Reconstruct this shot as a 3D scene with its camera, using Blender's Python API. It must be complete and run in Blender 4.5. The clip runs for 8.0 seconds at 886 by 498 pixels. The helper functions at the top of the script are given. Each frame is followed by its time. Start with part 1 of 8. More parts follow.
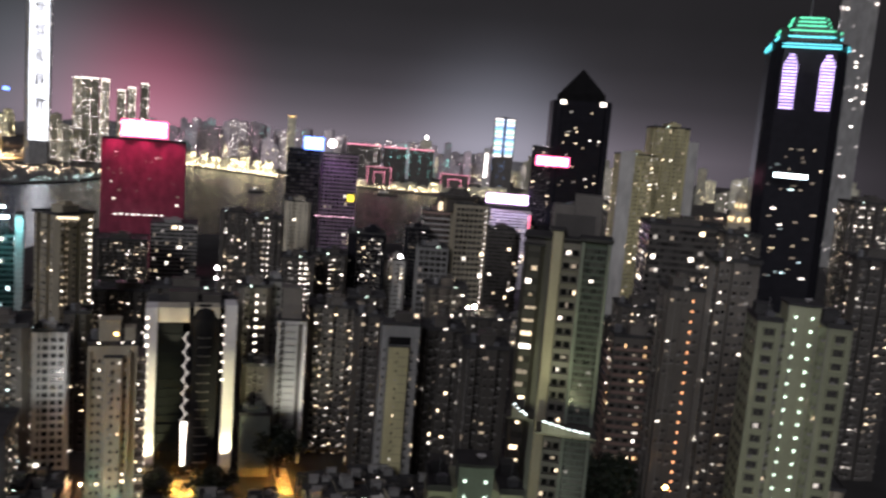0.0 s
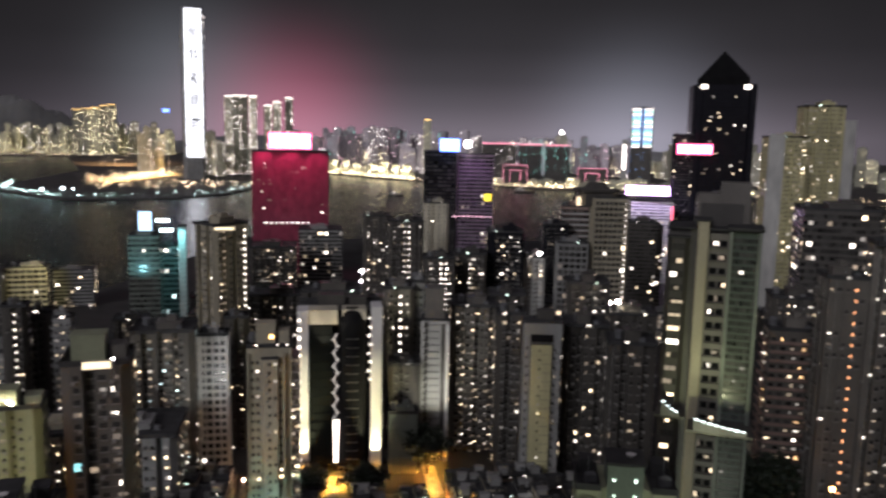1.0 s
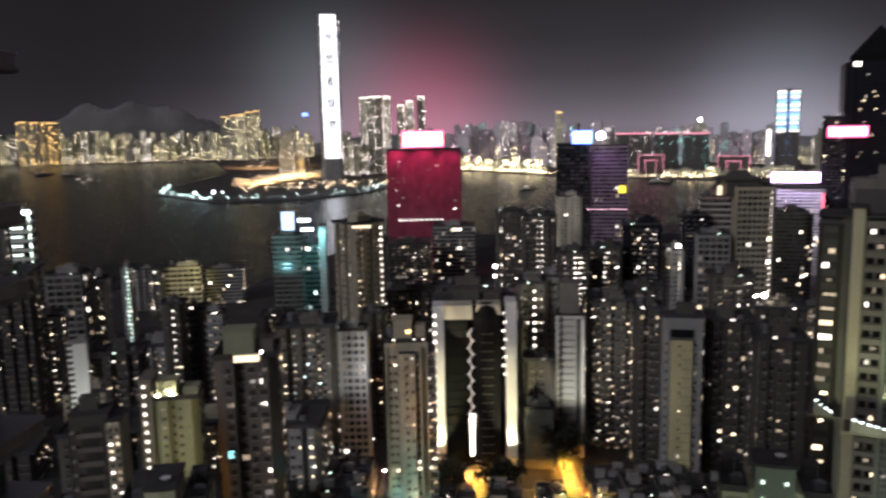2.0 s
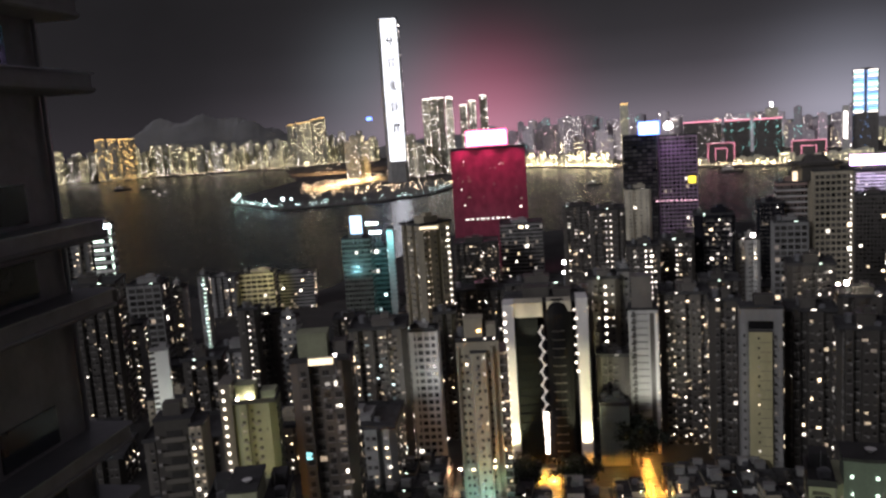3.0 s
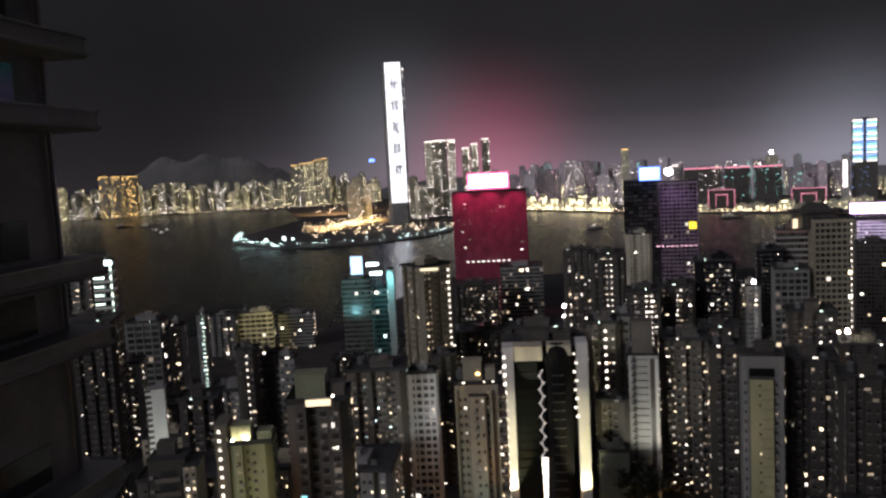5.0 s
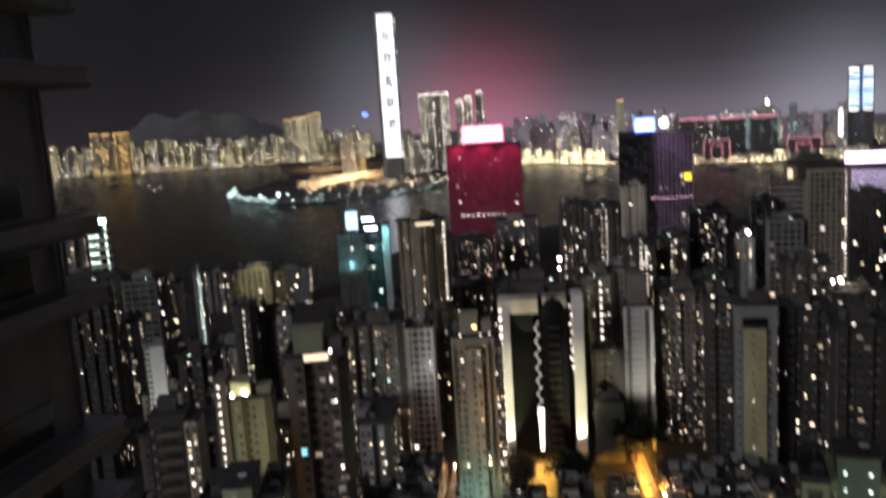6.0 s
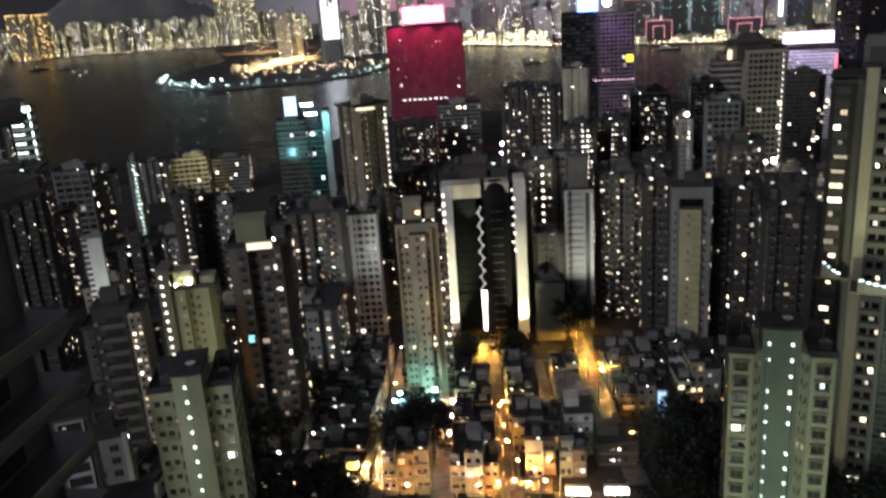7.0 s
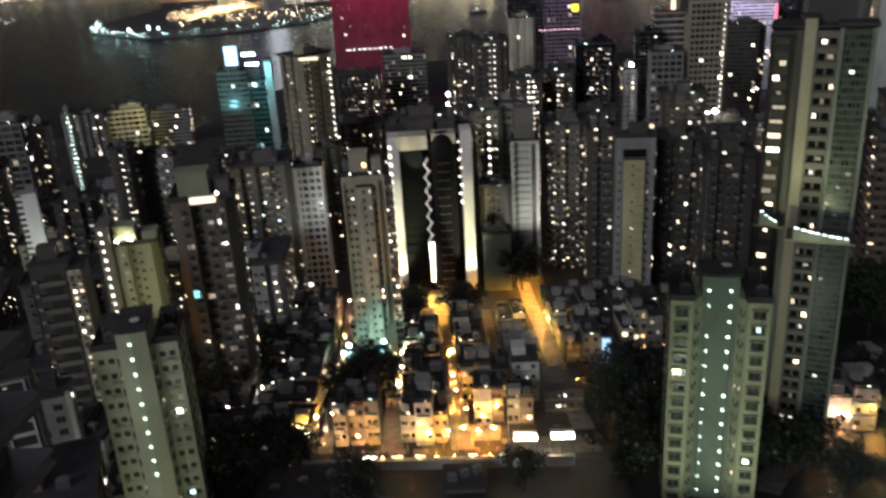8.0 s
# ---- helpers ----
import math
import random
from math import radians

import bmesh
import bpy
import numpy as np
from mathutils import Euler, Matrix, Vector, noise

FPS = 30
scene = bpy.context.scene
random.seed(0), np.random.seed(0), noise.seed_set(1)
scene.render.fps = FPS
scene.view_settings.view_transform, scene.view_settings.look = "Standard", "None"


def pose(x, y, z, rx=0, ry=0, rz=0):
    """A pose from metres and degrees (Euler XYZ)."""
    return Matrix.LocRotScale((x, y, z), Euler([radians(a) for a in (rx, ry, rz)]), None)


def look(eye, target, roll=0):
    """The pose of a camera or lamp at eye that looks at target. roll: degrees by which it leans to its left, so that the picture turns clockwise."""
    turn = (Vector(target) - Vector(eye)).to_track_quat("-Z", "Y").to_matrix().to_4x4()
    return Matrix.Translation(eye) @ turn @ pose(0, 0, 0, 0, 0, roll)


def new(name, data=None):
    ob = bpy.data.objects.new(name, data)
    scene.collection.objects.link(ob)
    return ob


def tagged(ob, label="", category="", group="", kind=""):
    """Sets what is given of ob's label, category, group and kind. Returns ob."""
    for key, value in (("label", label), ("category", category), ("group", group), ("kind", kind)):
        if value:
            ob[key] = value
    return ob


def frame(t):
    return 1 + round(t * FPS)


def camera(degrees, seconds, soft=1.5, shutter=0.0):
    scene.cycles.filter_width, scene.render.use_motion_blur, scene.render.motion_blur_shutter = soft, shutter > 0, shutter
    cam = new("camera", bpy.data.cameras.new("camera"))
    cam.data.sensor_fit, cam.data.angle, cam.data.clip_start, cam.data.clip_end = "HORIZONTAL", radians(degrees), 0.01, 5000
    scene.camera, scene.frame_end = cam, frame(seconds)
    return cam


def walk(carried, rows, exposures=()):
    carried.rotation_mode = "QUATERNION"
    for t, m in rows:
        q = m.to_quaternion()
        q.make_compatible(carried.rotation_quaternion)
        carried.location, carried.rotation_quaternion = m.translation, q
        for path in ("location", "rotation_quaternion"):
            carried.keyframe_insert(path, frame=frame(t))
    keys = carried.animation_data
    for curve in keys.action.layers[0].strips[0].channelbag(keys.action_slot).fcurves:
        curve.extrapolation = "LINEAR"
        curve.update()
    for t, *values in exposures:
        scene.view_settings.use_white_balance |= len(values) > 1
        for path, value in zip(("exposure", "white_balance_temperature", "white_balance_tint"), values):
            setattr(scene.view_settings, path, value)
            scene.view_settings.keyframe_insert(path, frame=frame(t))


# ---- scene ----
EYE = 150.0
cam = camera(57.3, 8.0, soft=2.6, shutter=0.6)
# seconds, yaw, pitch, roll: the camera turns where it stands
ROWS = [
    (0.0, -13.160, -7.608, -4.665),
    (0.5, -9.126, -8.184, -2.625),
    (1.0, -3.747, -8.225, -1.202),
    (1.5, 0.048, -8.431, -0.297),
    (2.0, 5.389, -8.585, 1.121),
    (2.2, 6.822, -8.716, 2.196),
    (3.3, 10.068, -8.342, 3.827),
    (3.5, 9.998, -8.202, 3.715),
    (4.0, 9.822, -8.329, 3.355),
    (4.5, 10.027, -6.601, 2.989),
    (4.7, 9.905, -5.475, 2.943),
    (5.8, 10.134, -6.183, 3.257),
    (6.0, 9.528, -8.746, 3.628),
    (6.5, 7.205, -13.089, 3.613),
    (7.0, 5.403, -17.066, 3.657),
    (7.5, 4.092, -18.650, 3.554),
    (8.0, 1.665, -20.667, 3.087),
]
walk(cam, [(t, pose(0, 0, EYE, 90 + pitch, roll, yaw)) for t, yaw, pitch, roll in ROWS],
     exposures=[(0.0, 0.37, 6350, 21), (2.2, 0.38, 6350, 21), (4.0, 0.43, 6350, 21), (4.5, 0.05, 6350, 21), (5.2, 0.03, 6350, 21), (6.0, 0.03, 6350, 21), (6.5, 0.00, 6150, 17), (7.0, 0.31, 6150, 17), (8.0, 0.37, 6150, 15)])

# ---- night sky, city glow and an added fill sun ----
world = bpy.data.worlds.new("night_sky")
scene.world = world
world.use_nodes = True
wn, wl = world.node_tree.nodes, world.node_tree.links
wn.clear()
w_out = wn.new("ShaderNodeOutputWorld")
w_bg = wn.new("ShaderNodeBackground")
w_co = wn.new("ShaderNodeTexCoord")
w_sep = wn.new("ShaderNodeSeparateXYZ")
wl.new(w_co.outputs["Generated"], w_sep.inputs[0])


def sky_ramp(rows):
    """A colour for each height above the horizon."""
    ramp = wn.new("ShaderNodeValToRGB")
    stops = ramp.color_ramp.elements
    (stops[0].position, tone), (stops[1].position, last) = rows[0], rows[-1]
    stops[0].color, stops[1].color = (*tone, 1), (*last, 1)
    for at_z, tone in rows[1:-1]:
        stops.new(at_z).color = (*tone, 1)
    wl.new(w_sep.outputs["Z"], ramp.inputs["Fac"])
    return ramp.outputs["Color"]


def sky_mix(kind, first, second):
    mix = wn.new("ShaderNodeMix")
    mix.data_type, mix.blend_type = "RGBA", kind
    mix.inputs["Factor"].default_value = 1.0
    wl.new(first, mix.inputs["A"])
    wl.new(second, mix.inputs["B"])
    return mix.outputs["Result"]


# low cloud, mottled, lit from below
w_noise = wn.new("ShaderNodeTexNoise")
w_noise.inputs["Scale"].default_value, w_noise.inputs["Detail"].default_value = 5.0, 8.0
wl.new(w_co.outputs["Generated"], w_noise.inputs["Vector"])
w_range = wn.new("ShaderNodeMapRange")
w_range.inputs["To Min"].default_value, w_range.inputs["To Max"].default_value = 0.7, 1.3
wl.new(w_noise.outputs["Fac"], w_range.inputs["Value"])
# overhead, out of view, the cloud is brightened as added fill light
w_cloud = sky_mix("MULTIPLY", sky_ramp([(0.0, (0.0115, 0.0110, 0.0115)), (0.15, (0.0115, 0.0112, 0.0115)), (0.33, (0.017, 0.0165, 0.017)), (1.0, (0.105, 0.098, 0.112))]), w_range.outputs["Result"])
# the glow along the horizon, brightest over the heart of the city
w_dot = wn.new("ShaderNodeVectorMath")
w_dot.operation = "DOT_PRODUCT"
w_dot.inputs[1].default_value = (0.12, 0.993, 0.0)
wl.new(w_co.outputs["Generated"], w_dot.inputs[0])
w_lobe = wn.new("ShaderNodeMapRange")
w_lobe.interpolation_type = "SMOOTHSTEP"
w_lobe.inputs["From Min"].default_value, w_lobe.inputs["From Max"].default_value = 0.80, 1.0
w_lobe.inputs["To Min"].default_value, w_lobe.inputs["To Max"].default_value = 0.10, 1.0
wl.new(w_dot.outputs["Value"], w_lobe.inputs["Value"])
w_glow = sky_mix("MULTIPLY", sky_ramp([(0.0, (0.128, 0.115, 0.128)), (0.03, (0.070, 0.064, 0.071)), (0.06, (0.033, 0.031, 0.034)), (0.10, (0.014, 0.0135, 0.0145)), (0.15, (0.006, 0.006, 0.0062)), (0.26, (0, 0, 0))]), w_lobe.outputs["Result"])
w_tint = sky_mix("ADD", w_cloud, w_glow)
# tinted glows put into the sky, standing in for the brightest signs' bloom
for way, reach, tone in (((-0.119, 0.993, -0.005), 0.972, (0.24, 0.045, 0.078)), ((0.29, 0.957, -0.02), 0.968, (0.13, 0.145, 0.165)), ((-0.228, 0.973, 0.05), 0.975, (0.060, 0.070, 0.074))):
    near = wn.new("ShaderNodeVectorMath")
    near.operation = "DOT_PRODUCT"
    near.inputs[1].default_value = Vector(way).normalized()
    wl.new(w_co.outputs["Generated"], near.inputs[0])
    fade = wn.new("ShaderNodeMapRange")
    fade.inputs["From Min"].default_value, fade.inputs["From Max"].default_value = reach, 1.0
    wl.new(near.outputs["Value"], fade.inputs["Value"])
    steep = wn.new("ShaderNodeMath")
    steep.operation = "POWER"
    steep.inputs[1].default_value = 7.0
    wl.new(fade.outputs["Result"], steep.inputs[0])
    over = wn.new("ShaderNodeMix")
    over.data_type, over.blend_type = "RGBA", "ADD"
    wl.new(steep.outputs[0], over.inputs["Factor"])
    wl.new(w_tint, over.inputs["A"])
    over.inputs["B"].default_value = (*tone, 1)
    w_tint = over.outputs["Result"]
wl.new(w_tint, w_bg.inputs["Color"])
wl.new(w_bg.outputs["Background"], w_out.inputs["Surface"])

# low sun added from behind to brighten the facades; no moon is seen
fill_sun = new("added_fill_sun", bpy.data.lights.new("added_fill_sun", "SUN"))
fill_sun.data.energy, fill_sun.data.angle, fill_sun.data.color = 0.72, radians(22), (0.95, 0.97, 1.0)
fill_sun.matrix_world = look((-170, -270, 150 + 125), (0, 0, 150))


def spot(name, place, target, watts, color, degrees, radius=0.4):
    lamp = new(name, bpy.data.lights.new(name, "SPOT"))
    lamp.data.energy, lamp.data.color, lamp.data.spot_size, lamp.data.shadow_soft_size = watts, color, radians(degrees), radius
    lamp.data.spot_blend = 0.6
    lamp.matrix_world = look(place, target)
    return lamp


# ---- materials ----
def material(name, color, rough=0.8, metal=0.0, stain=0.35, size=6.0, bump=0.25, streak=0.0, vary=0.0, pieces=False):
    """A painted or mineral surface: fine grain, broad stains and, if asked, rain streaks."""
    m = bpy.data.materials.new(name)
    m.use_nodes = True
    n, l = m.node_tree.nodes, m.node_tree.links
    b = n["Principled BSDF"]
    b.inputs["Roughness"].default_value, b.inputs["Metallic"].default_value = rough, metal
    co = n.new("ShaderNodeTexCoord")
    broad, fine = n.new("ShaderNodeTexNoise"), n.new("ShaderNodeTexNoise")
    broad.inputs["Scale"].default_value, broad.inputs["Detail"].default_value = 1.0 / size, 6.0
    fine.inputs["Scale"].default_value, fine.inputs["Detail"].default_value = 2.2, 4.0
    l.new(co.outputs["Object"], fine.inputs["Vector"])
    squash = n.new("ShaderNodeMapping")
    squash.inputs["Scale"].default_value = (1, 1, 1.0 - 0.85 * streak)
    l.new(co.outputs["Object"], squash.inputs["Vector"])
    l.new(squash.outputs["Vector"], broad.inputs["Vector"])
    add = n.new("ShaderNodeMath")
    add.operation = "MULTIPLY_ADD"
    l.new(fine.outputs["Fac"], add.inputs[0])
    add.inputs[1].default_value = 0.35
    l.new(broad.outputs["Fac"], add.inputs[2])
    rng = n.new("ShaderNodeMapRange")
    rng.inputs["From Min"].default_value, rng.inputs["From Max"].default_value = 0.42, 0.95
    rng.inputs["To Min"].default_value, rng.inputs["To Max"].default_value = 1.0 - stain, 1.0 + stain * 0.5
    l.new(add.outputs[0], rng.inputs["Value"])
    tone = rng.outputs["Result"]
    if vary:
        mul = n.new("ShaderNodeMath")
        pick = n.new("ShaderNodeNewGeometry").outputs["Random Per Island"] if pieces else n.new("ShaderNodeObjectInfo").outputs["Random"]
        spread = n.new("ShaderNodeMapRange")
        spread.inputs["To Min"].default_value, spread.inputs["To Max"].default_value = 1.0 - vary, 1.0 + vary
        l.new(pick, spread.inputs["Value"])
        mul.operation = "MULTIPLY"
        l.new(tone, mul.inputs[0])
        l.new(spread.outputs["Result"], mul.inputs[1])
        tone = mul.outputs[0]
    mix = n.new("ShaderNodeMix")
    mix.data_type, mix.blend_type = "RGBA", "MULTIPLY"
    mix.inputs["Factor"].default_value = 1.0
    mix.inputs["A"].default_value = (*color, 1)
    l.new(tone, mix.inputs["B"])
    l.new(mix.outputs["Result"], b.inputs["Base Color"])
    bm = n.new("ShaderNodeBump")
    bm.inputs["Strength"].default_value, bm.inputs["Distance"].default_value = bump, 0.06
    l.new(fine.outputs["Fac"], bm.inputs["Height"])
    l.new(bm.outputs["Normal"], b.inputs["Normal"])
    return m


def glow(name, color, strength, low=0.35, high=1.6, island=False, lights=False, skew=1.0):
    """A surface that gives off light, each piece with its own brightness."""
    m = bpy.data.materials.new(name)
    m.use_nodes = True
    n, l = m.node_tree.nodes, m.node_tree.links
    b = n["Principled BSDF"]
    b.inputs["Base Color"].default_value, b.inputs["Roughness"].default_value = (0.25, 0.25, 0.25, 1), 0.3
    b.inputs["Emission Color"].default_value = (*color, 1)
    pick = n.new("ShaderNodeNewGeometry").outputs["Random Per Island"] if island else n.new("ShaderNodeObjectInfo").outputs["Random"]
    if skew != 1.0:
        few = n.new("ShaderNodeMath")
        few.operation = "POWER"
        few.inputs[1].default_value = skew
        l.new(pick, few.inputs[0])
        pick = few.outputs[0]
    rng = n.new("ShaderNodeMapRange")
    rng.inputs["To Min"].default_value, rng.inputs["To Max"].default_value = strength * low, strength * high
    l.new(pick, rng.inputs["Value"])
    l.new(rng.outputs["Result"], b.inputs["Emission Strength"])
    m.cycles.emission_sampling = "AUTO" if lights else "NONE"
    return m


WALLS = {
    "beige": material("beige_render", (0.42, 0.38, 0.27), streak=0.8, vary=0.2),
    "cream": material("cream_tile", (0.58, 0.54, 0.40), streak=0.7, rough=0.55, vary=0.2),
    "grey": material("grey_concrete", (0.26, 0.26, 0.24), streak=0.8, vary=0.2),
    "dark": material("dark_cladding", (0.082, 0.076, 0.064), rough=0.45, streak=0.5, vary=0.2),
    "brown": material("brown_tile", (0.20, 0.15, 0.11), rough=0.5, streak=0.6, vary=0.2),
    "pale": material("pale_concrete", (0.55, 0.55, 0.50), streak=0.8, vary=0.2),
    "white": material("white_paint", (0.78, 0.77, 0.72), streak=0.8, stain=0.2),
    "olive": material("olive_tile", (0.33, 0.35, 0.22), rough=0.5, streak=0.7, vary=0.2),
    "green": material("pale_green_paint", (0.46, 0.48, 0.31), streak=0.7, vary=0.2),
    "umber": material("umber_tile", (0.15, 0.138, 0.115), rough=0.5, streak=0.6, vary=0.2),
    "straw": material("straw_render", (0.56, 0.52, 0.28), streak=0.8, vary=0.2),
    "core_green": material("grey_green_paint", (0.21, 0.26, 0.20), streak=0.7),
    "jade": material("jade_paint", (0.19, 0.215, 0.175), streak=0.6, vary=0.2),
    "bottle": material("bottle_green_tile", (0.075, 0.10, 0.075), rough=0.4, streak=0.6),
    "brick": material("red_brick_tile", (0.36, 0.25, 0.20), streak=0.5, vary=0.2),
    # red of the steel frames, with the sign's glow put into the colour
    "red": material("red_steel_and_glow", (0.26, 0.055, 0.09), rough=0.4, metal=0.2, streak=0.4),
    # mauve of the sign-lit face, put into the cladding colour
    "purple": material("mauve_lit_cladding", (0.35, 0.25, 0.34), rough=0.5, streak=0.4),
    "black": material("black_glass_wall", (0.018, 0.018, 0.022), rough=0.15, stain=0.2),
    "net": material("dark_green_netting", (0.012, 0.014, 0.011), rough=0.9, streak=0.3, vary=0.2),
    # plain black cladding, used as well for shade in openings and slots
    "soot": material("black_cladding_and_shade", (0.011, 0.011, 0.011), rough=0.85, streak=0.3, vary=0.2),
    # walls across the water are paled: the haze is put into their colour
    "pale_haze": material("white_render_with_haze", (0.64, 0.58, 0.60), streak=0.5, vary=0.35),
    "haze": material("grey_render_with_haze", (0.52, 0.51, 0.38), streak=0.5, vary=0.4),
}
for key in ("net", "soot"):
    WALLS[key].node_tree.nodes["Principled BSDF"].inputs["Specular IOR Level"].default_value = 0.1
ROOF = material("roof_felt", (0.045, 0.045, 0.043), stain=0.5, size=3.0)
GLASS = material("dark_window_glass", (0.02, 0.022, 0.024), rough=0.12, stain=0.2, bump=0.02)
BLINDS = material("curtained_window_glass", (0.055, 0.053, 0.048), rough=0.2, stain=0.2, bump=0.02, vary=0.8, pieces=True)
METAL = material("galvanised_metal", (0.35, 0.36, 0.36), rough=0.4, metal=0.8)
SILL = material("sill_concrete", (0.30, 0.29, 0.26), streak=0.3)
ASPHALT = material("asphalt", (0.05, 0.05, 0.05), stain=0.5, size=4.0)
PAVING = material("paving", (0.22, 0.20, 0.17), stain=0.5, size=2.0)
EARTH = material("hillside_earth", (0.035, 0.035, 0.03), stain=0.6, size=25.0)
LAND = material("reclaimed_land", (0.07, 0.065, 0.055), stain=0.6, size=60.0)
# woods paled almost to the sky's tone, haze put into the colour
HILL = material("hazed_wooded_hill", (0.235, 0.235, 0.225), stain=0.4, size=200.0)
BARK = material("bark", (0.08, 0.06, 0.045), stain=0.5, size=0.5)
LEAF = material("leaves", (0.022, 0.034, 0.017), rough=0.6, stain=0.5, size=2.0, vary=0.3)

GLOW = {
    "warm": glow("warm_lit_room", (1.0, 0.80, 0.48), 1.7, 0.08, 2.5, skew=2.6),
    "white": glow("white_lit_room", (1.0, 0.93, 0.75), 2.0, 0.08, 2.5, skew=2.6),
    "cool": glow("cool_lit_room", (0.72, 1.0, 0.95), 1.9, 0.08, 2.5, skew=2.6),
    "amber": glow("amber_lit_room", (1.0, 0.60, 0.25), 1.5, 0.4, 1.5),
    "dim": glow("curtained_room", (1.0, 0.78, 0.50), 0.28, 0.3, 1.8),
    "cyan": glow("cyan_lit_room", (0.35, 1.0, 1.0), 1.3, 0.8, 1.2),
    "amber_lamp": glow("amber_roof_lamp", (1.0, 0.62, 0.22), 6.0, 1.0, 1.2),
    "stair": glow("stair_lamp", (1.0, 0.93, 0.75), 3.2, 0.6, 1.4),
    "stair_green": glow("fluorescent_stair_lamp", (0.72, 1.0, 0.78), 3.2, 0.8, 1.3),
    "stair_orange": glow("orange_stair_lamp", (1.0, 0.42, 0.16), 2.4, 0.8, 1.2),
}
JOINED = {key: glow(f"joined_{key}", col, s, lo, hi, island=True, skew=2.6) for key, col, s, lo, hi in (
    ("warm", (1.0, 0.80, 0.48), 1.9, 0.08, 2.6), ("white", (1.0, 0.93, 0.75), 2.2, 0.08, 2.6), ("cool", (0.72, 1.0, 0.95), 2.1, 0.08, 2.6), ("amber", (1.0, 0.60, 0.25), 1.5, 0.4, 1.5),
    ("dim", (1.0, 0.78, 0.50), 0.28, 0.3, 1.8))}
FAR = {
    "warm": glow("far_warm_windows", (1.0, 0.88, 0.50), 4.2, 0.05, 2.4, island=True, skew=2.2),
    "gold": glow("far_gold_windows", (1.0, 0.62, 0.18), 3.0, 0.06, 2.0, island=True, skew=1.8),
    "white": glow("far_white_windows", (1.0, 0.93, 0.82), 4.0, 0.05, 2.4, island=True, skew=2.2),
    "pink": glow("far_pink_windows", (1.0, 0.55, 0.66), 2.8, 0.05, 2.0, island=True, skew=2.0),
    "teal": glow("far_teal_windows", (0.35, 1.0, 0.85), 2.6, 0.1, 1.8, island=True, skew=2.0),
    "blue": glow("far_blue_windows", (0.25, 0.50, 1.0), 1.6, 0.3, 1.6, island=True),
}
SHINE = {
    "lane_white": glow("white_lane_lamp", (1.0, 0.58, 0.32), 3000, 0.8, 1.2, lights=True),
    "roof_blaze": glow("blazing_roof_lamp", (1.0, 0.90, 0.62), 60, 1, 1, lights=True),
    "roof_white": glow("warm_white_roof_lamp", (1.0, 0.84, 0.50), 1.7, 0.8, 1.2, lights=True),
    "white": glow("white_lamp", (1.0, 0.96, 0.88), 14, 1, 1, lights=True),
    "cool": glow("cool_lamp", (0.75, 1.0, 0.97), 10, 1, 1, lights=True),
    "low_sodium": glow("low_lane_lamp", (1.0, 0.31, 0.05), 1600, 0.8, 1.2, lights=True),
    "sodium": glow("sodium_lamp", (1.0, 0.42, 0.06), 8800, 0.8, 1.2, lights=True),
    "street_white": glow("white_street_lamp", (1.0, 0.90, 0.70), 150, 0.8, 1.2, lights=True),
    "shore": glow("shore_lamps", (1.0, 0.74, 0.42), 9, 0.03, 2.4, island=True, skew=2.4),
    "yard": glow("yard_lamps", (1.0, 0.70, 0.34), 16, 0.03, 2.6, island=True, skew=3.0),
    "shore_cool": glow("cool_shore_lamps", (0.62, 1.0, 0.88), 13, 0.05, 2.4, island=True, skew=2.2),
    "pink": glow("pink_sign_light", (1.0, 0.10, 0.26), 3.2, 1, 1, lights=True),
    "pink_core": glow("pink_white_sign_light", (1.0, 0.42, 0.55), 7, 1, 1, lights=True),
    "blue": glow("blue_sign_light", (0.12, 0.25, 1.0), 4, 1, 1, lights=True),
    "blue_white": glow("pale_blue_sign_light", (0.5, 0.75, 1.0), 4.5, 1, 1, lights=True),
    "yellow": glow("yellow_sign_light", (1.0, 0.80, 0.02), 1.6, 1, 1),
    "red": glow("red_sign_light", (1.0, 0.10, 0.16), 2.4, 1, 1),
    "rose": glow("rose_neon", (1.0, 0.32, 0.42), 1.7, 0.8, 1.2),
    "violet": glow("violet_screen_light", (0.80, 0.50, 1.0), 5.0, 1, 1, lights=True),
    "facade": glow("white_light_wall", (0.93, 0.98, 1.0), 1.8, 0.9, 1.1, lights=True),
    "turquoise": glow("turquoise_crown_light", (0.10, 0.85, 0.95), 1.6, 0.8, 1.2),
    "lilac": glow("lilac_bar_light", (0.66, 0.50, 1.0), 2.6, 0.7, 1.3),
    "mint": glow("mint_crown_light", (0.08, 0.80, 0.40), 1.6, 0.8, 1.2),
    "screen": glow("pale_blue_screen", (0.45, 0.72, 1.0), 2.2, 0.9, 1.1),
    "teal": glow("teal_floodlight_lens", (0.40, 1.0, 0.95), 60, 1, 1, lights=True),
    "rim": glow("deck_rim_lamp", (0.78, 1.0, 0.97), 4, 0.6, 1.3, lights=True),
    "globe": glow("orange_globe_lamp", (1.0, 0.50, 0.13), 28, 0.8, 1.2, lights=True),
    "canopy": glow("white_canopy_light", (1.0, 0.90, 0.66), 12, 0.8, 1.2, lights=True),
    "street_screen": glow("blue_street_screen", (0.42, 0.70, 1.0), 1.0, 1, 1),
    "ribbon": glow("lit_stair_glow", (1.0, 0.93, 0.80), 0.42, 1, 1),
    "gold": glow("golden_floodlit_lamp", (1.0, 0.75, 0.35), 2.0, 0.8, 1.2),
}


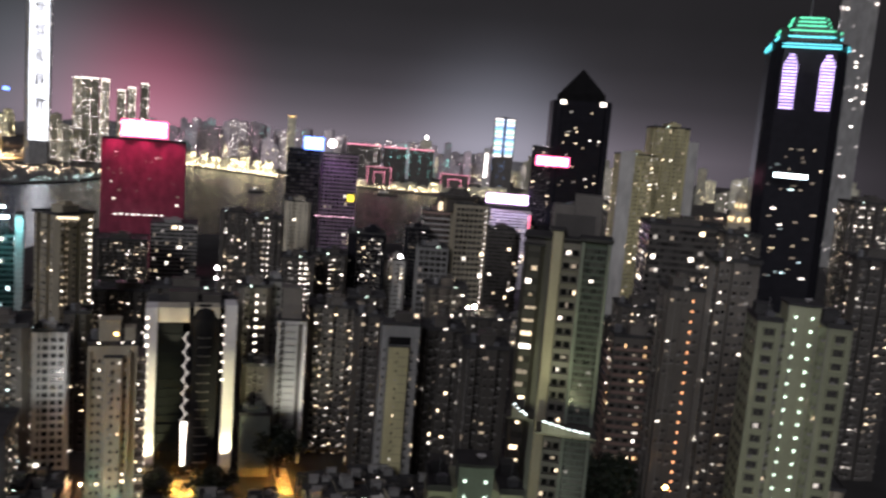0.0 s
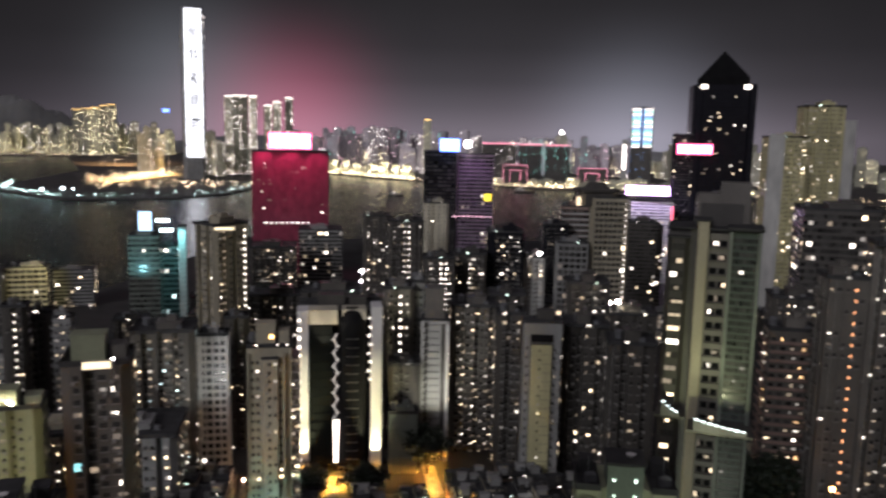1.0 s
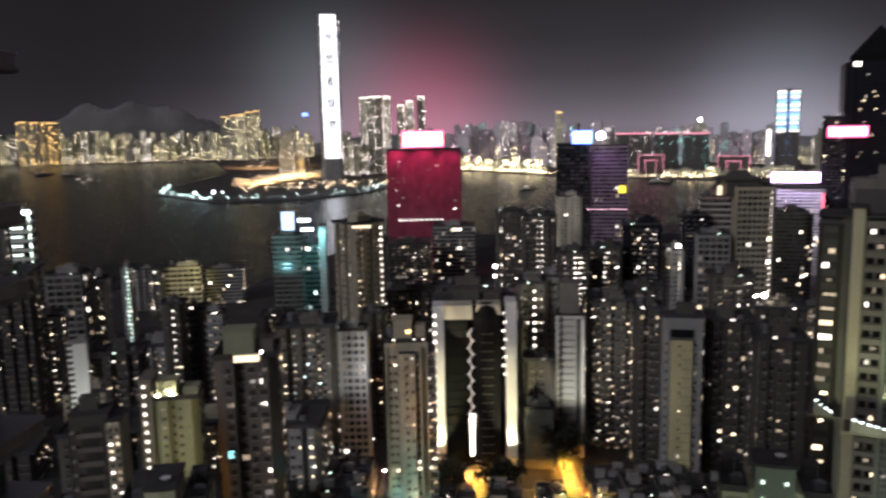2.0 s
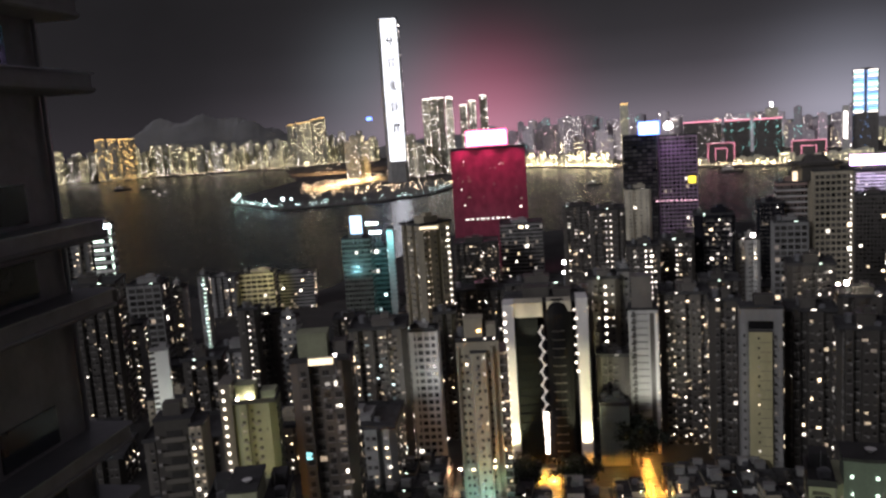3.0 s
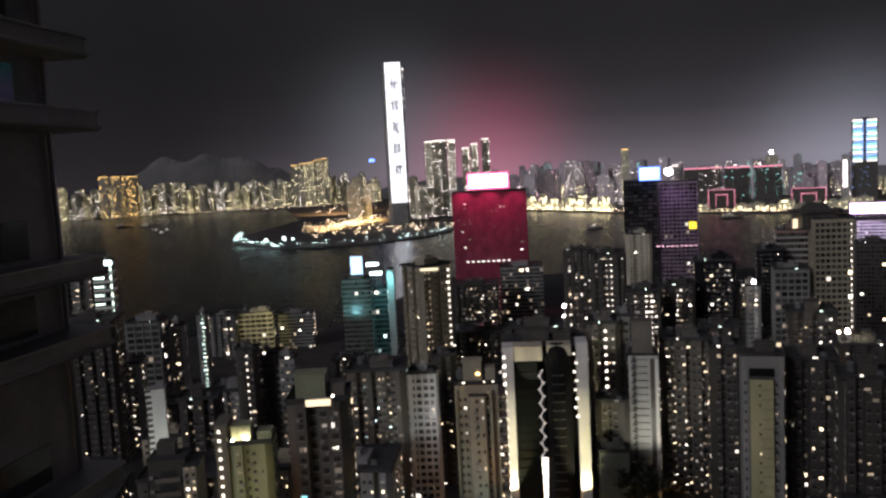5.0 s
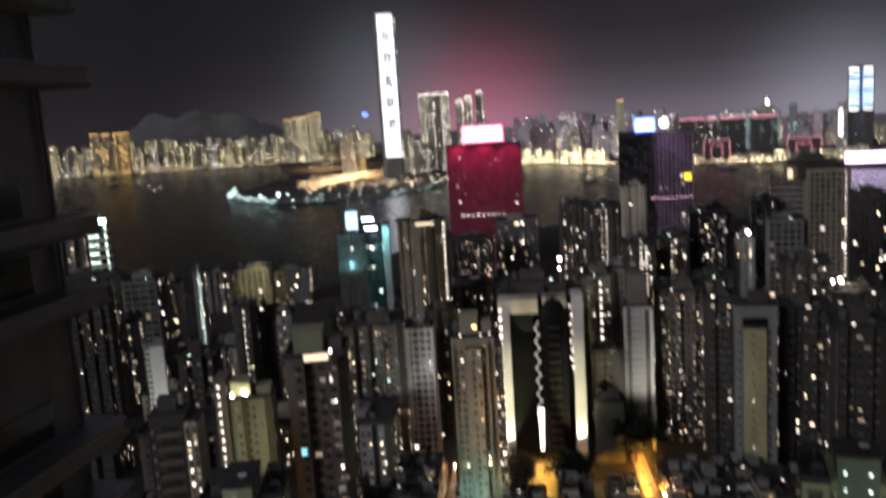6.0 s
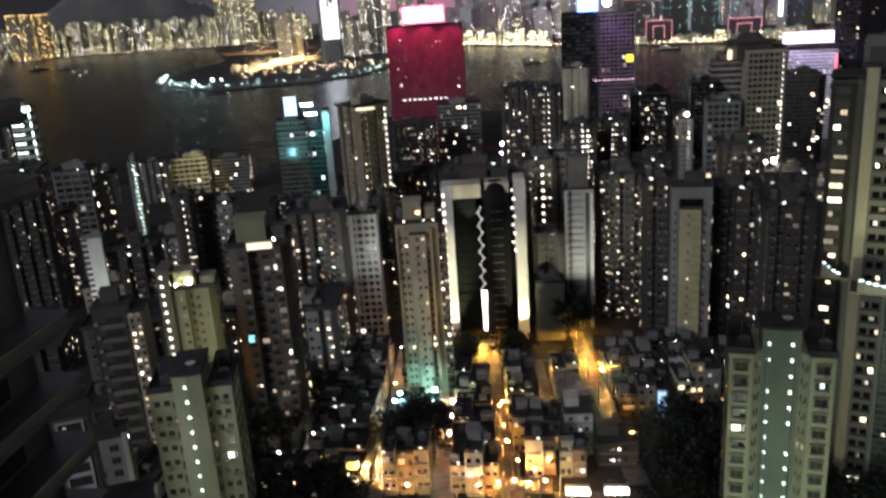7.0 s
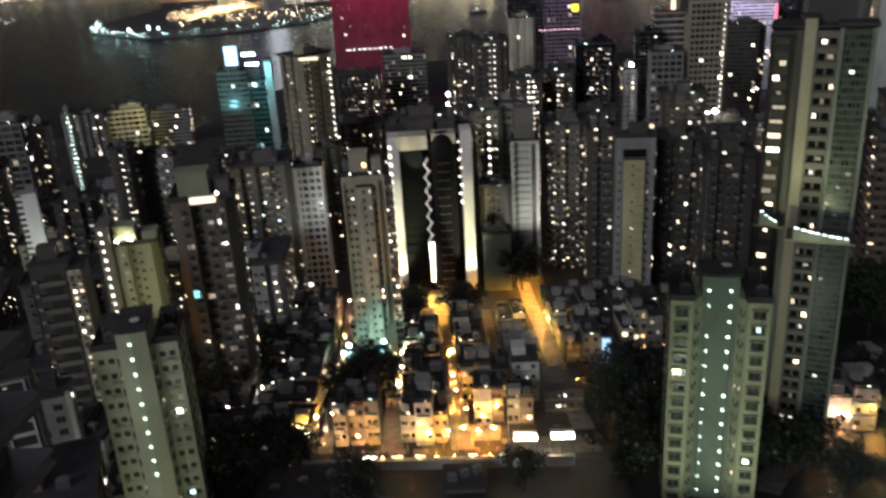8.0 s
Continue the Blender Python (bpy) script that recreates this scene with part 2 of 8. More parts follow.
# ---- mesh helpers ----
CUBE_V = np.array([(x, y, z) for z in (-0.5, 0.5) for y in (-0.5, 0.5) for x in (-0.5, 0.5)])
CUBE_F = np.array([(0, 2, 3, 1), (4, 5, 7, 6), (0, 1, 5, 4), (2, 6, 7, 3), (0, 4, 6, 2), (1, 3, 7, 5)])


def boxes_mesh(name, rows):
    """One mesh of many boxes; a row is centre x, y, z and size x, y, z."""
    a = np.array(rows, dtype=float).reshape(-1, 6)
    v = (CUBE_V[None] * a[:, None, 3:] + a[:, None, :3]).reshape(-1, 3)
    f = (CUBE_F[None] + 8 * np.arange(len(a))[:, None, None]).reshape(-1, 4)
    me = bpy.data.meshes.new(name)
    me.from_pydata(v.tolist(), [], f.tolist())
    return me


def bm_mesh(name, bm):
    me = bpy.data.meshes.new(name)
    bm.to_mesh(me)
    bm.free()
    return me


def prism(name, sections):
    """A closed solid lofted through rings of equal length, from the bottom up."""
    bm = bmesh.new()
    rings = [[bm.verts.new(p) for p in ring] for ring in sections]
    for lower, upper in zip(rings, rings[1:]):
        for i in range(len(lower)):
            j = (i + 1) % len(lower)
            bm.faces.new((lower[i], lower[j], upper[j], upper[i]))
    bm.faces.new(rings[0][::-1])
    bm.faces.new(rings[-1])
    return bm_mesh(name, bm)


def ring(w, d, z, cut=0.0, x=0.0, y=0.0):
    """A rectangle with cut corners at height z."""
    a, b = w / 2, d / 2
    if not cut:
        return [(x - a, y - b, z), (x + a, y - b, z), (x + a, y + b, z), (x - a, y + b, z)]
    c = cut
    return [(x - a + c, y - b, z), (x + a - c, y - b, z), (x + a, y - b + c, z), (x + a, y + b - c, z),
            (x + a - c, y + b, z), (x - a + c, y + b, z), (x - a, y + b - c, z), (x - a, y - b + c, z)]


def circle(r, z, n=12, x=0.0, y=0.0):
    return [(x + r * math.cos(2 * math.pi * i / n), y + r * math.sin(2 * math.pi * i / n), z) for i in range(n)]


def thing(name, x, y, z, turn, label, category, group=""):
    ob = new(name)
    ob.empty_display_size = 1.0
    ob.matrix_world = pose(x, y, z, 0, 0, turn)
    return tagged(ob, label, category, group)


def part(name, me, mat, parent, label="", at=(0, 0, 0), turn=0.0, kind=""):
    """Links a mesh as one part under a thing or part."""
    if mat and not me.materials:
        me.materials.append(mat)
    ob = new(name, me)
    ob.parent = parent
    ob.location = at
    ob.rotation_euler = (0, 0, radians(turn))
    if label or kind:
        tagged(ob, label, kind=kind)
    return ob


def lone(name, me, mat, label, category, at=(0, 0, 0), turn=0.0, kind=""):
    me.materials.append(mat)
    ob = new(name, me)
    ob.matrix_world = pose(*at, 0, 0, turn)
    return tagged(ob, label, category, kind=kind)


# ---- the slope down to the harbour ----
PROFILE = ((-900, 210), (-300, 120), (0, 66), (110, 60), (250, 36), (450, 13), (650, 5), (1300, 3.5))


def ground_z(y):
    return float(np.interp(y, [p[0] for p in PROFILE], [p[1] for p in PROFILE]))


def shore_y(x):
    s = min(max((x + 270) / 90, 0), 1)
    return 715 + 385 * s * s * (3 - 2 * s)


def build_ground():
    xs = [-4800, -2500, -1200, -700, -400] + list(range(-280, -160, 8)) + [-100, 0, 100, 300, 700, 1500, 2500, 4800]
    rows = [-900, -300, -100, 0, 60, 110, 150, 200, 250, 300, 350, 400, 450, 550, 650, 700]
    bm = bmesh.new()
    grid = []
    for x in xs:
        s = shore_y(x)
        line = [(x, y, ground_z(y)) for y in rows]
        line += [(x, s - 0.5, 3.5), (x, s, 3.5), (x, s + 0.3, -5), (x, 1250, -8), (x, 3000, -9), (x, 4990, -9)]
        grid.append([bm.verts.new(p) for p in line])
    for a, b in zip(grid, grid[1:]):
        for i in range(len(a) - 1):
            bm.faces.new((a[i], b[i], b[i + 1], a[i + 1]))
    return tagged(lone("ground", bm_mesh("ground", bm), EARTH, "dark built-up hillside falling to the harbour quay", "ground"), kind="structure")


build_ground()

WATER = material("harbour_water", (0.010, 0.013, 0.015), rough=0.24, stain=0.3, size=80.0, bump=0.0)
WATER.node_tree.nodes["Principled BSDF"].inputs["IOR"].default_value = 1.33
wt = WATER.node_tree
wave = wt.nodes.new("ShaderNodeTexNoise")
wave.inputs["Scale"].default_value, wave.inputs["Detail"].default_value = 0.08, 5.0
wave_co = wt.nodes.new("ShaderNodeTexCoord")
wt.links.new(wave_co.outputs["Object"], wave.inputs["Vector"])
wave_bump = wt.nodes["Principled BSDF"].inputs["Normal"].links[0].from_node
wave_bump.inputs["Strength"].default_value, wave_bump.inputs["Distance"].default_value = 0.9, 1.2
wt.links.new(wave.outputs["Fac"], wave_bump.inputs["Height"])
wbm = bmesh.new()
bmesh.ops.create_grid(wbm, x_segments=4, y_segments=4, size=1)
bmesh.ops.scale(wbm, vec=(4800, 2150, 1), verts=wbm.verts)
lone("water", bm_mesh("water", wbm), WATER, "dark rippled harbour water with light reflections", "water", (0, 2840, 0), kind="structure")


# ---- towers ----
PANES = {}
PIPE = prism("vent_pipe", [circle(0.09, 0, 8), circle(0.09, 2.4, 8), circle(0.2, 2.5, 8), circle(0.2, 2.7, 8)])
COOLER = prism("roof_cooler", [ring(1.7, 1.2, 0, 0.1), ring(1.7, 1.2, 1.1, 0.1), ring(1.0, 0.8, 1.15, 0.1), ring(1.0, 0.8, 1.35, 0.1)])


def pane_mesh(w, h, key):
    """A lit two-light casement, shared by all windows of its size and lamp colour."""
    k = (round(w, 1), round(h, 1), key)
    if k not in PANES:
        half = w / 2 - 0.05
        me = boxes_mesh("window_pane", [(-w / 4 - 0.01, 0, 0, half, 0.08, h), (w / 4 + 0.01, 0, 0, half, 0.08, h * 0.98)])
        me.materials.append(GLOW[key])
        PANES[k] = me
    return PANES[k]


def dark_pane(w, h):
    k = (round(w, 1), round(h, 1), "")
    if k not in PANES:
        me = boxes_mesh("window_pane", [(-w / 4, 0, 0, w / 2 - 0.06, 0.08, h), (w / 4, 0, 0, w / 2 - 0.06, 0.08, h)])
        me.materials.append(BLINDS)
        PANES[k] = me
    return PANES[k]


def on_face(face, u, w, d, out):
    """Local x, y and turn of a point u metres along a face, out metres proud of it."""
    if face == "f":
        return u, -d / 2 - out, 0
    if face == "r":
        return w / 2 + out, u, 90
    if face == "l":
        return -w / 2 - out, -u, -90
    return -u, d / 2 + out, 180


def face_box(face, u, w, d, out, z, su, sv, sz):
    """A box row on a face: su along it, sv deep, sz high."""
    x, y, t = on_face(face, u, w, d, out)
    return (x, y, z, su, sv, sz) if face in "fb" else (x, y, z, sv, su, sz)


def tower(label, x, y, turn, w, d, top, wall="grey", fh=2.9, bay=2.2, lit=0.16, mix=("warm", "warm", "white", "white", "dim", "dim"), relief=1.8,
          style="flats", stairs=(), win=(0.95, 0.95), seed=1, crown=1, cap=23, group="", trim=None, base=None, skip=0.0, joined=False, core=None, lamp=(0.85, 0.9), panes=False, roomy=False):
    """A storeyed building. style: flats (projecting bays, sills, coolers), office (ribbon glazing), grid (proud frame), ribs (upright fins),
    balcony (slabs with parapets). stairs: (face, place along it from -1 to 1, lamp)."""
    rnd = random.Random(seed)
    if style == "flats":
        w, d = w - 2 * max(relief - 1, 0), d - 2 * max(relief - 1, 0)
    z0 = ground_z(y) - 3 if base is None else base
    h = top - z0
    t = thing("residential_tower" if style in ("flats", "balcony") else "office_tower", x, y, z0, turn, label, "high-rise" if h > 30 else "building", group)
    wm, tm = WALLS[wall], WALLS[trim or wall]
    floors = max(1, int((h - 1.0) / fh))
    outline = []
    glass, sills, frames = [], [], []
    seen = "f" + ("l" if x > 0 else "r")
    lit_rows = []
    for face in "frbl":
        length = w if face in "fb" else d
        n = max(2, round(length / (bay * 0.8 if style == "flats" else bay)))
        step = length / n
        proud = relief if style == "flats" else 0.0
        # the outline steps out for the bays that stand proud
        spans = [(i * step - length / 2, (i + 1) * step - length / 2, proud if i % 3 != 1 else 0.0) for i in range(n)]
        for u0, u1, out in spans if proud else [(-length / 2, length / 2, 0.0)]:
            first, last = (u0 + 0.02, u1 - 0.02) if out else (u0, u1)
            for u in (first, last):
                outline.append(on_face(face, u, w, d, out)[:2])
        if style == "ribs":
            for i in range(n + 1):
                frames.append(face_box(face, i * step - length / 2, w, d, 0.35, h / 2, 0.5, 0.7, h))
        if style == "grid":
            for i in range(n + 1):
                frames.append(face_box(face, min(max(i * step - length / 2, -length / 2 + 0.3), length / 2 - 0.3), w, d, 0.25, h / 2, 0.6, 0.5, h))
        # each column of rooms has its own kind of window, some have none
        column = [rnd.choice((1.4, 1.2, 1.0, 1.0, 0.9, 0.6, 0.6, 0.8, 1.2, 0.0)) if style == "flats" else 1.0 for _ in range(n)]
        lively = [rnd.choice((0.25, 0.4, 0.7, 1.0, 1.5, 2.4)) for _ in range(n)]
        for k in range(floors):
            z = h - 1.2 - (k + 0.5) * fh
            if z < 1.5:
                break
            if style in ("grid", "office"):
                frames.append(face_box(face, 0, w, d, 0.16, z - fh / 2 + 0.3, length, 0.32, 0.7 if style == "grid" else 1.1))
            if style == "balcony":
                frames.append(face_box(face, 0, w, d, 0.6, z - fh / 2 + 0.15, length * 0.96, 1.2, 0.25))
                frames.append(face_box(face, 0, w, d, 1.15, z - fh / 2 + 0.6, length * 0.96, 0.12, 0.9))
            if style == "ribs":
                frames.append(face_box(face, 0, w, d, 0.1, z - fh / 2 + 0.2, length, 0.2, 0.5))
            if style == "blank":
                frames.append(face_box(face, 0, w, d, 0.05, z - fh / 2 + 0.2, length * 0.98, 0.16, 0.45))
                if face != "f":
                    glass.append(face_box(face, 0, w, d, 0.04, z, length * 0.5, 0.1, 1.2))
                continue
            for i in range(n):
                if rnd.random() < skip:
                    continue
                if column[i] == 0 and rnd.random() > 0.12:
                    continue
                u = (i + 0.5) * step - length / 2
                out = proud if style == "flats" and i % 3 != 1 else 0.0
                ww = min(win[0] * max(column[i], 0.5) * rnd.uniform(0.85, 1.1), step * 0.8) if style in ("flats", "balcony") else step * 0.86
                wh = win[1] if style in ("flats", "balcony") else fh - 1.15
                on = rnd.random() < lively[i] * lit * (3.4 if style == "flats" and lit < 0.25 else 1.5 if lit < 0.3 else 1.15)
                if on and face in seen:
                    broad = min(max(y / 300, 1.0), 2.0)
                    lw, lh = (min(step * 0.8, broad * rnd.choice((0.35, 0.4, 0.5, 0.5, 0.7, 0.9))), broad * rnd.choice((0.35, 0.4, 0.5, 0.5, 0.7))) if style in ("flats", "balcony") else (min(ww, 2.4), wh)
                    if roomy:
                        lw, lh = min(step * 0.85, rnd.choice((0.5, 0.6, 0.8, 1.1, 1.5))), rnd.choice((0.5, 0.7, 0.9, 1.1))
                    key, off = rnd.choice(mix), (ww - lw) / 2 * rnd.choice((-1, 1))
                    lit_rows.append((face, u + off, out + 0.09, z, lw, lh, key))
                    if lw < step * 0.34 and rnd.random() < 0.3:
                        lit_rows.append((face, u + off + lw + 0.25, out + 0.09, z, lw, lh * rnd.choice((0.6, 1.0)), key))
                elif panes and face == "f":
                    px, py, pt = on_face(face, u, w, d, out + 0.03)
                    part("window", dark_pane(ww, wh), None, t, at=(px, py, z), turn=pt)
                    on = True
                if not on or face not in seen or style not in ("flats", "balcony"):
                    glass.append(face_box(face, u, w, d, out + 0.02, z, ww, 0.1, wh))
                if style == "flats":
                    sills.append(face_box(face, u, w, d, out + 0.12, z - wh / 2 - 0.12, ww + 0.4, 0.3, 0.14))
                    if k == 0 and i % 3 == 1:
                        sills.append(face_box(face, u - step * 0.42, w, d, 0.1, h / 2, 0.14, 0.14, h - 1))
                    if rnd.random() < 0.3:
                        sills.append(face_box(face, u + rnd.choice((-0.5, 0.5)), w, d, out + 0.3, z - wh / 2 - 0.5, 0.75, 0.5, 0.5))
    part("body", prism("body", [[(px, py, 0) for px, py in outline], [(px, py, h) for px, py in outline]]), wm, t)
    if glass:
        part("glazing", boxes_mesh("glazing", glass), BLINDS, t, "unlit windows", kind="stuff")
    if sills:
        part("sill_course", boxes_mesh("sill_course", sills), SILL, t, "window sills and air coolers", kind="stuff")
    if frames:
        part("facade_frame", boxes_mesh("facade_frame", frames), tm, t)
    rnd.shuffle(lit_rows)
    apart = 0 if joined else cap
    for key in sorted({r[6] for r in lit_rows[apart:]}):
        rows = [face_box(r[0], r[1], w, d, r[2], r[3], r[4], 0.08, r[5]) for r in lit_rows[apart:] if r[6] == key]
        part("lit_glazing", boxes_mesh("lit_glazing", rows), JOINED[key], t, "small lit windows", kind="stuff")
    for face, u, out, z, ww, wh, key in lit_rows[:apart]:
        px, py, pt = on_face(face, u, w, d, out)
        part("window", pane_mesh(ww, wh, key), None, t, at=(px, py, z), turn=pt)
    if core:
        # a stair core that stands proud of the front and rises above the roof
        cu, cwide, extra = core
        part("stair_core", prism("stair_core", [ring(w * cwide, d * 0.5, 0, 0.3, cu * w / 2, -d * 0.25 - relief - 0.5), ring(w * cwide, d * 0.5, h + extra, 0.3, cu * w / 2, -d * 0.25 - relief - 0.5)]), tm, t)
        part("core_roof", prism("core_roof", [ring(w * cwide + 0.6, d * 0.5 + 0.6, h + extra + 0.01, 0.3, cu * w / 2, -d * 0.25 - relief - 0.5), ring(w * cwide + 0.6, d * 0.5 + 0.6, h + extra + 0.5, 0.3, cu * w / 2, -d * 0.25 - relief - 0.5)]), ROOF, t)
    for face, s, key, *size in stairs:
        lw, lh = size[0] if size else lamp
        length = w if face in "fb" else d
        for k in range(floors):
            z = h - 1.2 - (k + 0.5) * fh
            if z > 2:
                px, py, pt = on_face(face, s * length / 2, w, d, (relief if style == "flats" else 0.3) + 0.12 + (0.5 if core and face == "f" else 0))
                part("stair_window", pane_mesh(lw, lh, key), None, t, at=(px, py, z), turn=pt)
    o = relief if style == "flats" else 0.2
    roof = part("roof", boxes_mesh("roof", [(0, 0, h + 0.1, w + 2 * o, d + 2 * o, 0.2), (0, -d / 2 - o + 0.1, h + 0.7, w + 2 * o, 0.2, 1.0), (0, d / 2 + o - 0.1, h + 0.7, w + 2 * o, 0.2, 1.0),
                                     (-w / 2 - o + 0.1, 0, h + 0.7, 0.2, d + 2 * o - 0.4, 1.0), (w / 2 + o - 0.1, 0, h + 0.7, 0.2, d + 2 * o - 0.4, 1.0)]), ROOF, t)
    if crown:
        cw, cd, cx = w * rnd.uniform(0.35, 0.6), d * rnd.uniform(0.4, 0.6), w * rnd.uniform(-0.15, 0.15)
        ch = rnd.uniform(1.8, 3.6) * crown
        part("plant_room", boxes_mesh("plant_room", [(cx, 0, h + 0.2 + ch / 2, cw, cd, ch), (cx, 0, h + 0.35 + ch, cw + 0.5, cd + 0.5, 0.3), (cx + cw * 0.1, 0, h + ch + 1.2, cw * 0.4, cd * 0.5, 1.6)]), wm, roof)
        part("water_tank", prism("water_tank", [circle(1.3, h + 0.2, 10, -cx - w * 0.28, d * 0.2), circle(1.3, h + 2.6, 10, -cx - w * 0.28, d * 0.2), circle(0.3, h + 2.9, 10, -cx - w * 0.28, d * 0.2)]), METAL, roof)
        for _ in range(0 if joined else 2):
            part("vent_pipe", PIPE, METAL, roof, at=(w * rnd.uniform(-0.4, 0.4), d * rnd.uniform(-0.4, 0.4), h + 0.2))
        if rnd.random() < 0.55:
            part("roof_lamp", pane_mesh(rnd.choice((0.5, 0.9, 1.4)), rnd.choice((0.4, 0.6)), rnd.choice(("stair", "white", "stair", "stair_green"))), None, roof, at=(rnd.uniform(-0.42, 0.42) * w, -d / 2 - o - 0.1, h + rnd.uniform(0.4, 1.0)))
        if not joined:
            part("roof_cooler", COOLER, METAL, roof, at=(w * 0.3, -d * 0.25, h + 0.2))
    return t


def far_tower(label, x, y, turn, w, d, top, key="warm", fill=0.3, seed=1, wall="haze", crown_key=None, ww=1.7, wh=1.5, fh=3.3, step=5.4, base=2.0, group=""):
    """A tower across the water, its lit windows joined, since they are too many to count."""
    rnd = random.Random(seed)
    h = top - base
    t = thing("distant_tower", x, y, base, turn, label, "high-rise", group)
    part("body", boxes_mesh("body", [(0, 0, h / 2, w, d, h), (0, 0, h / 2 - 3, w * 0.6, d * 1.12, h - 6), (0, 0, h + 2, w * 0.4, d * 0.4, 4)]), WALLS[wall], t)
    rows = []
    for face, length in (("f", w), ("l" if x > 0 else "r", d)):
        n = max(2, int(length / step))
        dens = [(0.2 + rnd.random() ** 1.5 * 1.9) * fill for _ in range(n)]
        for k in range(int(h / fh)):
            for i in range(n):
                if rnd.random() < dens[i]:
                    rows.append(face_box(face, (i + 0.5) * length / n - length / 2, w, d * (1.12 if face == "f" else 1), 0.15, (k + 0.6) * fh, ww, 0.3, wh))
    if rows:
        part("lit_glazing", boxes_mesh("lit_glazing", rows), FAR[key], t, "many small lit windows", kind="stuff")
    if crown_key:
        part("roof_lamp", boxes_mesh("roof_lamp", [(0, -d * 0.56, h + 0.8, w * 0.9, 0.8, 2.2)]), FAR[crown_key], t, "lit roof edge")
    return t


def sign(label, x, y, z, turn, w, h, key, border=None, posts=True, name="illuminated_sign", drop=0.0):
    t = thing(name, x, y, z, turn, label, "sign")
    part("light_box", boxes_mesh("light_box", [(0, 0, h / 2, w, 0.6, h)]), SHINE[key], t)
    part("back_panel", boxes_mesh("back_panel", [(0, 0.6, h / 2, w + 0.6, 0.5, h + 0.6)]), METAL, t)
    if border:
        part("border", boxes_mesh("border", [(0, -0.2, h + 0.8, w + 3.2, 0.5, 1.6), (0, -0.2, -0.8, w + 3.2, 0.5, 1.6), (-w / 2 - 0.8, -0.2, h / 2, 1.6, 0.5, h), (w / 2 + 0.8, -0.2, h / 2, 1.6, 0.5, h)]), SHINE[border], t)
    if posts:
        for s in (-0.35, 0, 0.35):
            part("post", boxes_mesh("post", [(s * w, 1.2, (h - 1.6 - drop) / 2, 0.3, 0.3, h + 1.2 + drop)]), METAL, t)
    return t


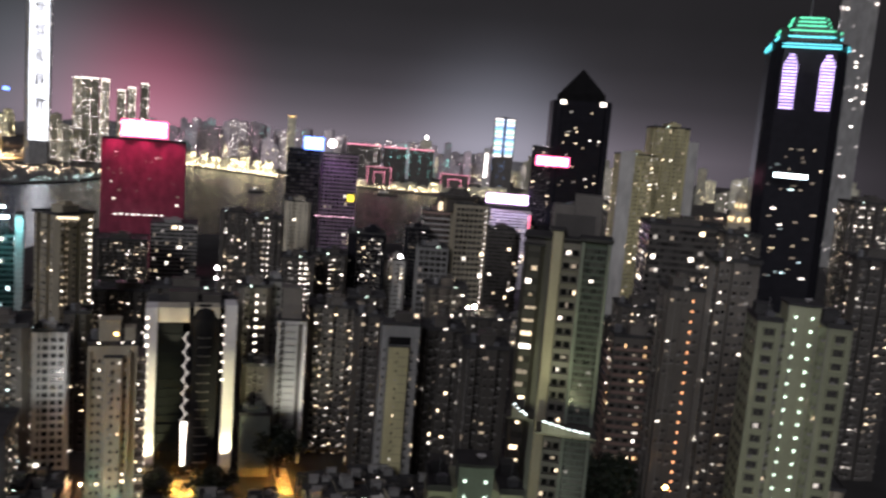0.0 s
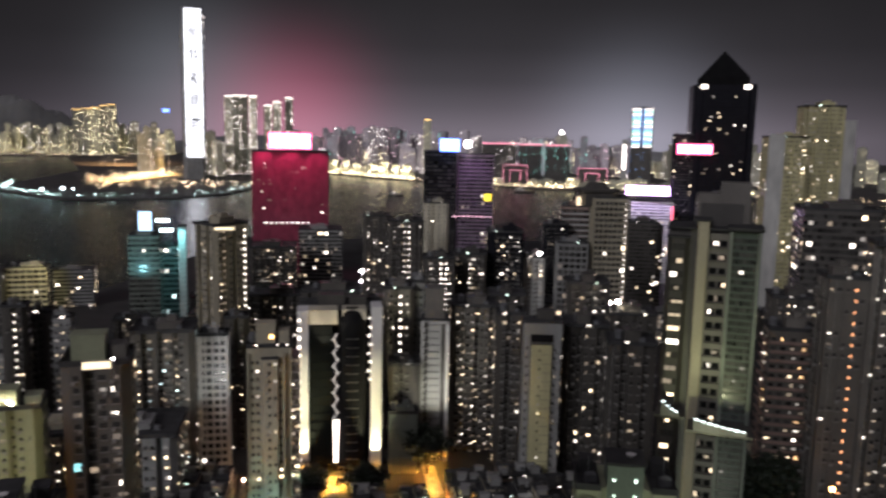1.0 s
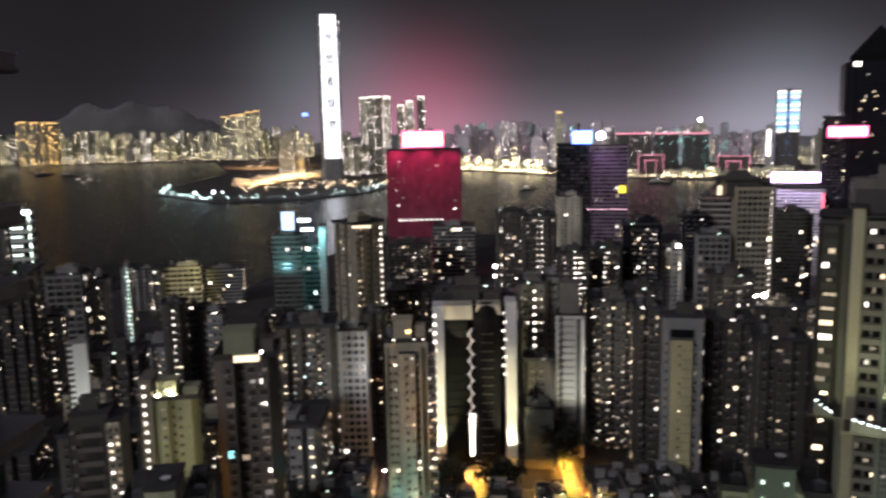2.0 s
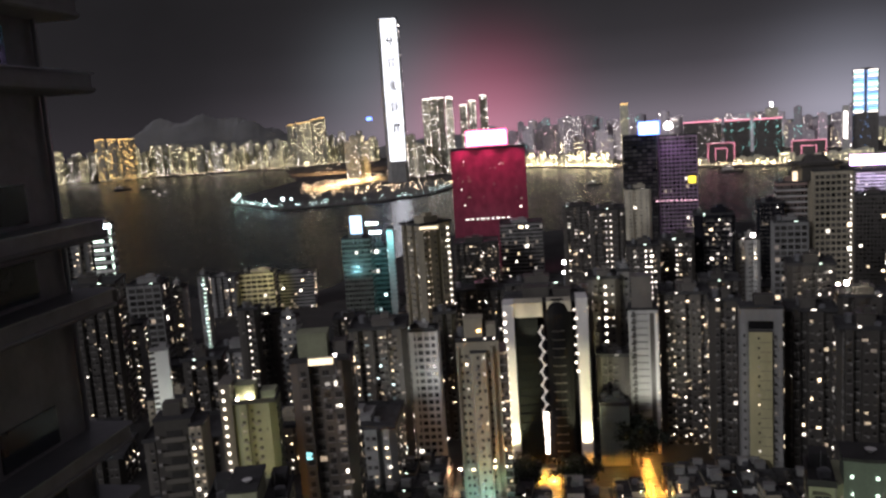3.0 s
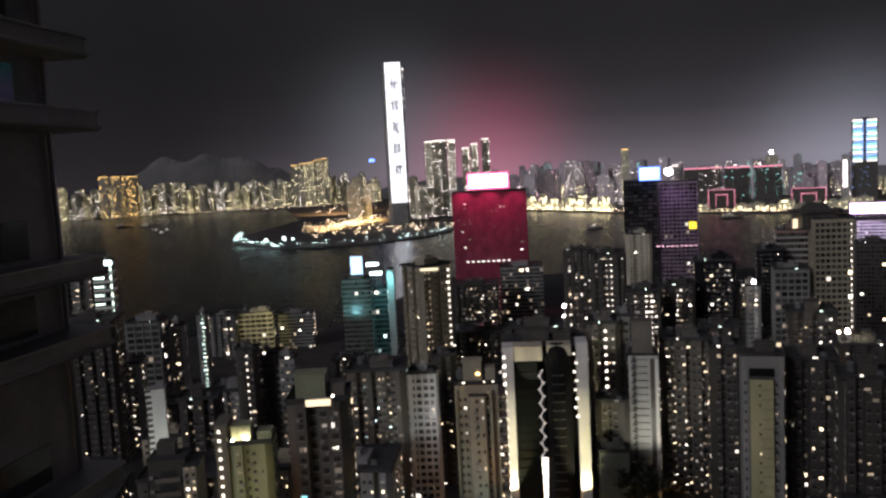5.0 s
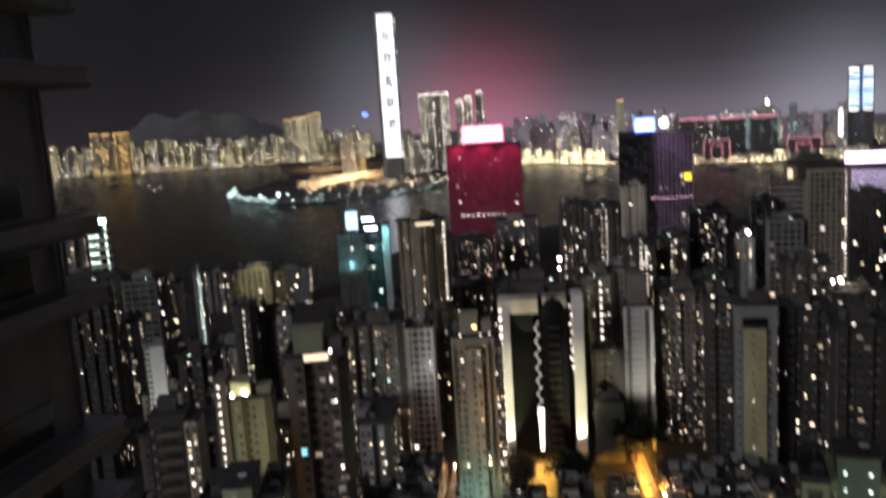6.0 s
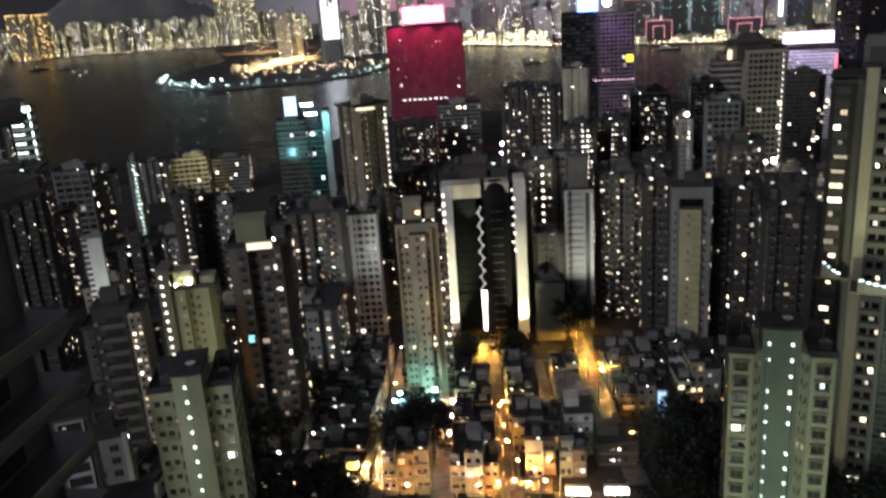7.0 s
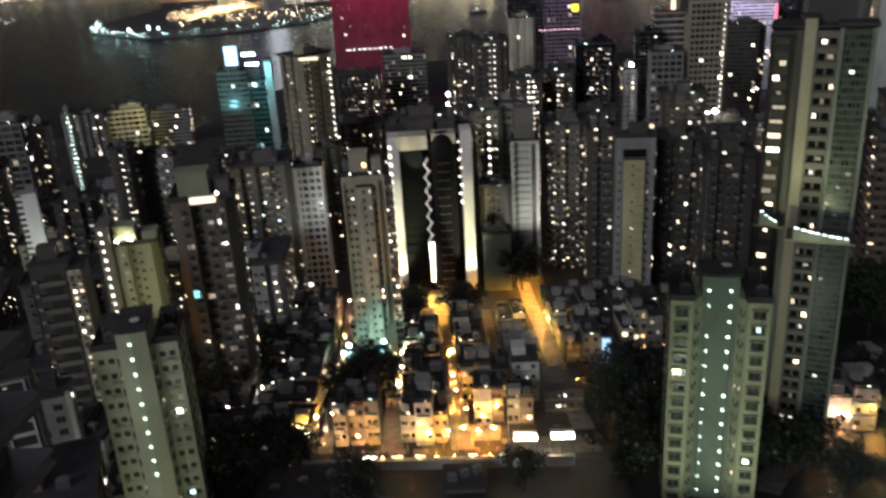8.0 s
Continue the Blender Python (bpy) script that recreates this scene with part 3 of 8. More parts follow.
def estate_tower(label, x, y, turn, top, wall, core_wall, cw, aw, ww, back, extra, lamps, seed, lit=0.1, pair=False, fh=2.65):
    """A cross-shaped block: two window wings and a taller stair core between them, set back or proud by back."""
    rnd = random.Random(seed)
    z0 = ground_z(y) - 3
    h = top - z0
    t = thing("residential_tower", x, y, z0, turn, label, "high-rise")
    wide, front, rear = cw + aw + ww, -5.0, 5.0
    plan = [(-wide, front), (-cw - aw, front), (-cw, front + back), (cw, front + back), (cw + aw, front), (wide, front), (wide, rear), (-wide, rear)]
    part("body", prism("body", [[(a, b, 0) for a, b in plan], [(a, b, h) for a, b in plan]]), WALLS[wall], t)
    cf = front + back - 0.15
    core = [(-cw + 0.05, cf), (0, cf - 0.3), (cw - 0.05, cf), (cw - 0.05, 2), (-cw + 0.05, 2)]
    part("stair_core", prism("stair_core", [[(a, b, 0) for a, b in core], [(a, b, h + extra) for a, b in core]]), WALLS[core_wall], t)
    part("core_roof", prism("core_roof", [[(a * 1.1, b - 0.4 if b < 0 else b + 0.4, h + extra + e) for a, b in core] for e in (0.01, 0.5)]), ROOF, t)
    for s in (-1, 1):
        cx = s * (cw + aw + ww / 2)
        wing_roof = part("wing_roof", boxes_mesh("wing_roof", [(cx, 0, h + 0.12, ww + 0.5, 10.5, 0.22), (cx, front - 0.1, h + 0.6, ww + 0.5, 0.2, 0.8), (cx + s * ww / 2, 0, h + 0.6, 0.2, 10.2, 0.8), (cx, 2.5, h + 1.3, ww * 0.7, 3, 2.2)]), ROOF, t)
        part("roof_mast", prism("roof_mast", [circle(0.06, h, 8, cx, -3), circle(0.04, h + 4.5, 8, cx, -3)]), METAL, wing_roof)
        part("roof_cooler", COOLER, METAL, wing_roof, at=(cx + 0.5, -2, h + 0.24), turn=12)
    part("dish", prism("dish", [circle(0.1, h + extra + 0.5, 12, cw * 0.3, cf + 2), circle(0.8, h + extra + 1.2, 12, cw * 0.3, cf + 1.8)]), WALLS["white"], t, "white satellite dish")
    bay_w = 2.0 if not pair else 2.6
    frame_rows = [(0, -0.15, -0.95, bay_w + 0.2, 0.5, 0.2), (0, -0.15, 0.72, bay_w + 0.2, 0.5, 0.1), (-bay_w / 2 - 0.07, -0.25, -0.1, 0.14, 0.6, 1.5), (bay_w / 2 + 0.07, -0.25, -0.1, 0.14, 0.6, 1.5)]
    if pair:
        frame_rows.append((0, -0.2, -0.1, 0.5, 0.5, 1.5))
    bay = boxes_mesh("bay_frame", frame_rows)
    bay.materials.append(WALLS[wall])
    clutter, side = [], []
    for k in range(int((h - 3) / fh)):
        z = h - 1.9 - k * fh
        for s in (-1, 1):
            cx = s * (cw + aw + ww / 2)
            if not pair:
                part("bay_frame", bay, None, t, at=(cx, front, z))
            if rnd.random() < lit:
                lw = rnd.choice((0.6, 0.9, 1.4))
                part("window", pane_mesh(lw, 0.9, rnd.choice(("white", "warm", "cool"))), None, t, at=(cx + rnd.uniform(-0.5, 0.5), front - 0.12, z - rnd.choice((0, 0.15))))
            for off in (-0.75, 0.75) if pair else (0,):
                part("window", dark_pane(0.9 if pair else 1.9, 0.9 if pair else 1.3), None, t, at=(cx + off, front - 0.03, z - 0.12))
            if rnd.random() < 0.5:
                clutter.append((cx + rnd.uniform(-0.7, 0.7), front - 0.75, z - rnd.uniform(0.5, 0.9), rnd.uniform(0.5, 0.9), 0.45, 0.45))
            if rnd.random() < 0.5:
                clutter.append((cx, front - 0.85, z - 0.65, bay_w * 0.9, 0.05, 0.05))
            # narrow windows on the slanting returns beside the core
            lean = math.degrees(math.atan2(back, aw)) * s * -1
            for f in (0.28, 0.75):
                key = rnd.random()
                me = pane_mesh(0.5, 0.7, "warm") if key < lit * 0.8 else dark_pane(0.5, 0.8)
                part("window", me, None, t, at=(s * (cw + aw * (1 - f)), front + back * f - 0.06, z - 0.1), turn=-lean if back > 0 else 0)
            clutter.append((s * (cw + aw * 0.5), front + back * 0.5 - 0.25, z - 0.75, 0.6, 0.5, 0.4))
            for v in (-3, -0.5, 2.4):
                side.append((s * (wide + 0.02), v, z, 0.1, 1.1, 1.1))
        for u in lamps:
            if rnd.random() < 0.96:
                part("stair_window", pane_mesh(0.4, 0.44, "stair_green"), None, t, at=(u * cw, cf - 0.3 * (1 - abs(u)) - 0.06, z + 0.5), turn=3 * u)
    for u in lamps:
        part("stair_window", pane_mesh(0.4, 0.44, "stair_green"), None, t, at=(u * cw, cf - 0.3 * (1 - abs(u)) - 0.06, h + 1.2))
    for s in (-0.98, -0.5, 0.5, 0.98):
        part("drain_pipe", prism("drain_pipe", [circle(0.08, 1, 8, s * (cw + aw), front - 0.1 + (back + 0.1 if abs(s) < 0.6 and back < 0 else 0)), circle(0.08, h, 8, s * (cw + aw), front - 0.1 + (back + 0.1 if abs(s) < 0.6 and back < 0 else 0))]), SILL, t)
    part("drying_rack", boxes_mesh("drying_rack", clutter), SILL, t, "window coolers and drying racks", kind="stuff")
    part("side_glazing", boxes_mesh("side_glazing", side), BLINDS, t, "unlit side windows", kind="stuff")
    return t


def point_tower(label, x, y, turn, top, seed):
    """A slim rendered block: a window wing, a proud middle bay with one window a floor, and a darker set-back edge of small lit rooms."""
    rnd = random.Random(seed)
    z0 = ground_z(y) - 3
    h, fh = top - z0, 2.1
    t = thing("residential_tower", x, y, z0, turn, label, "high-rise")
    part("body", boxes_mesh("body", [(-0.4, 0.6, h / 2, 10.6, 8.6, h)]), WALLS["beige"], t)
    part("bay", prism("bay", [ring(4.0, 3, 0, 0.3, -0.2, -4.2), ring(4.0, 3, h - 2.4, 0.3, -0.2, -4.2)]), WALLS["beige"], t, "proud rendered bay")
    part("edge_wing", boxes_mesh("edge_wing", [(5.2, 1.2, h / 2 - 1.5, 3.4, 8.0, h - 3)]), WALLS["umber"], t, "darker set-back edge wing")
    part("pier", boxes_mesh("pier", [(3.0, -4.2, h / 2 - 0.6, 0.7, 1.4, h - 1.2), (-5.3, -3.9, h / 2 - 0.6, 0.5, 0.8, h - 1.2)]), WALLS["beige"], t)
    roof = part("roof", boxes_mesh("roof", [(-0.4, 0.6, h + 0.12, 11.0, 9.0, 0.24), (-0.4, -3.8, h + 0.6, 11.0, 0.2, 0.9), (5.0, 0.6, h + 0.6, 0.2, 9.0, 0.9), (-5.8, 0.6, h + 0.6, 0.2, 9.0, 0.9), (-0.2, -4.2, h - 2.3, 4.2, 3.2, 0.2)]), ROOF, t)
    part("plant_room", boxes_mesh("plant_room", [(-1.2, 1.4, h + 2.6, 4.6, 4, 4.8), (3.2, 1.8, h + 1.7, 2.4, 4, 3.0), (-1.2, 1.4, h + 5.1, 5.0, 4.4, 0.3)]), WALLS["beige"], roof)
    part("water_tank", prism("water_tank", [circle(1.0, h + 0.2, 10, -4.3, 1.5), circle(1.0, h + 2.4, 10, -4.3, 1.5), circle(0.2, h + 2.8, 10, -4.3, 1.5)]), METAL, roof)
    part("roof_lamp", pane_mesh(0.9, 0.7, "amber_lamp"), None, roof, at=(0.2, -0.75, h + 1.9))
    for u in (-3.4, 1.6, 3.8):
        part("roof_lamp", pane_mesh(0.5, 0.4, "stair"), None, roof, at=(u, -3.95, h + 0.7))
    rack = []
    for k in range(int((h - 4) / fh)):
        z = h - 3.6 - k * fh
        for u, out in ((-4.4, -3.73), (-3.2, -3.73), (-0.4, -5.73), (1.0, -5.73)):
            if u == 1.0 and k % 2:
                continue
            lit = rnd.random() < 0.15
            part("window", pane_mesh(0.5, 0.6, rnd.choice(("warm", "white"))) if lit else dark_pane(0.7, 0.8), None, t, at=(u, out, z))
        for u in (2.3, 4.1, 5.2, 6.2):
            roll = rnd.random()
            if roll < (0.12 if u == 2.3 else 0.34):
                part("window", pane_mesh(rnd.choice((0.4, 0.5, 0.8)), rnd.choice((0.5, 0.6)), rnd.choice(("warm", "white", "warm", "dim", "stair"))), None, t, at=(u, -3.75 if u == 2.3 else -2.85, z + rnd.choice((0, 0.3))))
            elif roll < 0.75:
                part("window", dark_pane(0.6, 0.8), None, t, at=(u, -3.73 if u == 2.3 else -2.83, z))
        rack += [(5.2, -3.1, z - 0.8, 3.2, 0.6, 0.12), (-2.5, -3.95, z - 0.4, 0.6, 0.5, 0.4)]
        if rnd.random() < 0.5:
            rack.append((-0.9, -5.95, z - 0.7, 0.7, 0.45, 0.4))
    part("drying_rack", boxes_mesh("drying_rack", rack), SILL, t, "ledges and window coolers", kind="stuff")
    return t


def edge_tower(label, x, y, turn, top, seed):
    """Open balconies on a dark front, and beside them a narrow beige edge with two small windows a floor."""
    rnd = random.Random(seed)
    z0 = ground_z(y) - 3
    h, fh = top - z0, 2.75
    t = thing("residential_tower", x, y, z0, turn, label, "high-rise")
    part("body", boxes_mesh("body", [(-0.6, 0, h / 2, 6.8, 6, h), (-0.6, 0, h + 0.4, 7.0, 6.2, 0.8)]), WALLS["dark"], t)
    part("edge_wing", prism("edge_wing", [ring(2.6, 7.5, 0, 0.2, 3.9, -0.4), ring(2.6, 7.5, h - 0.5, 0.2, 3.9, -0.4)]), WALLS["beige"], t, "narrow beige edge wing")
    part("roof", boxes_mesh("roof", [(-0.6, 0, h + 0.9, 7.2, 6.4, 0.2), (3.9, -0.4, h - 0.35, 2.9, 7.8, 0.25)]), ROOF, t)
    part("plant_room", boxes_mesh("plant_room", [(-1, 0.8, h + 2.2, 3.4, 3, 2.4)]), WALLS["dark"], t)
    slab = boxes_mesh("balcony", [(0, -0.6, -1.1, 4.6, 1.3, 0.16), (0, -1.2, -0.65, 4.6, 0.08, 0.8), (-2.3, -0.6, -0.65, 0.08, 1.2, 0.8), (2.3, -0.6, -0.65, 0.08, 1.2, 0.8)])
    slab.materials.append(WALLS["umber"])
    rack = []
    for k in range(int((h - 3) / fh)):
        z = h - 2.0 - k * fh
        part("balcony", slab, None, t, at=(-0.2, -3.0, z))
        part("window", pane_mesh(rnd.choice((1.0, 1.6, 3.0)), 0.8, rnd.choice(("amber", "warm", "white"))) if rnd.random() < 0.28 else dark_pane(3.0, 1.2), None, t, at=(-0.2 + rnd.uniform(-0.4, 0.4), -3.06, z + 0.1))
        for u in (3.3, 4.5):
            for up in (0.0, fh / 2):
                roll = rnd.random()
                part("window", pane_mesh(0.5, 0.5, rnd.choice(("warm", "white", "stair", "warm", "dim"))) if roll < 0.5 else dark_pane(0.6, 0.6), None, t, at=(u, -4.2, z + up))
        rack += [(-3.4, -3.3, z - 0.3, 0.7, 0.5, 0.5), (3.9, -4.4, z - 0.7, 2.0, 0.5, 0.1), (2.8, -4.3, z - 0.4, 0.5, 0.4, 0.4)]
    part("drying_rack", boxes_mesh("drying_rack", rack), SILL, t, "ledges and window coolers", kind="stuff")
    return t


def panel_block(label, x, y, turn, top, seed):
    """A low slab whose front is a stack of wide dark windows, each in a pale frame."""
    rnd = random.Random(seed)
    z0 = ground_z(y) - 3
    h, fh = top - z0, 2.2
    t = thing("residential_tower", x, y, z0, turn, label, "high-rise")
    part("body", boxes_mesh("body", [(0, 0, h / 2, 5.0, 5, h)]), WALLS["umber"], t)
    part("roof", boxes_mesh("roof", [(0, 0, h + 0.12, 5.3, 5.3, 0.24), (0, -2.5, h + 0.5, 5.3, 0.15, 0.6)]), ROOF, t)
    surround = boxes_mesh("window_surround", [(0, 0, 0.95, 3.8, 0.3, 0.25), (0, 0, -0.95, 3.8, 0.3, 0.25), (-1.75, 0, 0, 0.3, 0.3, 1.65), (1.75, 0, 0, 0.3, 0.3, 1.65)])
    surround.materials.append(WALLS["pale"])
    for k in range(int((h - 3) / fh)):
        z = h - 1.6 - k * fh
        part("window_surround", surround, None, t, at=(0, -2.6, z))
        part("window", dark_pane(3.2, 1.6), None, t, at=(0, -2.53, z))
        if rnd.random() < 0.16:
            part("window", pane_mesh(0.5, 0.4, "white"), None, t, at=(rnd.uniform(-1, 1), -2.6, z + 0.2))
        part("window", pane_mesh(0.5, 0.5, "white") if rnd.random() < 0.2 else dark_pane(0.6, 0.8), None, t, at=(2.54, rnd.choice((-1.2, 0.8)), z), turn=90)
    return t


def corner_block(label, x, y, turn, top, seed):
    """Dim flats: two window columns, a pale corner pier and shallow ledges."""
    rnd = random.Random(seed)
    z0 = ground_z(y) - 3
    h, fh = top - z0, 2.3
    t = thing("residential_tower", x, y, z0, turn, label, "high-rise")
    part("body", boxes_mesh("body", [(0, 0, h / 2, 6.0, 6, h)]), WALLS["grey"], t)
    part("corner_pier", boxes_mesh("corner_pier", [(3.1, -3.1, h / 2 + 0.3, 0.8, 0.8, h + 0.6), (-3.0, -3.1, h / 2 + 0.3, 0.5, 0.6, h + 0.6)]), WALLS["pale"], t, "pale corner pier")
    part("roof", boxes_mesh("roof", [(0, 0, h + 0.12, 6.2, 6.2, 0.24), (0, -3.0, h + 0.5, 5.2, 0.15, 0.6), (0, 1, h + 1.3, 2.5, 2.4, 2.2)]), ROOF, t)
    for k in range(int((h - 3) / fh)):
        z = h - 1.8 - k * fh
        part("ledge", boxes_mesh("ledge", [(0, -3.15, z - 0.85, 5.0, 0.4, 0.14)]), SILL, t)
        for u in (-1.5, 1.2):
            part("window", pane_mesh(rnd.choice((0.6, 1.0)), rnd.choice((0.5, 0.8)), rnd.choice(("white", "warm", "dim"))) if rnd.random() < 0.35 else dark_pane(1.4, 1.1), None, t, at=(u, -3.06, z))
        part("window", pane_mesh(0.5, 0.5, "white") if rnd.random() < 0.3 else dark_pane(0.6, 0.9), None, t, at=(3.06, 0.5, z), turn=90)
    return t


def slat_block(label, x, y, turn, top):
    """A blank white slab with a strip of slatted openings up one edge and a capped roof."""
    z0 = ground_z(y) - 3
    h = top - z0
    t = thing("residential_tower", x, y, z0, turn, label, "high-rise")
    part("body", boxes_mesh("body", [(0.8, 0, h / 2, 4.6, 6, h)]), WALLS["white"], t)
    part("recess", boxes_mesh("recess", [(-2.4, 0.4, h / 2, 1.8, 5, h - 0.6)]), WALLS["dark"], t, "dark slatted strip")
    part("roof", boxes_mesh("roof", [(0.8, 0, h + 0.15, 5.4, 6.6, 0.3), (-2.2, 0.2, h - 0.1, 2.6, 5.6, 0.3), (1.5, 0.5, h + 1.0, 2.2, 3, 1.5)]), WALLS["grey"], t)
    slat = boxes_mesh("slat", [(0, 0, 0, 1.9, 0.5, 0.9)])
    slat.materials.append(WALLS["white"])
    for k in range(int(h / 2.1)):
        part("slat", slat, None, t, at=(-2.4, -2.3, h - 1.6 - 2.1 * k))
    return t


def bay_tower(label, x, y, turn, top, seed):
    """A slab of contrasting strips: a dark window wing, a blank cream pier, balconies with black panels for their
    shade, and a dark gridded end.
    """
    rnd = random.Random(seed)
    z0 = ground_z(y) - 3
    h, fh = top - z0, 2.35
    t = thing("residential_tower", x, y, z0, turn, label, "high-rise")
    part("body", boxes_mesh("body", [(0, 1, h / 2, 17, 9, h)]), WALLS["dark"], t)
    part("window_wing", prism("window_wing", [ring(4.0, 8, 0, 0.8, -6.6, -1.5), ring(4.0, 8, h - 1.5, 0.8, -6.6, -1.5)]), WALLS["dark"], t)
    part("pier", prism("pier", [ring(2.1, 8, 0, 0.2, -2.1, -1.4), ring(2.1, 8, h + 1.5, 0.2, -2.1, -1.4)]), WALLS["beige"], t, "blank cream pier")
    for row in ((-1.5, 2.6, h + 3.0, 4.2, 5, 5.6), (3.4, 3.2, h + 4.0, 5.6, 4.6, 7.6)):
        part("penthouse", boxes_mesh("penthouse", [row]), WALLS["umber"], t, "grey-green rooftop block")
    part("glazed_strip", boxes_mesh("glazed_strip", [(5.55, -3.7, h / 2, 4.6, 0.5, h - 0.4)]), WALLS["bottle"], t, "dark green gridded strip")
    for u in (3.0, 8.1):
        part("pilaster", prism("pilaster", [ring(0.7, 6, 0, 0.1, u, -2.4), ring(0.7, 6, h, 0.1, u, -2.4)]), WALLS["jade"], t)
    part("roof", boxes_mesh("roof", [(0, 0.5, h + 0.15, 17.6, 10.5, 0.3), (-6.6, -1.5, h - 1.35, 4.4, 8.4, 0.3), (5.5, -2, h + 0.5, 6.5, 7.4, 0.5), (-2.3, -1.4, h + 1.65, 3.0, 8.4, 0.3)]), ROOF, t)
    part("plant_room", boxes_mesh("plant_room", [(1, 2.5, h + 2.2, 8, 5, 4)]), WALLS["dark"], t)
    part("balcony_wall", boxes_mesh("balcony_wall", [(0.85, -3.75, h / 2 - 0.3, 3.6, 0.5, h - 0.6)]), WALLS["umber"], t, "olive wall with black panels for balcony shade")
    # flat black panels on the wall stand in for shaded balcony openings
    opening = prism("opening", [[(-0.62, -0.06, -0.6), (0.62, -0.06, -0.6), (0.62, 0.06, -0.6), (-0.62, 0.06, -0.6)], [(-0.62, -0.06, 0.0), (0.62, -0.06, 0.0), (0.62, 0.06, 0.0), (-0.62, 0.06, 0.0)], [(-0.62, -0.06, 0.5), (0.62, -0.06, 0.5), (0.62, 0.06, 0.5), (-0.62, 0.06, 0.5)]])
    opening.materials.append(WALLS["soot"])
    ledge = boxes_mesh("balcony", [(0, 0, 0, 3.3, 0.7, 0.12), (0, -0.32, 0.3, 3.3, 0.05, 0.06), (-1.2, -0.32, 0.15, 0.05, 0.05, 0.3), (0, -0.32, 0.15, 0.05, 0.05, 0.3), (1.2, -0.32, 0.15, 0.05, 0.05, 0.3)])
    ledge.materials.append(WALLS["umber"])
    band = boxes_mesh("spandrel", [(0, 0, 0, 4.4, 0.16, 0.16), (0, 0, 1.2, 4.4, 0.12, 0.1)])
    band.materials.append(WALLS["bottle"])
    grid = []
    for k in range(int((h - 3) / fh)):
        z = h - 2.2 - k * fh
        part("balcony", ledge, None, t, at=(0.85, -4.3, z - 0.78))
        part("spandrel", band, None, t, at=(5.55, -4.0, z - 1.0))
        glowing = rnd.random()
        for u in (0.0, 1.65):
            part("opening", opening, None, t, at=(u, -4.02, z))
        if glowing < 0.5:
            wide = rnd.choice((0.5, 0.8, 1.2, 2.4)) if glowing < 0.2 else rnd.choice((0.4, 0.6, 0.9))
            part("window", pane_mesh(wide, rnd.choice((0.5, 0.7, 0.9)), rnd.choice(("warm", "warm", "white", "dim", "warm", "stair"))), None, t, at=(0.85 + rnd.uniform(-1, 1) * (1.6 - wide / 2), -4.12, z))
        part("window", dark_pane(2.6, 1.1), None, t, at=(-6.6, -5.53, z - 0.8))
        if rnd.random() < 0.72:
            wide = rnd.choice((0.7, 1.1, 1.6, 2.2))
            part("window", pane_mesh(wide, rnd.choice((0.5, 0.8)), rnd.choice(("dim", "white", "warm", "warm", "warm"))), None, t, at=(-6.6 + rnd.uniform(-0.6, 0.6), -5.6, z - 0.8))
        if rnd.random() < 0.2:
            part("window", pane_mesh(rnd.choice((0.5, 0.8)), rnd.choice((0.5, 1.0)), rnd.choice(("white", "dim", "warm"))), None, t, at=(rnd.choice((4.2, 5.2, 6.6)), -4.05, z))
        for i in range(7):
            for up in (-0.58, 0.58):
                grid.append((3.6 + i * 0.65, -3.97, z + up, 0.5, 0.1, 0.85))
    part("glazing", boxes_mesh("glazing", grid), BLINDS, t, "dark gridded glazing", kind="stuff")
    return t

def polar(bearing, dist):
    """The plan place at a bearing (degrees east of north) and a distance from the eye."""
    return dist * math.sin(radians(bearing)), dist * math.cos(radians(bearing))


def rise(angle, dist):
    """The height that stands at an elevation angle at a distance."""
    return EYE + dist * math.tan(radians(angle))


# ---- the far shore ----
COAST = [(-37, 4600), (-28.8, 4340), (-21, 4080), (-20.2, 2900), (-24.2, 2250), (-24.76, 2036), (-21.6, 1762), (-14.4, 1765), (-11.2, 1864), (-9.6, 2004), (-8, 2600),
         (-4, 2768), (2.2, 2400), (9, 2250), (16.3, 2118), (28, 2100), (42, 2300)]


def build_far_shore():
    line = [polar(*c) for c in COAST]
    loop = line + [(4400, 2600), (4400, 4980), (-4000, 4980)]
    return lone("far_shore", prism("far_shore", [[(x, y, -3) for x, y in loop[::-1]], [(x, y, 3.2) for x, y in loop[::-1]]]), LAND, "dark reclaimed land with a stone quay across the harbour", "land", kind="structure")


build_far_shore()


def along_coast(first, last, step, inland, rnd, spread):
    """Plan places along the quay, set back from it."""
    for (a, da), (b, db) in zip(COAST[first:last], COAST[first + 1:last + 1]):
        (x0, y0), (x1, y1) = polar(a, da), polar(b, db)
        n = max(1, int(math.hypot(x1 - x0, y1 - y0) / step))
        for i in range(n):
            s = (i + rnd.random()) / n
            yield x0 + (x1 - x0) * s + rnd.uniform(-spread, spread), y0 + (y1 - y0) * s + inland + rnd.uniform(0, spread * 2)


def lamps(name, label, places, mat, size, rnd, low=6, high=14):
    rows = [(x, y, rnd.uniform(low, high), size * rnd.uniform(0.6, 1.5), size, size * rnd.uniform(0.5, 1.1)) for x, y in places]
    lone(name, boxes_mesh(name, rows), mat, label, "lamps", kind="stuff")
    poles = [(r[0], r[1], 3 + (r[2] - 3) / 2, 0.4, 0.4, r[2] - 3) for r in rows]
    lone("lamp_poles", boxes_mesh("lamp_poles", poles), METAL, "metal poles of the waterfront lamps", "lamp poles", kind="stuff")


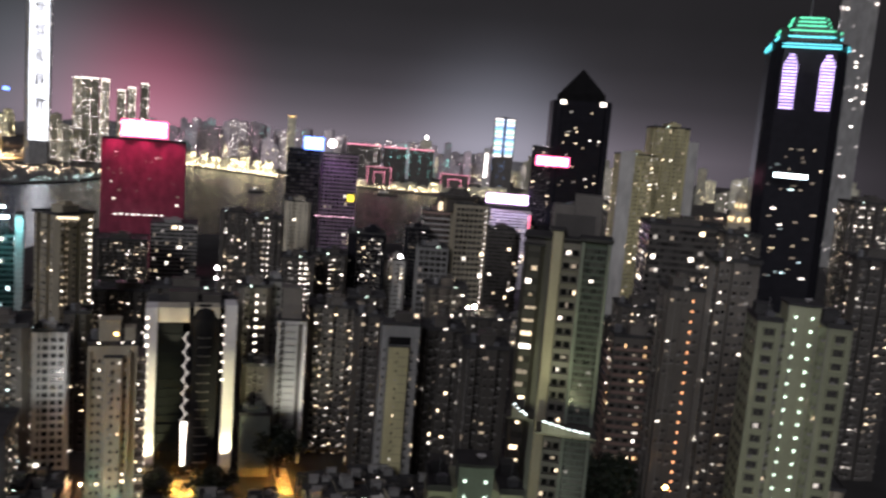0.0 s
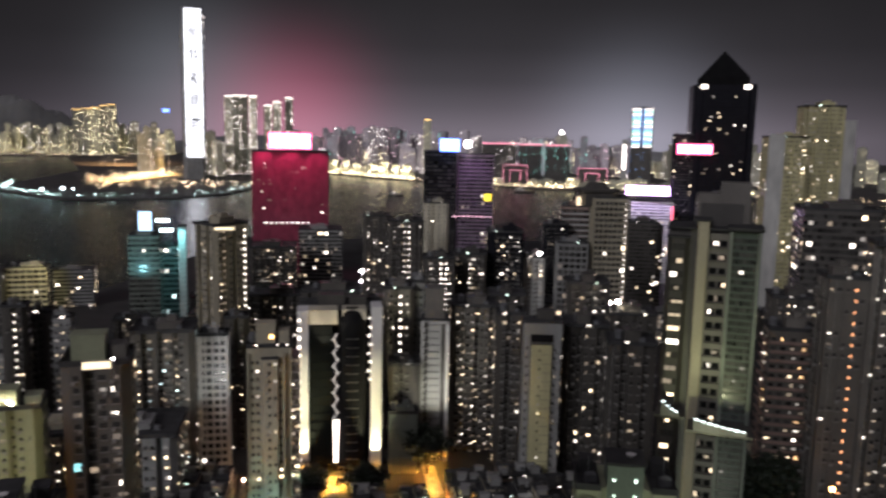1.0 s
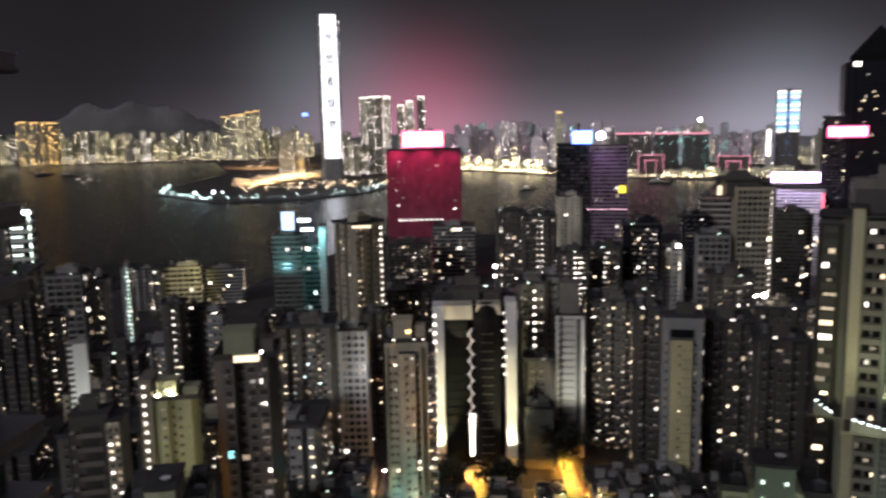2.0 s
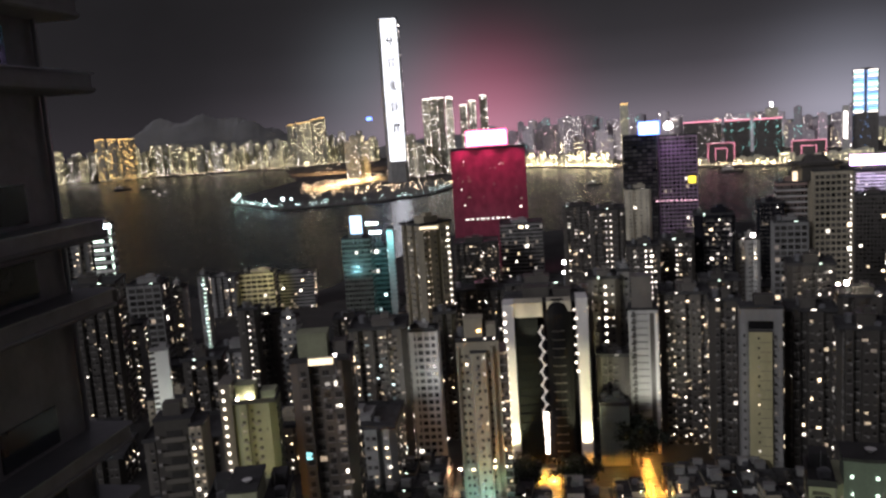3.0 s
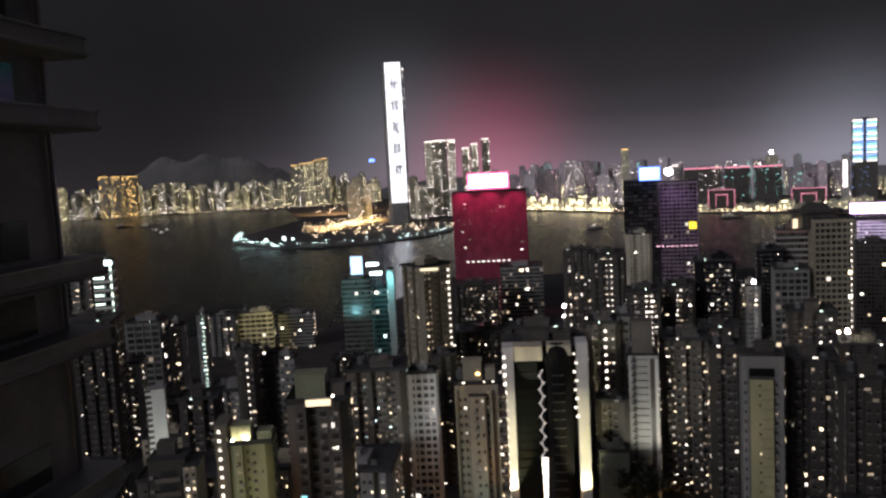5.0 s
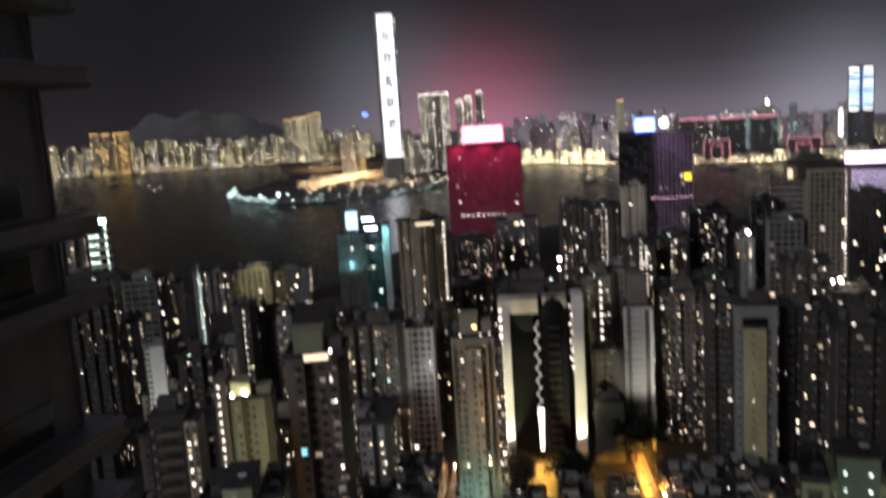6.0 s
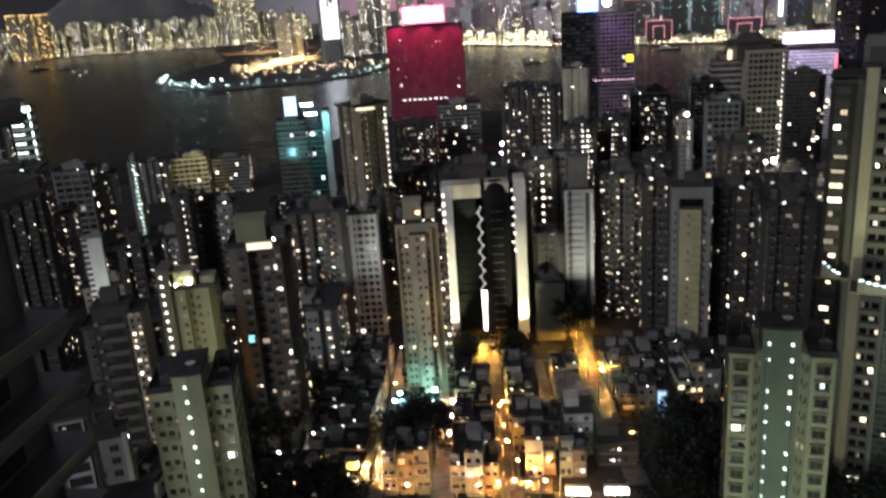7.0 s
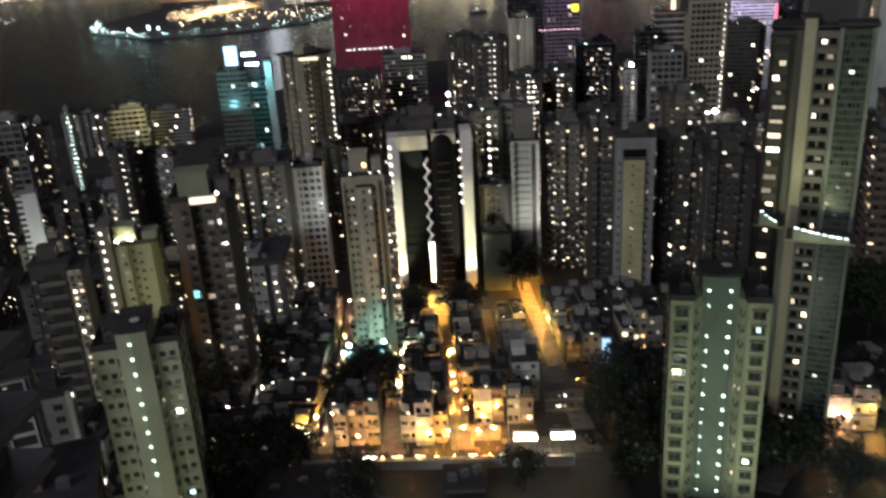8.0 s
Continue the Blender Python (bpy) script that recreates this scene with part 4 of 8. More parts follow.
rnd = random.Random(3)
lamps("quay_lamps", "warm lamps strung along the far quay", list(along_coast(0, 2, 8, 15, rnd, 18)) + list(along_coast(9, 17, 6, 8, rnd, 16)), SHINE["shore"], 1.5, rnd)
lamps("promontory_lamps", "cool white lamps along the park promenade", list(along_coast(4, 6, 4, 6, rnd, 5)) + list(along_coast(6, 9, 8, 8, rnd, 14)), SHINE["shore_cool"], 0.9, rnd)
yard_places = []
for _ in range(330):
    b = rnd.uniform(-19.9, -13.4)
    yard_places.append(polar(b, 2200 + (b + 19.8) * 75 + rnd.uniform(-60, 330)))
for _ in range(520):
    s = rnd.gauss(0.5, 0.3)
    yard_places.append(polar(-18.06 + 2.72 * s, 2325 + 250 * s + rnd.gauss(0, 22)))
lamps("yard_lamps", "bright orange floodlights over a construction yard", yard_places, SHINE["yard"], 0.7, rnd, 5, 17)
road_places = [polar(rnd.uniform(-35, -14.5), rnd.uniform(3300, 4200)) for _ in range(200)] + [polar(rnd.uniform(-20, -9.8), rnd.uniform(2000, 2250)) for _ in range(110)]
lamps("road_lamps", "warm street lamps on reclaimed land", [p for p in road_places if not (p[1] > 2250 and p[0] < -0.345 * p[1] and p[1] < 3850)], SHINE["shore"], 1.5, rnd)

for b in (-18.2, -16.7, -15.2):
    spot("yard_floodlight", (*polar(b, 2310 + 92 * (b + 18.06)), 46), (*polar(b, 2325 + 92 * (b + 18.06)), 3), 2600000, (1.0, 0.66, 0.26), 110, 3.0)
# one unseen lamp added high up for the streets' joint brown glow
spot("added_road_glow", (*polar(-17.5, 3250), 130), (*polar(-17.5, 3300), 3), 5000000, (1.0, 0.58, 0.24), 130, 3.0)
lone("work_yard", prism("work_yard", [[(*polar(b, dd), z) for b, dd in ((-19.6, 2230), (-13.8, 2480), (-13.8, 2760), (-19.8, 2460))] for z in (3.21, 3.5)]), material("yard_gravel", (0.28, 0.24, 0.18), stain=0.6, size=20.0), "orange-lit gravel construction yard", "yard", kind="structure")

# boats at their moorings
def boat(bearing, dist, length, label):
    x, y = polar(bearing, dist)
    t = thing("boat", x, y, -0.6, 20 - bearing, label, "boat", "harbour boats")
    L = length
    part("hull", prism("hull", [[(-L / 2, -L * 0.1, 0), (L * 0.35, -L * 0.1, 0), (L * 0.47, 0, 0), (L * 0.35, L * 0.1, 0), (-L / 2, L * 0.1, 0)], [(-L / 2, -L * 0.12, L * 0.1), (L * 0.38, -L * 0.12, L * 0.1), (L * 0.54, 0, L * 0.12), (L * 0.38, L * 0.12, L * 0.1), (-L / 2, L * 0.12, L * 0.1)]]), WALLS["dark"], t)
    part("cabin", prism("cabin", [ring(L * 0.4, L * 0.16, L * 0.1, 0.3, -L * 0.15), ring(L * 0.36, L * 0.14, L * 0.2, 0.3, -L * 0.16)]), WALLS["pale"], t)
    part("deck_lamp", boxes_mesh("deck_lamp", [(-L * 0.1, 0, L * 0.23, 2.0, 2.0, 1.6)]), FAR["white"], t)
    part("mast", boxes_mesh("mast", [(L * 0.1, 0, L * 0.2, 0.4, 0.4, L * 0.25)]), METAL, t)


for bearing, dist, length, label in ((-31.6, 3300, 70, "dark moored barge with a deck lamp"), (-30.2, 3250, 50, "dark moored barge near the golden towers"), (-29.6, 2900, 30, "small boat with a white lamp"), (-29.3, 2700, 26, "small boat with a mast lamp"),
                                     (-28.9, 2850, 26, "small boat lying off the promontory"), (0.5, 1900, 40, "ferry crossing the dark harbour"), (9.5, 2080, 60, "ferry moored along the far quay"), (14.0, 2000, 70, "white cruise boat at the far quay")):
    boat(bearing, dist, length, label)

# skyline of many towers
for i in range(112):
    b = -36 + 21.5 * (i + rnd.random()) / 112
    dist = rnd.uniform(4380, 4640)
    x, y = polar(b, dist)
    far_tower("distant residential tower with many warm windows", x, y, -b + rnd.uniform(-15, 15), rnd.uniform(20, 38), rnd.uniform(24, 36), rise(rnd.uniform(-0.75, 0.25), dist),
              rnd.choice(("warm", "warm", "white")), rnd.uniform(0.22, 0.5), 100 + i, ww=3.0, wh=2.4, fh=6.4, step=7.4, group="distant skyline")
for b, e, key in ((-32.6, 0.75, "gold"), (-31.9, 0.72, "gold"), (-31.2, 0.7, "gold"), (-30.8, 0.68, "gold")):
    x, y = polar(b, 4350)
    far_tower("tall distant tower with golden lit windows and crown", x, y, -b, 46, 40, rise(e, 4350), "gold", 0.4, int(-b * 100), crown_key="gold", ww=4.0, wh=3.0, fh=8, step=7, group="golden towers")
for b, e in ((-20.3, 0.92), (-19.7, 1.0), (-19.2, 1.05), (-18.7, 1.2), (-18.2, 1.28)):
    x, y = polar(b, 4320)
    far_tower("tall distant tower with an orange-lit roof", x, y, -b, 40, 36, rise(e, 4320), "warm", 0.4, int(-b * 100), crown_key="gold", ww=3.4, wh=2.4, fh=8, step=8, group="orange-topped towers")
for i in range(14):
    b = -16.6 + 1.4 * rnd.random() + (3.8 if i > 7 else 0)
    dist = rnd.uniform(2560, 2800)
    x, y = polar(b, dist)
    far_tower("distant tower beside the tall landmark", x, y, -b, rnd.uniform(22, 32), 26, rise(rnd.uniform(-1.8, 0.6 if i <= 7 else 0.0), dist), "white", 0.22, 300 + i, group="landmark cluster")
for b, e in ((-10.9, 2.05), (-10.4, 2.1), (-9.9, 2.1), (-9.3, 2.1), (-8.3, 1.5), (-7.7, 1.75), (-6.9, 2.05)):
    x, y = polar(b, 2680)
    far_tower("tall slim distant tower with a lit roofline", x, y, -b, 25, 24, rise(e, 2680), "white", 0.28, int(-b * 100), crown_key="white", ww=2.2, wh=1.6, group="slim waterfront towers")
for i in range(120):
    b = -7.0 + 25 * (i + rnd.random()) / 120
    dist = rnd.uniform(2850, 3500)
    x, y = polar(b, dist)
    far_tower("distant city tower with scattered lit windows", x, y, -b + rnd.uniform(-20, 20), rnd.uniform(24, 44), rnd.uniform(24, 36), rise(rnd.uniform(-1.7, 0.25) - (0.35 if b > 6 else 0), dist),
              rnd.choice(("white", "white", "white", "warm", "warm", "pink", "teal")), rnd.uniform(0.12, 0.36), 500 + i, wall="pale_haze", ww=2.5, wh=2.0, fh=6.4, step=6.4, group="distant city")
for i in range(46):
    b = 18 + 23 * (i + rnd.random()) / 46
    dist = rnd.uniform(2500, 3400)
    x, y = polar(b, dist)
    far_tower("dim distant tower across the harbour", x, y, -b + rnd.uniform(-20, 20), rnd.uniform(28, 46), 30, rise(rnd.uniform(-2.0, -0.3), dist), rnd.choice(("white", "warm")), rnd.uniform(0.06, 0.22), 700 + i, group="distant city")
for i in range(16):
    b = -4.2 + 6.2 * i / 16
    x, y = polar(b, 2830 - 55 * (b + 4.2))
    far_tower("low floodlit waterfront building", x, y, -b, 22, 20, rnd.uniform(18, 52), "warm", 0.7, 800 + i, ww=3.4, wh=2.4, fh=4, step=4.4, group="waterfront hotels")
for i in range(20):
    b = 7.5 + 18 * i / 20
    x, y = polar(b, 2330 - 8 * (b - 7.5))
    far_tower("low waterfront mall block with lit windows", x, y, -b, 38, 30, rnd.uniform(14, 34), "warm", 0.35, 830 + i, ww=3.4, wh=2.0, fh=4.5, step=5, group="waterfront mall")

x, y = polar(2.66, 2850)
far_tower("slim tower with an amber-lit roof", x, y, -3, 26, 24, rise(0.8, 2850), "warm", 0.12, 871, crown_key="gold", ww=2.4, wh=2.0, fh=6, step=6)
x, y = polar(12.0, 2560)
t = far_tower("grey tower under a dazzling white roof lamp", x, y, -12, 34, 30, rise(-0.1, 2560), "white", 0.16, 872, fh=6, step=6)
part("roof_beacon", prism("roof_beacon", [circle(2, rise(-0.1, 2560) - 2, 10), circle(4, rise(-0.1, 2560) + 6, 10), circle(4, rise(-0.1, 2560) + 11, 10), circle(2, rise(-0.1, 2560) + 14, 10)]), SHINE["white"], t, "bright white lamp")

# dark waterfront hotels with rose neon rooflines
for b0, b1, e in ((6.5, 8.9, -0.75), (9.1, 10.7, -0.78), (10.9, 12.6, -0.8)):
    b = (b0 + b1) / 2
    x, y = polar(b, 2420)
    wide = 2420 * radians(b1 - b0)
    t = far_tower("broad dark waterfront block with a rose neon roofline", x, y, -b, wide, 40, rise(e, 2420), rnd.choice(("teal", "white")), 0.12, int(b * 90), wall="dark", group="neon-roofed blocks")
    part("neon_roofline", boxes_mesh("neon_roofline", [(0, -21, t.location.z + rise(e, 2420) - 2.0 - 2.0 + 1.5, wide, 1.0, 2.6)]), SHINE["rose"], t, "rose neon strip")
for b0, b1, e0, e1 in ((8.05, 9.7, -2.2, -3.3), (13.2, 15.2, -2.3, -3.35)):
    for inset in (0.0, 0.28):
        b = (b0 + b1) / 2
        x, y = polar(b, 2290 - 4 * inset)
        wide, zt, zb = 2290 * radians(b1 - b0) * (1 - 2 * inset), rise(e0 - inset * 1.2, 2290), rise(e1, 2290)
        t = thing("neon_outlined_gate", x, y, zb, -b, "waterfront building face outlined in rose neon tubes", "building")
        part("left_tube", boxes_mesh("left_tube", [(-wide / 2, 0, (zt - zb) / 2, 1.1, 1.0, zt - zb)]), SHINE["rose"], t)
        part("right_tube", boxes_mesh("right_tube", [(wide / 2, 0, (zt - zb) / 2, 1.1, 1.0, zt - zb)]), SHINE["rose"], t)
        part("top_tube", boxes_mesh("top_tube", [(0, 0, zt - zb, wide + 1.1, 1.0, 1.1)]), SHINE["rose"], t)
        part("wall", boxes_mesh("wall", [(0, 9, (zt - zb) / 2 - 4, wide, 16, zt - zb + 8)]), WALLS["dark"], t)

# blue and teal lit tower on the point
x, y = polar(17.4, 2450)
t = far_tower("tall tower with bright blue and white light bands", x, y, -17.4, 62, 50, rise(1.85, 2450), "blue", 0.05, 77, wall="dark")
hh = rise(1.85, 2450) - 2
for k in range(16):
    for s, odd in ((-17, k % 3 == 0), (17, k % 4 == 1)):
        part("light_band", boxes_mesh("light_band", [(s, -28.6, hh - 4 - k * 7, 22, 0.8, 3.0 + 1.3 * odd)]), FAR[("white", "teal", "white", "blue", "teal")[k % 5]], t, "glowing band")
for s in (-4.5, 4.5):
    part("light_strip", boxes_mesh("light_strip", [(s, -28.8, hh - 55, 1.6, 0.8, 104)]), FAR["blue"], t, "blue vertical strip")
x, y = polar(16.3, 2380)
t = thing("lit_slab", x, y, 3, -16.3, "slim floodlit white slab beside the water", "building")
part("body", boxes_mesh("body", [(0, 10, (rise(-0.26, 2380) - 3) / 2, 16, 16, rise(-0.26, 2380) - 3)]), WALLS["pale"], t)
# the floodlit side is a plate that glows by itself
part("light_face", boxes_mesh("light_face", [(0, 1.4, rise(-0.6, 2380) - 3 - 36, 9, 0.8, 70)]), FAR["white"], t)

# the landmark tower with its light-filled face
ICC_D, ICC_TOP = 2400.0, rise(7.58, 2400)
x, y = polar(-13.15, ICC_D)
t = thing("landmark_skyscraper", x, y, 3, 17, "very tall tapered skyscraper with a glowing white face", "skyscraper")
hh = ICC_TOP - 3
part("body", prism("body", [ring(62, 60, 0, 8), ring(58, 56, 60, 8), ring(60, 58, 200, 8), ring(59, 57, 380, 8), ring(55, 53, hh, 8)]), WALLS["grey"], t)
rn = random.Random(5)
for k in range(60):
    z = hh - 5 - k * 6.7
    if z < 58:
        break
    half = 23.5 - 1.5 * abs(z - 230) / 230
    shift = rn.uniform(-8, 8)
    gap = 1.8 if rn.random() < 0.22 else -0.2
    rows = [(-half / 2 - gap / 2 + shift / 2, -29.8 + 0.002 * z, z, half + shift - gap, 0.8, 6.1), (half / 2 + gap / 2 + shift / 2, -29.8 + 0.002 * z, z, half - shift - gap, 0.8, 6.1)]
    part("light_panel", boxes_mesh("light_panel", rows), SHINE["facade"], t)
for k in range(5):
    z = hh - 74 - k * 62
    for j in range(5):
        part("dark_mark", boxes_mesh("dark_mark", [(rn.uniform(-4, 6), -30.6 + 0.002 * z, z + j * 6.4, rn.uniform(12, 24), 0.4, 3.2)]), WALLS["grey"], t, "dark stroke on the light face")
    for sx in (-5, 6):
        part("dark_mark", boxes_mesh("dark_mark", [(sx + rn.uniform(-3, 3), -30.6 + 0.002 * z, z + 13, 3.2, 0.4, rn.uniform(14, 26))]), WALLS["grey"], t, "dark stroke on the light face")
for z in (hh - 38, hh - 62, hh - 118, hh - 205, hh - 300, hh - 372):
    part("floor_gap", boxes_mesh("floor_gap", [(rn.uniform(-3, 3), -30.5 + 0.002 * z, z, rn.uniform(30, 46), 0.4, 2.4)]), WALLS["grey"], t, "dark plant floor across the light face")
part("side_glazing", boxes_mesh("side_glazing", [(30.0, rn.uniform(-20, 24), rn.uniform(40, hh - 10), 0.8, 3.4, 2.4) for _ in range(260)]), FAR["white"], t, "scattered lit side windows", kind="stuff")
part("roof", prism("roof", [ring(55, 53, hh, 8), ring(53, 51, hh + 3, 8)]), METAL, t)
x, y = polar(-14.9, 2420)
sign("small blue rooftop sign", x, y, rise(0.9, 2420), 15, 16, 9, "blue")

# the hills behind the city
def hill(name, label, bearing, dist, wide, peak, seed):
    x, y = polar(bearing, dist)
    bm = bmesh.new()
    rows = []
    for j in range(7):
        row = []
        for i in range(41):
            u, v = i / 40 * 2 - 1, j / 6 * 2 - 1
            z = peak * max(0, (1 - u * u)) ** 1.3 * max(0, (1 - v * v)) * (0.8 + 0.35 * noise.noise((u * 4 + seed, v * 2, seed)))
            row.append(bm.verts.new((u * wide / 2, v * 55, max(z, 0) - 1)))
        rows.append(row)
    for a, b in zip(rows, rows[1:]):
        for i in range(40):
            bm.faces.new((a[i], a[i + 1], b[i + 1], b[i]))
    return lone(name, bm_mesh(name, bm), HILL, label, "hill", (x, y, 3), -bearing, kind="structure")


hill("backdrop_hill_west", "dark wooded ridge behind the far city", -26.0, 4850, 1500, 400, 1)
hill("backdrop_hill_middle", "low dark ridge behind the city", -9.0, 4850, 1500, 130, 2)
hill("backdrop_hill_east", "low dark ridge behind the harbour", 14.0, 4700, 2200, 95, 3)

# ---- tall towers to the east ----
x, y = polar(22.4, 905)
t = thing("office_tower", x, y, 2, -14, "black glass office tower with a pyramid roof", "skyscraper")
hb = rise(3.43, 880) - 2
part("body", prism("body", [ring(62, 56, 0, 9), ring(62, 56, hb, 9)]), WALLS["black"], t)
part("corner_tower", boxes_mesh("corner_tower", [(-26, -26, hb / 2, 5, 5, hb + 2), (26, -26, hb / 2, 5, 5, hb + 2)]), WALLS["black"], t)
part("pyramid_roof", prism("pyramid_roof", [ring(46, 42, hb), ring(46, 42, hb + 8), ring(1.2, 1.2, rise(5.55, 905) - 2)]), WALLS["soot"], t)
rows = []
for k in range(48):
    rows.append((0, -28.1, 4 + k * (hb - 6) / 48, 43, 0.4, 0.7))
for row in rows:
    part("floor_band", boxes_mesh("floor_band", [row]), WALLS["soot"], t)
for s in (-22, 20):
    part("roof_lamp", boxes_mesh("roof_lamp", [(s, -29, hb - 2, 6, 1, 4)]), GLOW["stair"], t, "dim roof lamp")
rn = random.Random(9)
for k in range(46):
    part("window", pane_mesh(1.9, 1.3, rn.choice(("warm", "white", "dim", "dim"))), None, t, at=(rn.uniform(-20, 20), -28.45, 4 + rn.randint(2, 46) * (hb - 6) / 48 + 2.3))
x, y = polar(20.9, 868)
sign("pink-red illuminated sign with a white core", x, y, rise(-1.05, 868), -14, 32, 7.5, "pink_core", border="pink", posts=False)

x, y = polar(36.3, 915)
t = thing("office_tower", x, y, 2, -28, "dark skyscraper with a turquoise crown and lilac light bars", "skyscraper")
hb = rise(8.0, 890) - 2
part("body", prism("body", [ring(74, 66, 0, 10), ring(72, 64, hb - 30, 10), ring(70, 62, hb, 12)]), WALLS["black"], t)
part("crown_step", prism("crown_step", [ring(58, 52, hb, 10), ring(54, 48, hb + 14, 10)]), WALLS["dark"], t)
part("crown_cap", prism("crown_cap", [ring(38, 34, hb + 14, 6), ring(30, 26, hb + 26, 6)]), WALLS["dark"], t)
part("mast", prism("mast", [circle(1.2, hb + 26, 8), circle(0.3, hb + 62, 8)]), METAL, t)
for z, wide, depth, key in ((hb - 3, 71, 64, "turquoise"), (hb - 6, 72, 64.5, "turquoise"), (hb + 5, 57.4, 51.4, "turquoise"), (hb + 11, 55.6, 49.6, "mint"), (hb + 17, 36.6, 32.6, "mint"), (hb + 21, 34, 30, "mint"), (hb + 25, 31, 27, "mint")):
    part("crown_light", boxes_mesh("crown_light", [(0, -depth / 2 - 0.5, z, wide * 0.75, 1.0, 1.2), (-wide / 2 - 0.5, 0, z, 1.0, depth * 0.7, 1.2), (wide / 2 + 0.5, 0, z, 1.0, depth * 0.7, 1.2)]), SHINE[key], t)
for k in range(17):
    for s in (-17, 17):
        narrow = 13 if k > 2 else 5 + 3 * k
        part("light_bar", boxes_mesh("light_bar", [(s, -33.6, hb - 14 - k * 3.2, narrow, 1.0, 1.3)]), SHINE["lilac"], t)
rn = random.Random(12)
for k in range(36):
    part("window", pane_mesh(rn.choice((2.0, 3.4, 5.0)), 1.1, rn.choice(("warm", "white", "dim", "dim", "cool"))), None, t, at=(rn.uniform(-24, 24), -33.5, 40 + 4.0 * rn.randint(0, int((hb - 135) / 4))))
x, y = polar(36.4, 862)
sign("turquoise-white lit band on the skyscraper podium", x, y, rise(-0.55, 862), -34, 30, 3.5, "cool", posts=False)
x, y = polar(39.0, 1420)
far_tower("very tall pale skyscraper seen through the haze", x, y, -38, 50, 50, 412, "white", 0.1, 990, wall="grey", ww=3, wh=2)

# small golden cupola between the towers
x, y = polar(33.6, 640)
t = thing("cupola", x, y, 2, -30, "golden floodlit cupola on a small tower", "tower")
hb = rise(-3.8, 640) - 2
part("body", boxes_mesh("body", [(0, 0, hb / 2, 16, 16, hb)]), WALLS["beige"], t)
part("drum", prism("drum", [circle(7, hb, 12), circle(6.4, hb + 9, 12), circle(4.4, hb + 10, 12), circle(4.0, hb + 18, 12)]), WALLS["cream"], t)
part("dome", prism("dome", [circle(4.4, hb + 18, 12), circle(3.9, hb + 21, 12), circle(2.4, hb + 23.5, 12), circle(0.4, hb + 27, 12)]), WALLS["cream"], t)
for k in range(8):
    a = 2 * math.pi * k / 8
    part("lamp", boxes_mesh("lamp", [(6.9 * math.cos(a), 6.9 * math.sin(a), hb + 3, 1.6, 1.6, 3)]), SHINE["gold"], t)
for k in range(3):
    part("lamp", boxes_mesh("lamp", [(-3 + 3 * k, -5.0, hb + 13, 1.2, 1.0, 3)]), SHINE["gold"], t)

# ---- waterfront signs ----
x, y = polar(-6.83, 812)
sign("huge pink-white illuminated rooftop sign", x, y, rise(-1.3, 812), 6, 38, 13, "pink_core", border="pink")
# unseen spots added to carry the sign's pink down the facade
for s in (-26, 0, 26):
    px, py = x + s, y - 13
    spot("added_sign_spill", (px, py, rise(-1.3, 812) + 4), (px, py + 16, rise(-1.3, 812) - 26), 40000, (1.0, 0.10, 0.32), 85)
x, y = polar(4.25, 838)
sign("bright blue and white rooftop sign", x, y, rise(-1.25, 838), -3, 17, 10, "blue_white", border="blue")
x, y = polar(5.5, 842)
t = thing("round_sign", x, y, rise(-1.3, 842), -3, "round white illuminated rooftop sign", "sign")
part("light_disc", prism("light_disc", [[(px, -0.5, pz) for px, pz, _ in circle(4.0, 0, 24)], [(px, 0.5, pz) for px, pz, _ in circle(4.0, 0, 24)]]), SHINE["white"], t, at=(0, 0, 7))
part("post", boxes_mesh("post", [(0, 1, 2, 0.8, 0.8, 8)]), METAL, t)
x, y = polar(7.0, 838)
sign("small yellow illuminated sign", x, y, rise(-4.75, 838), -3, 7, 7, "yellow", posts=False)
# an added spot gives the mauve wing the purple of its sign
spot("added_sign_spill", (polar(5.9, 830)[0], polar(5.9, 830)[1], rise(-1.2, 830)), (*polar(5.9, 850), rise(-5, 850)), 14000, (0.75, 0.35, 1.0), 110)
x, y = polar(18.0, 812)
sign("dazzling violet-white rooftop screen", x, y, rise(-3.9, 812), -16, 38, 6, "violet", border="violet")
# added violet spot for the screen's light on the block below
spot("added_sign_spill", (253, 752, 112), (259, 780, 70), 110000, (0.70, 0.58, 1.0), 110)
x, y = polar(19.7, 806)
sign("tall red neon blade sign", x, y, rise(-6.4, 806), -16, 1.4, 24, "red", posts=False)

for b0, b1, e, dist, turn, key, label in ((-8.5, -5.6, -6.5, 806, 6, "white", "row of white lamps along a terrace"), (4.7, 7.2, -5.9, 836, -3, "pink", "row of pink lamps along a terrace")):
    for k in range(9):
        b = b0 + (b1 - b0) * k / 8
        x, y = polar(b, dist)
        t = thing("terrace_lamp", x, y, rise(e, dist) - 1, turn, label, "lamp", "terrace lamps")
        part("bracket", boxes_mesh("bracket", [(0, 0.6, 0.6, 0.3, 1.6, 1.2)]), METAL, t)
        part("lamp_head", boxes_mesh("lamp_head", [(0, -0.2, 1.2, 2.0 if k % 3 else 3.2, 0.5, 0.8)]), FAR[key], t)


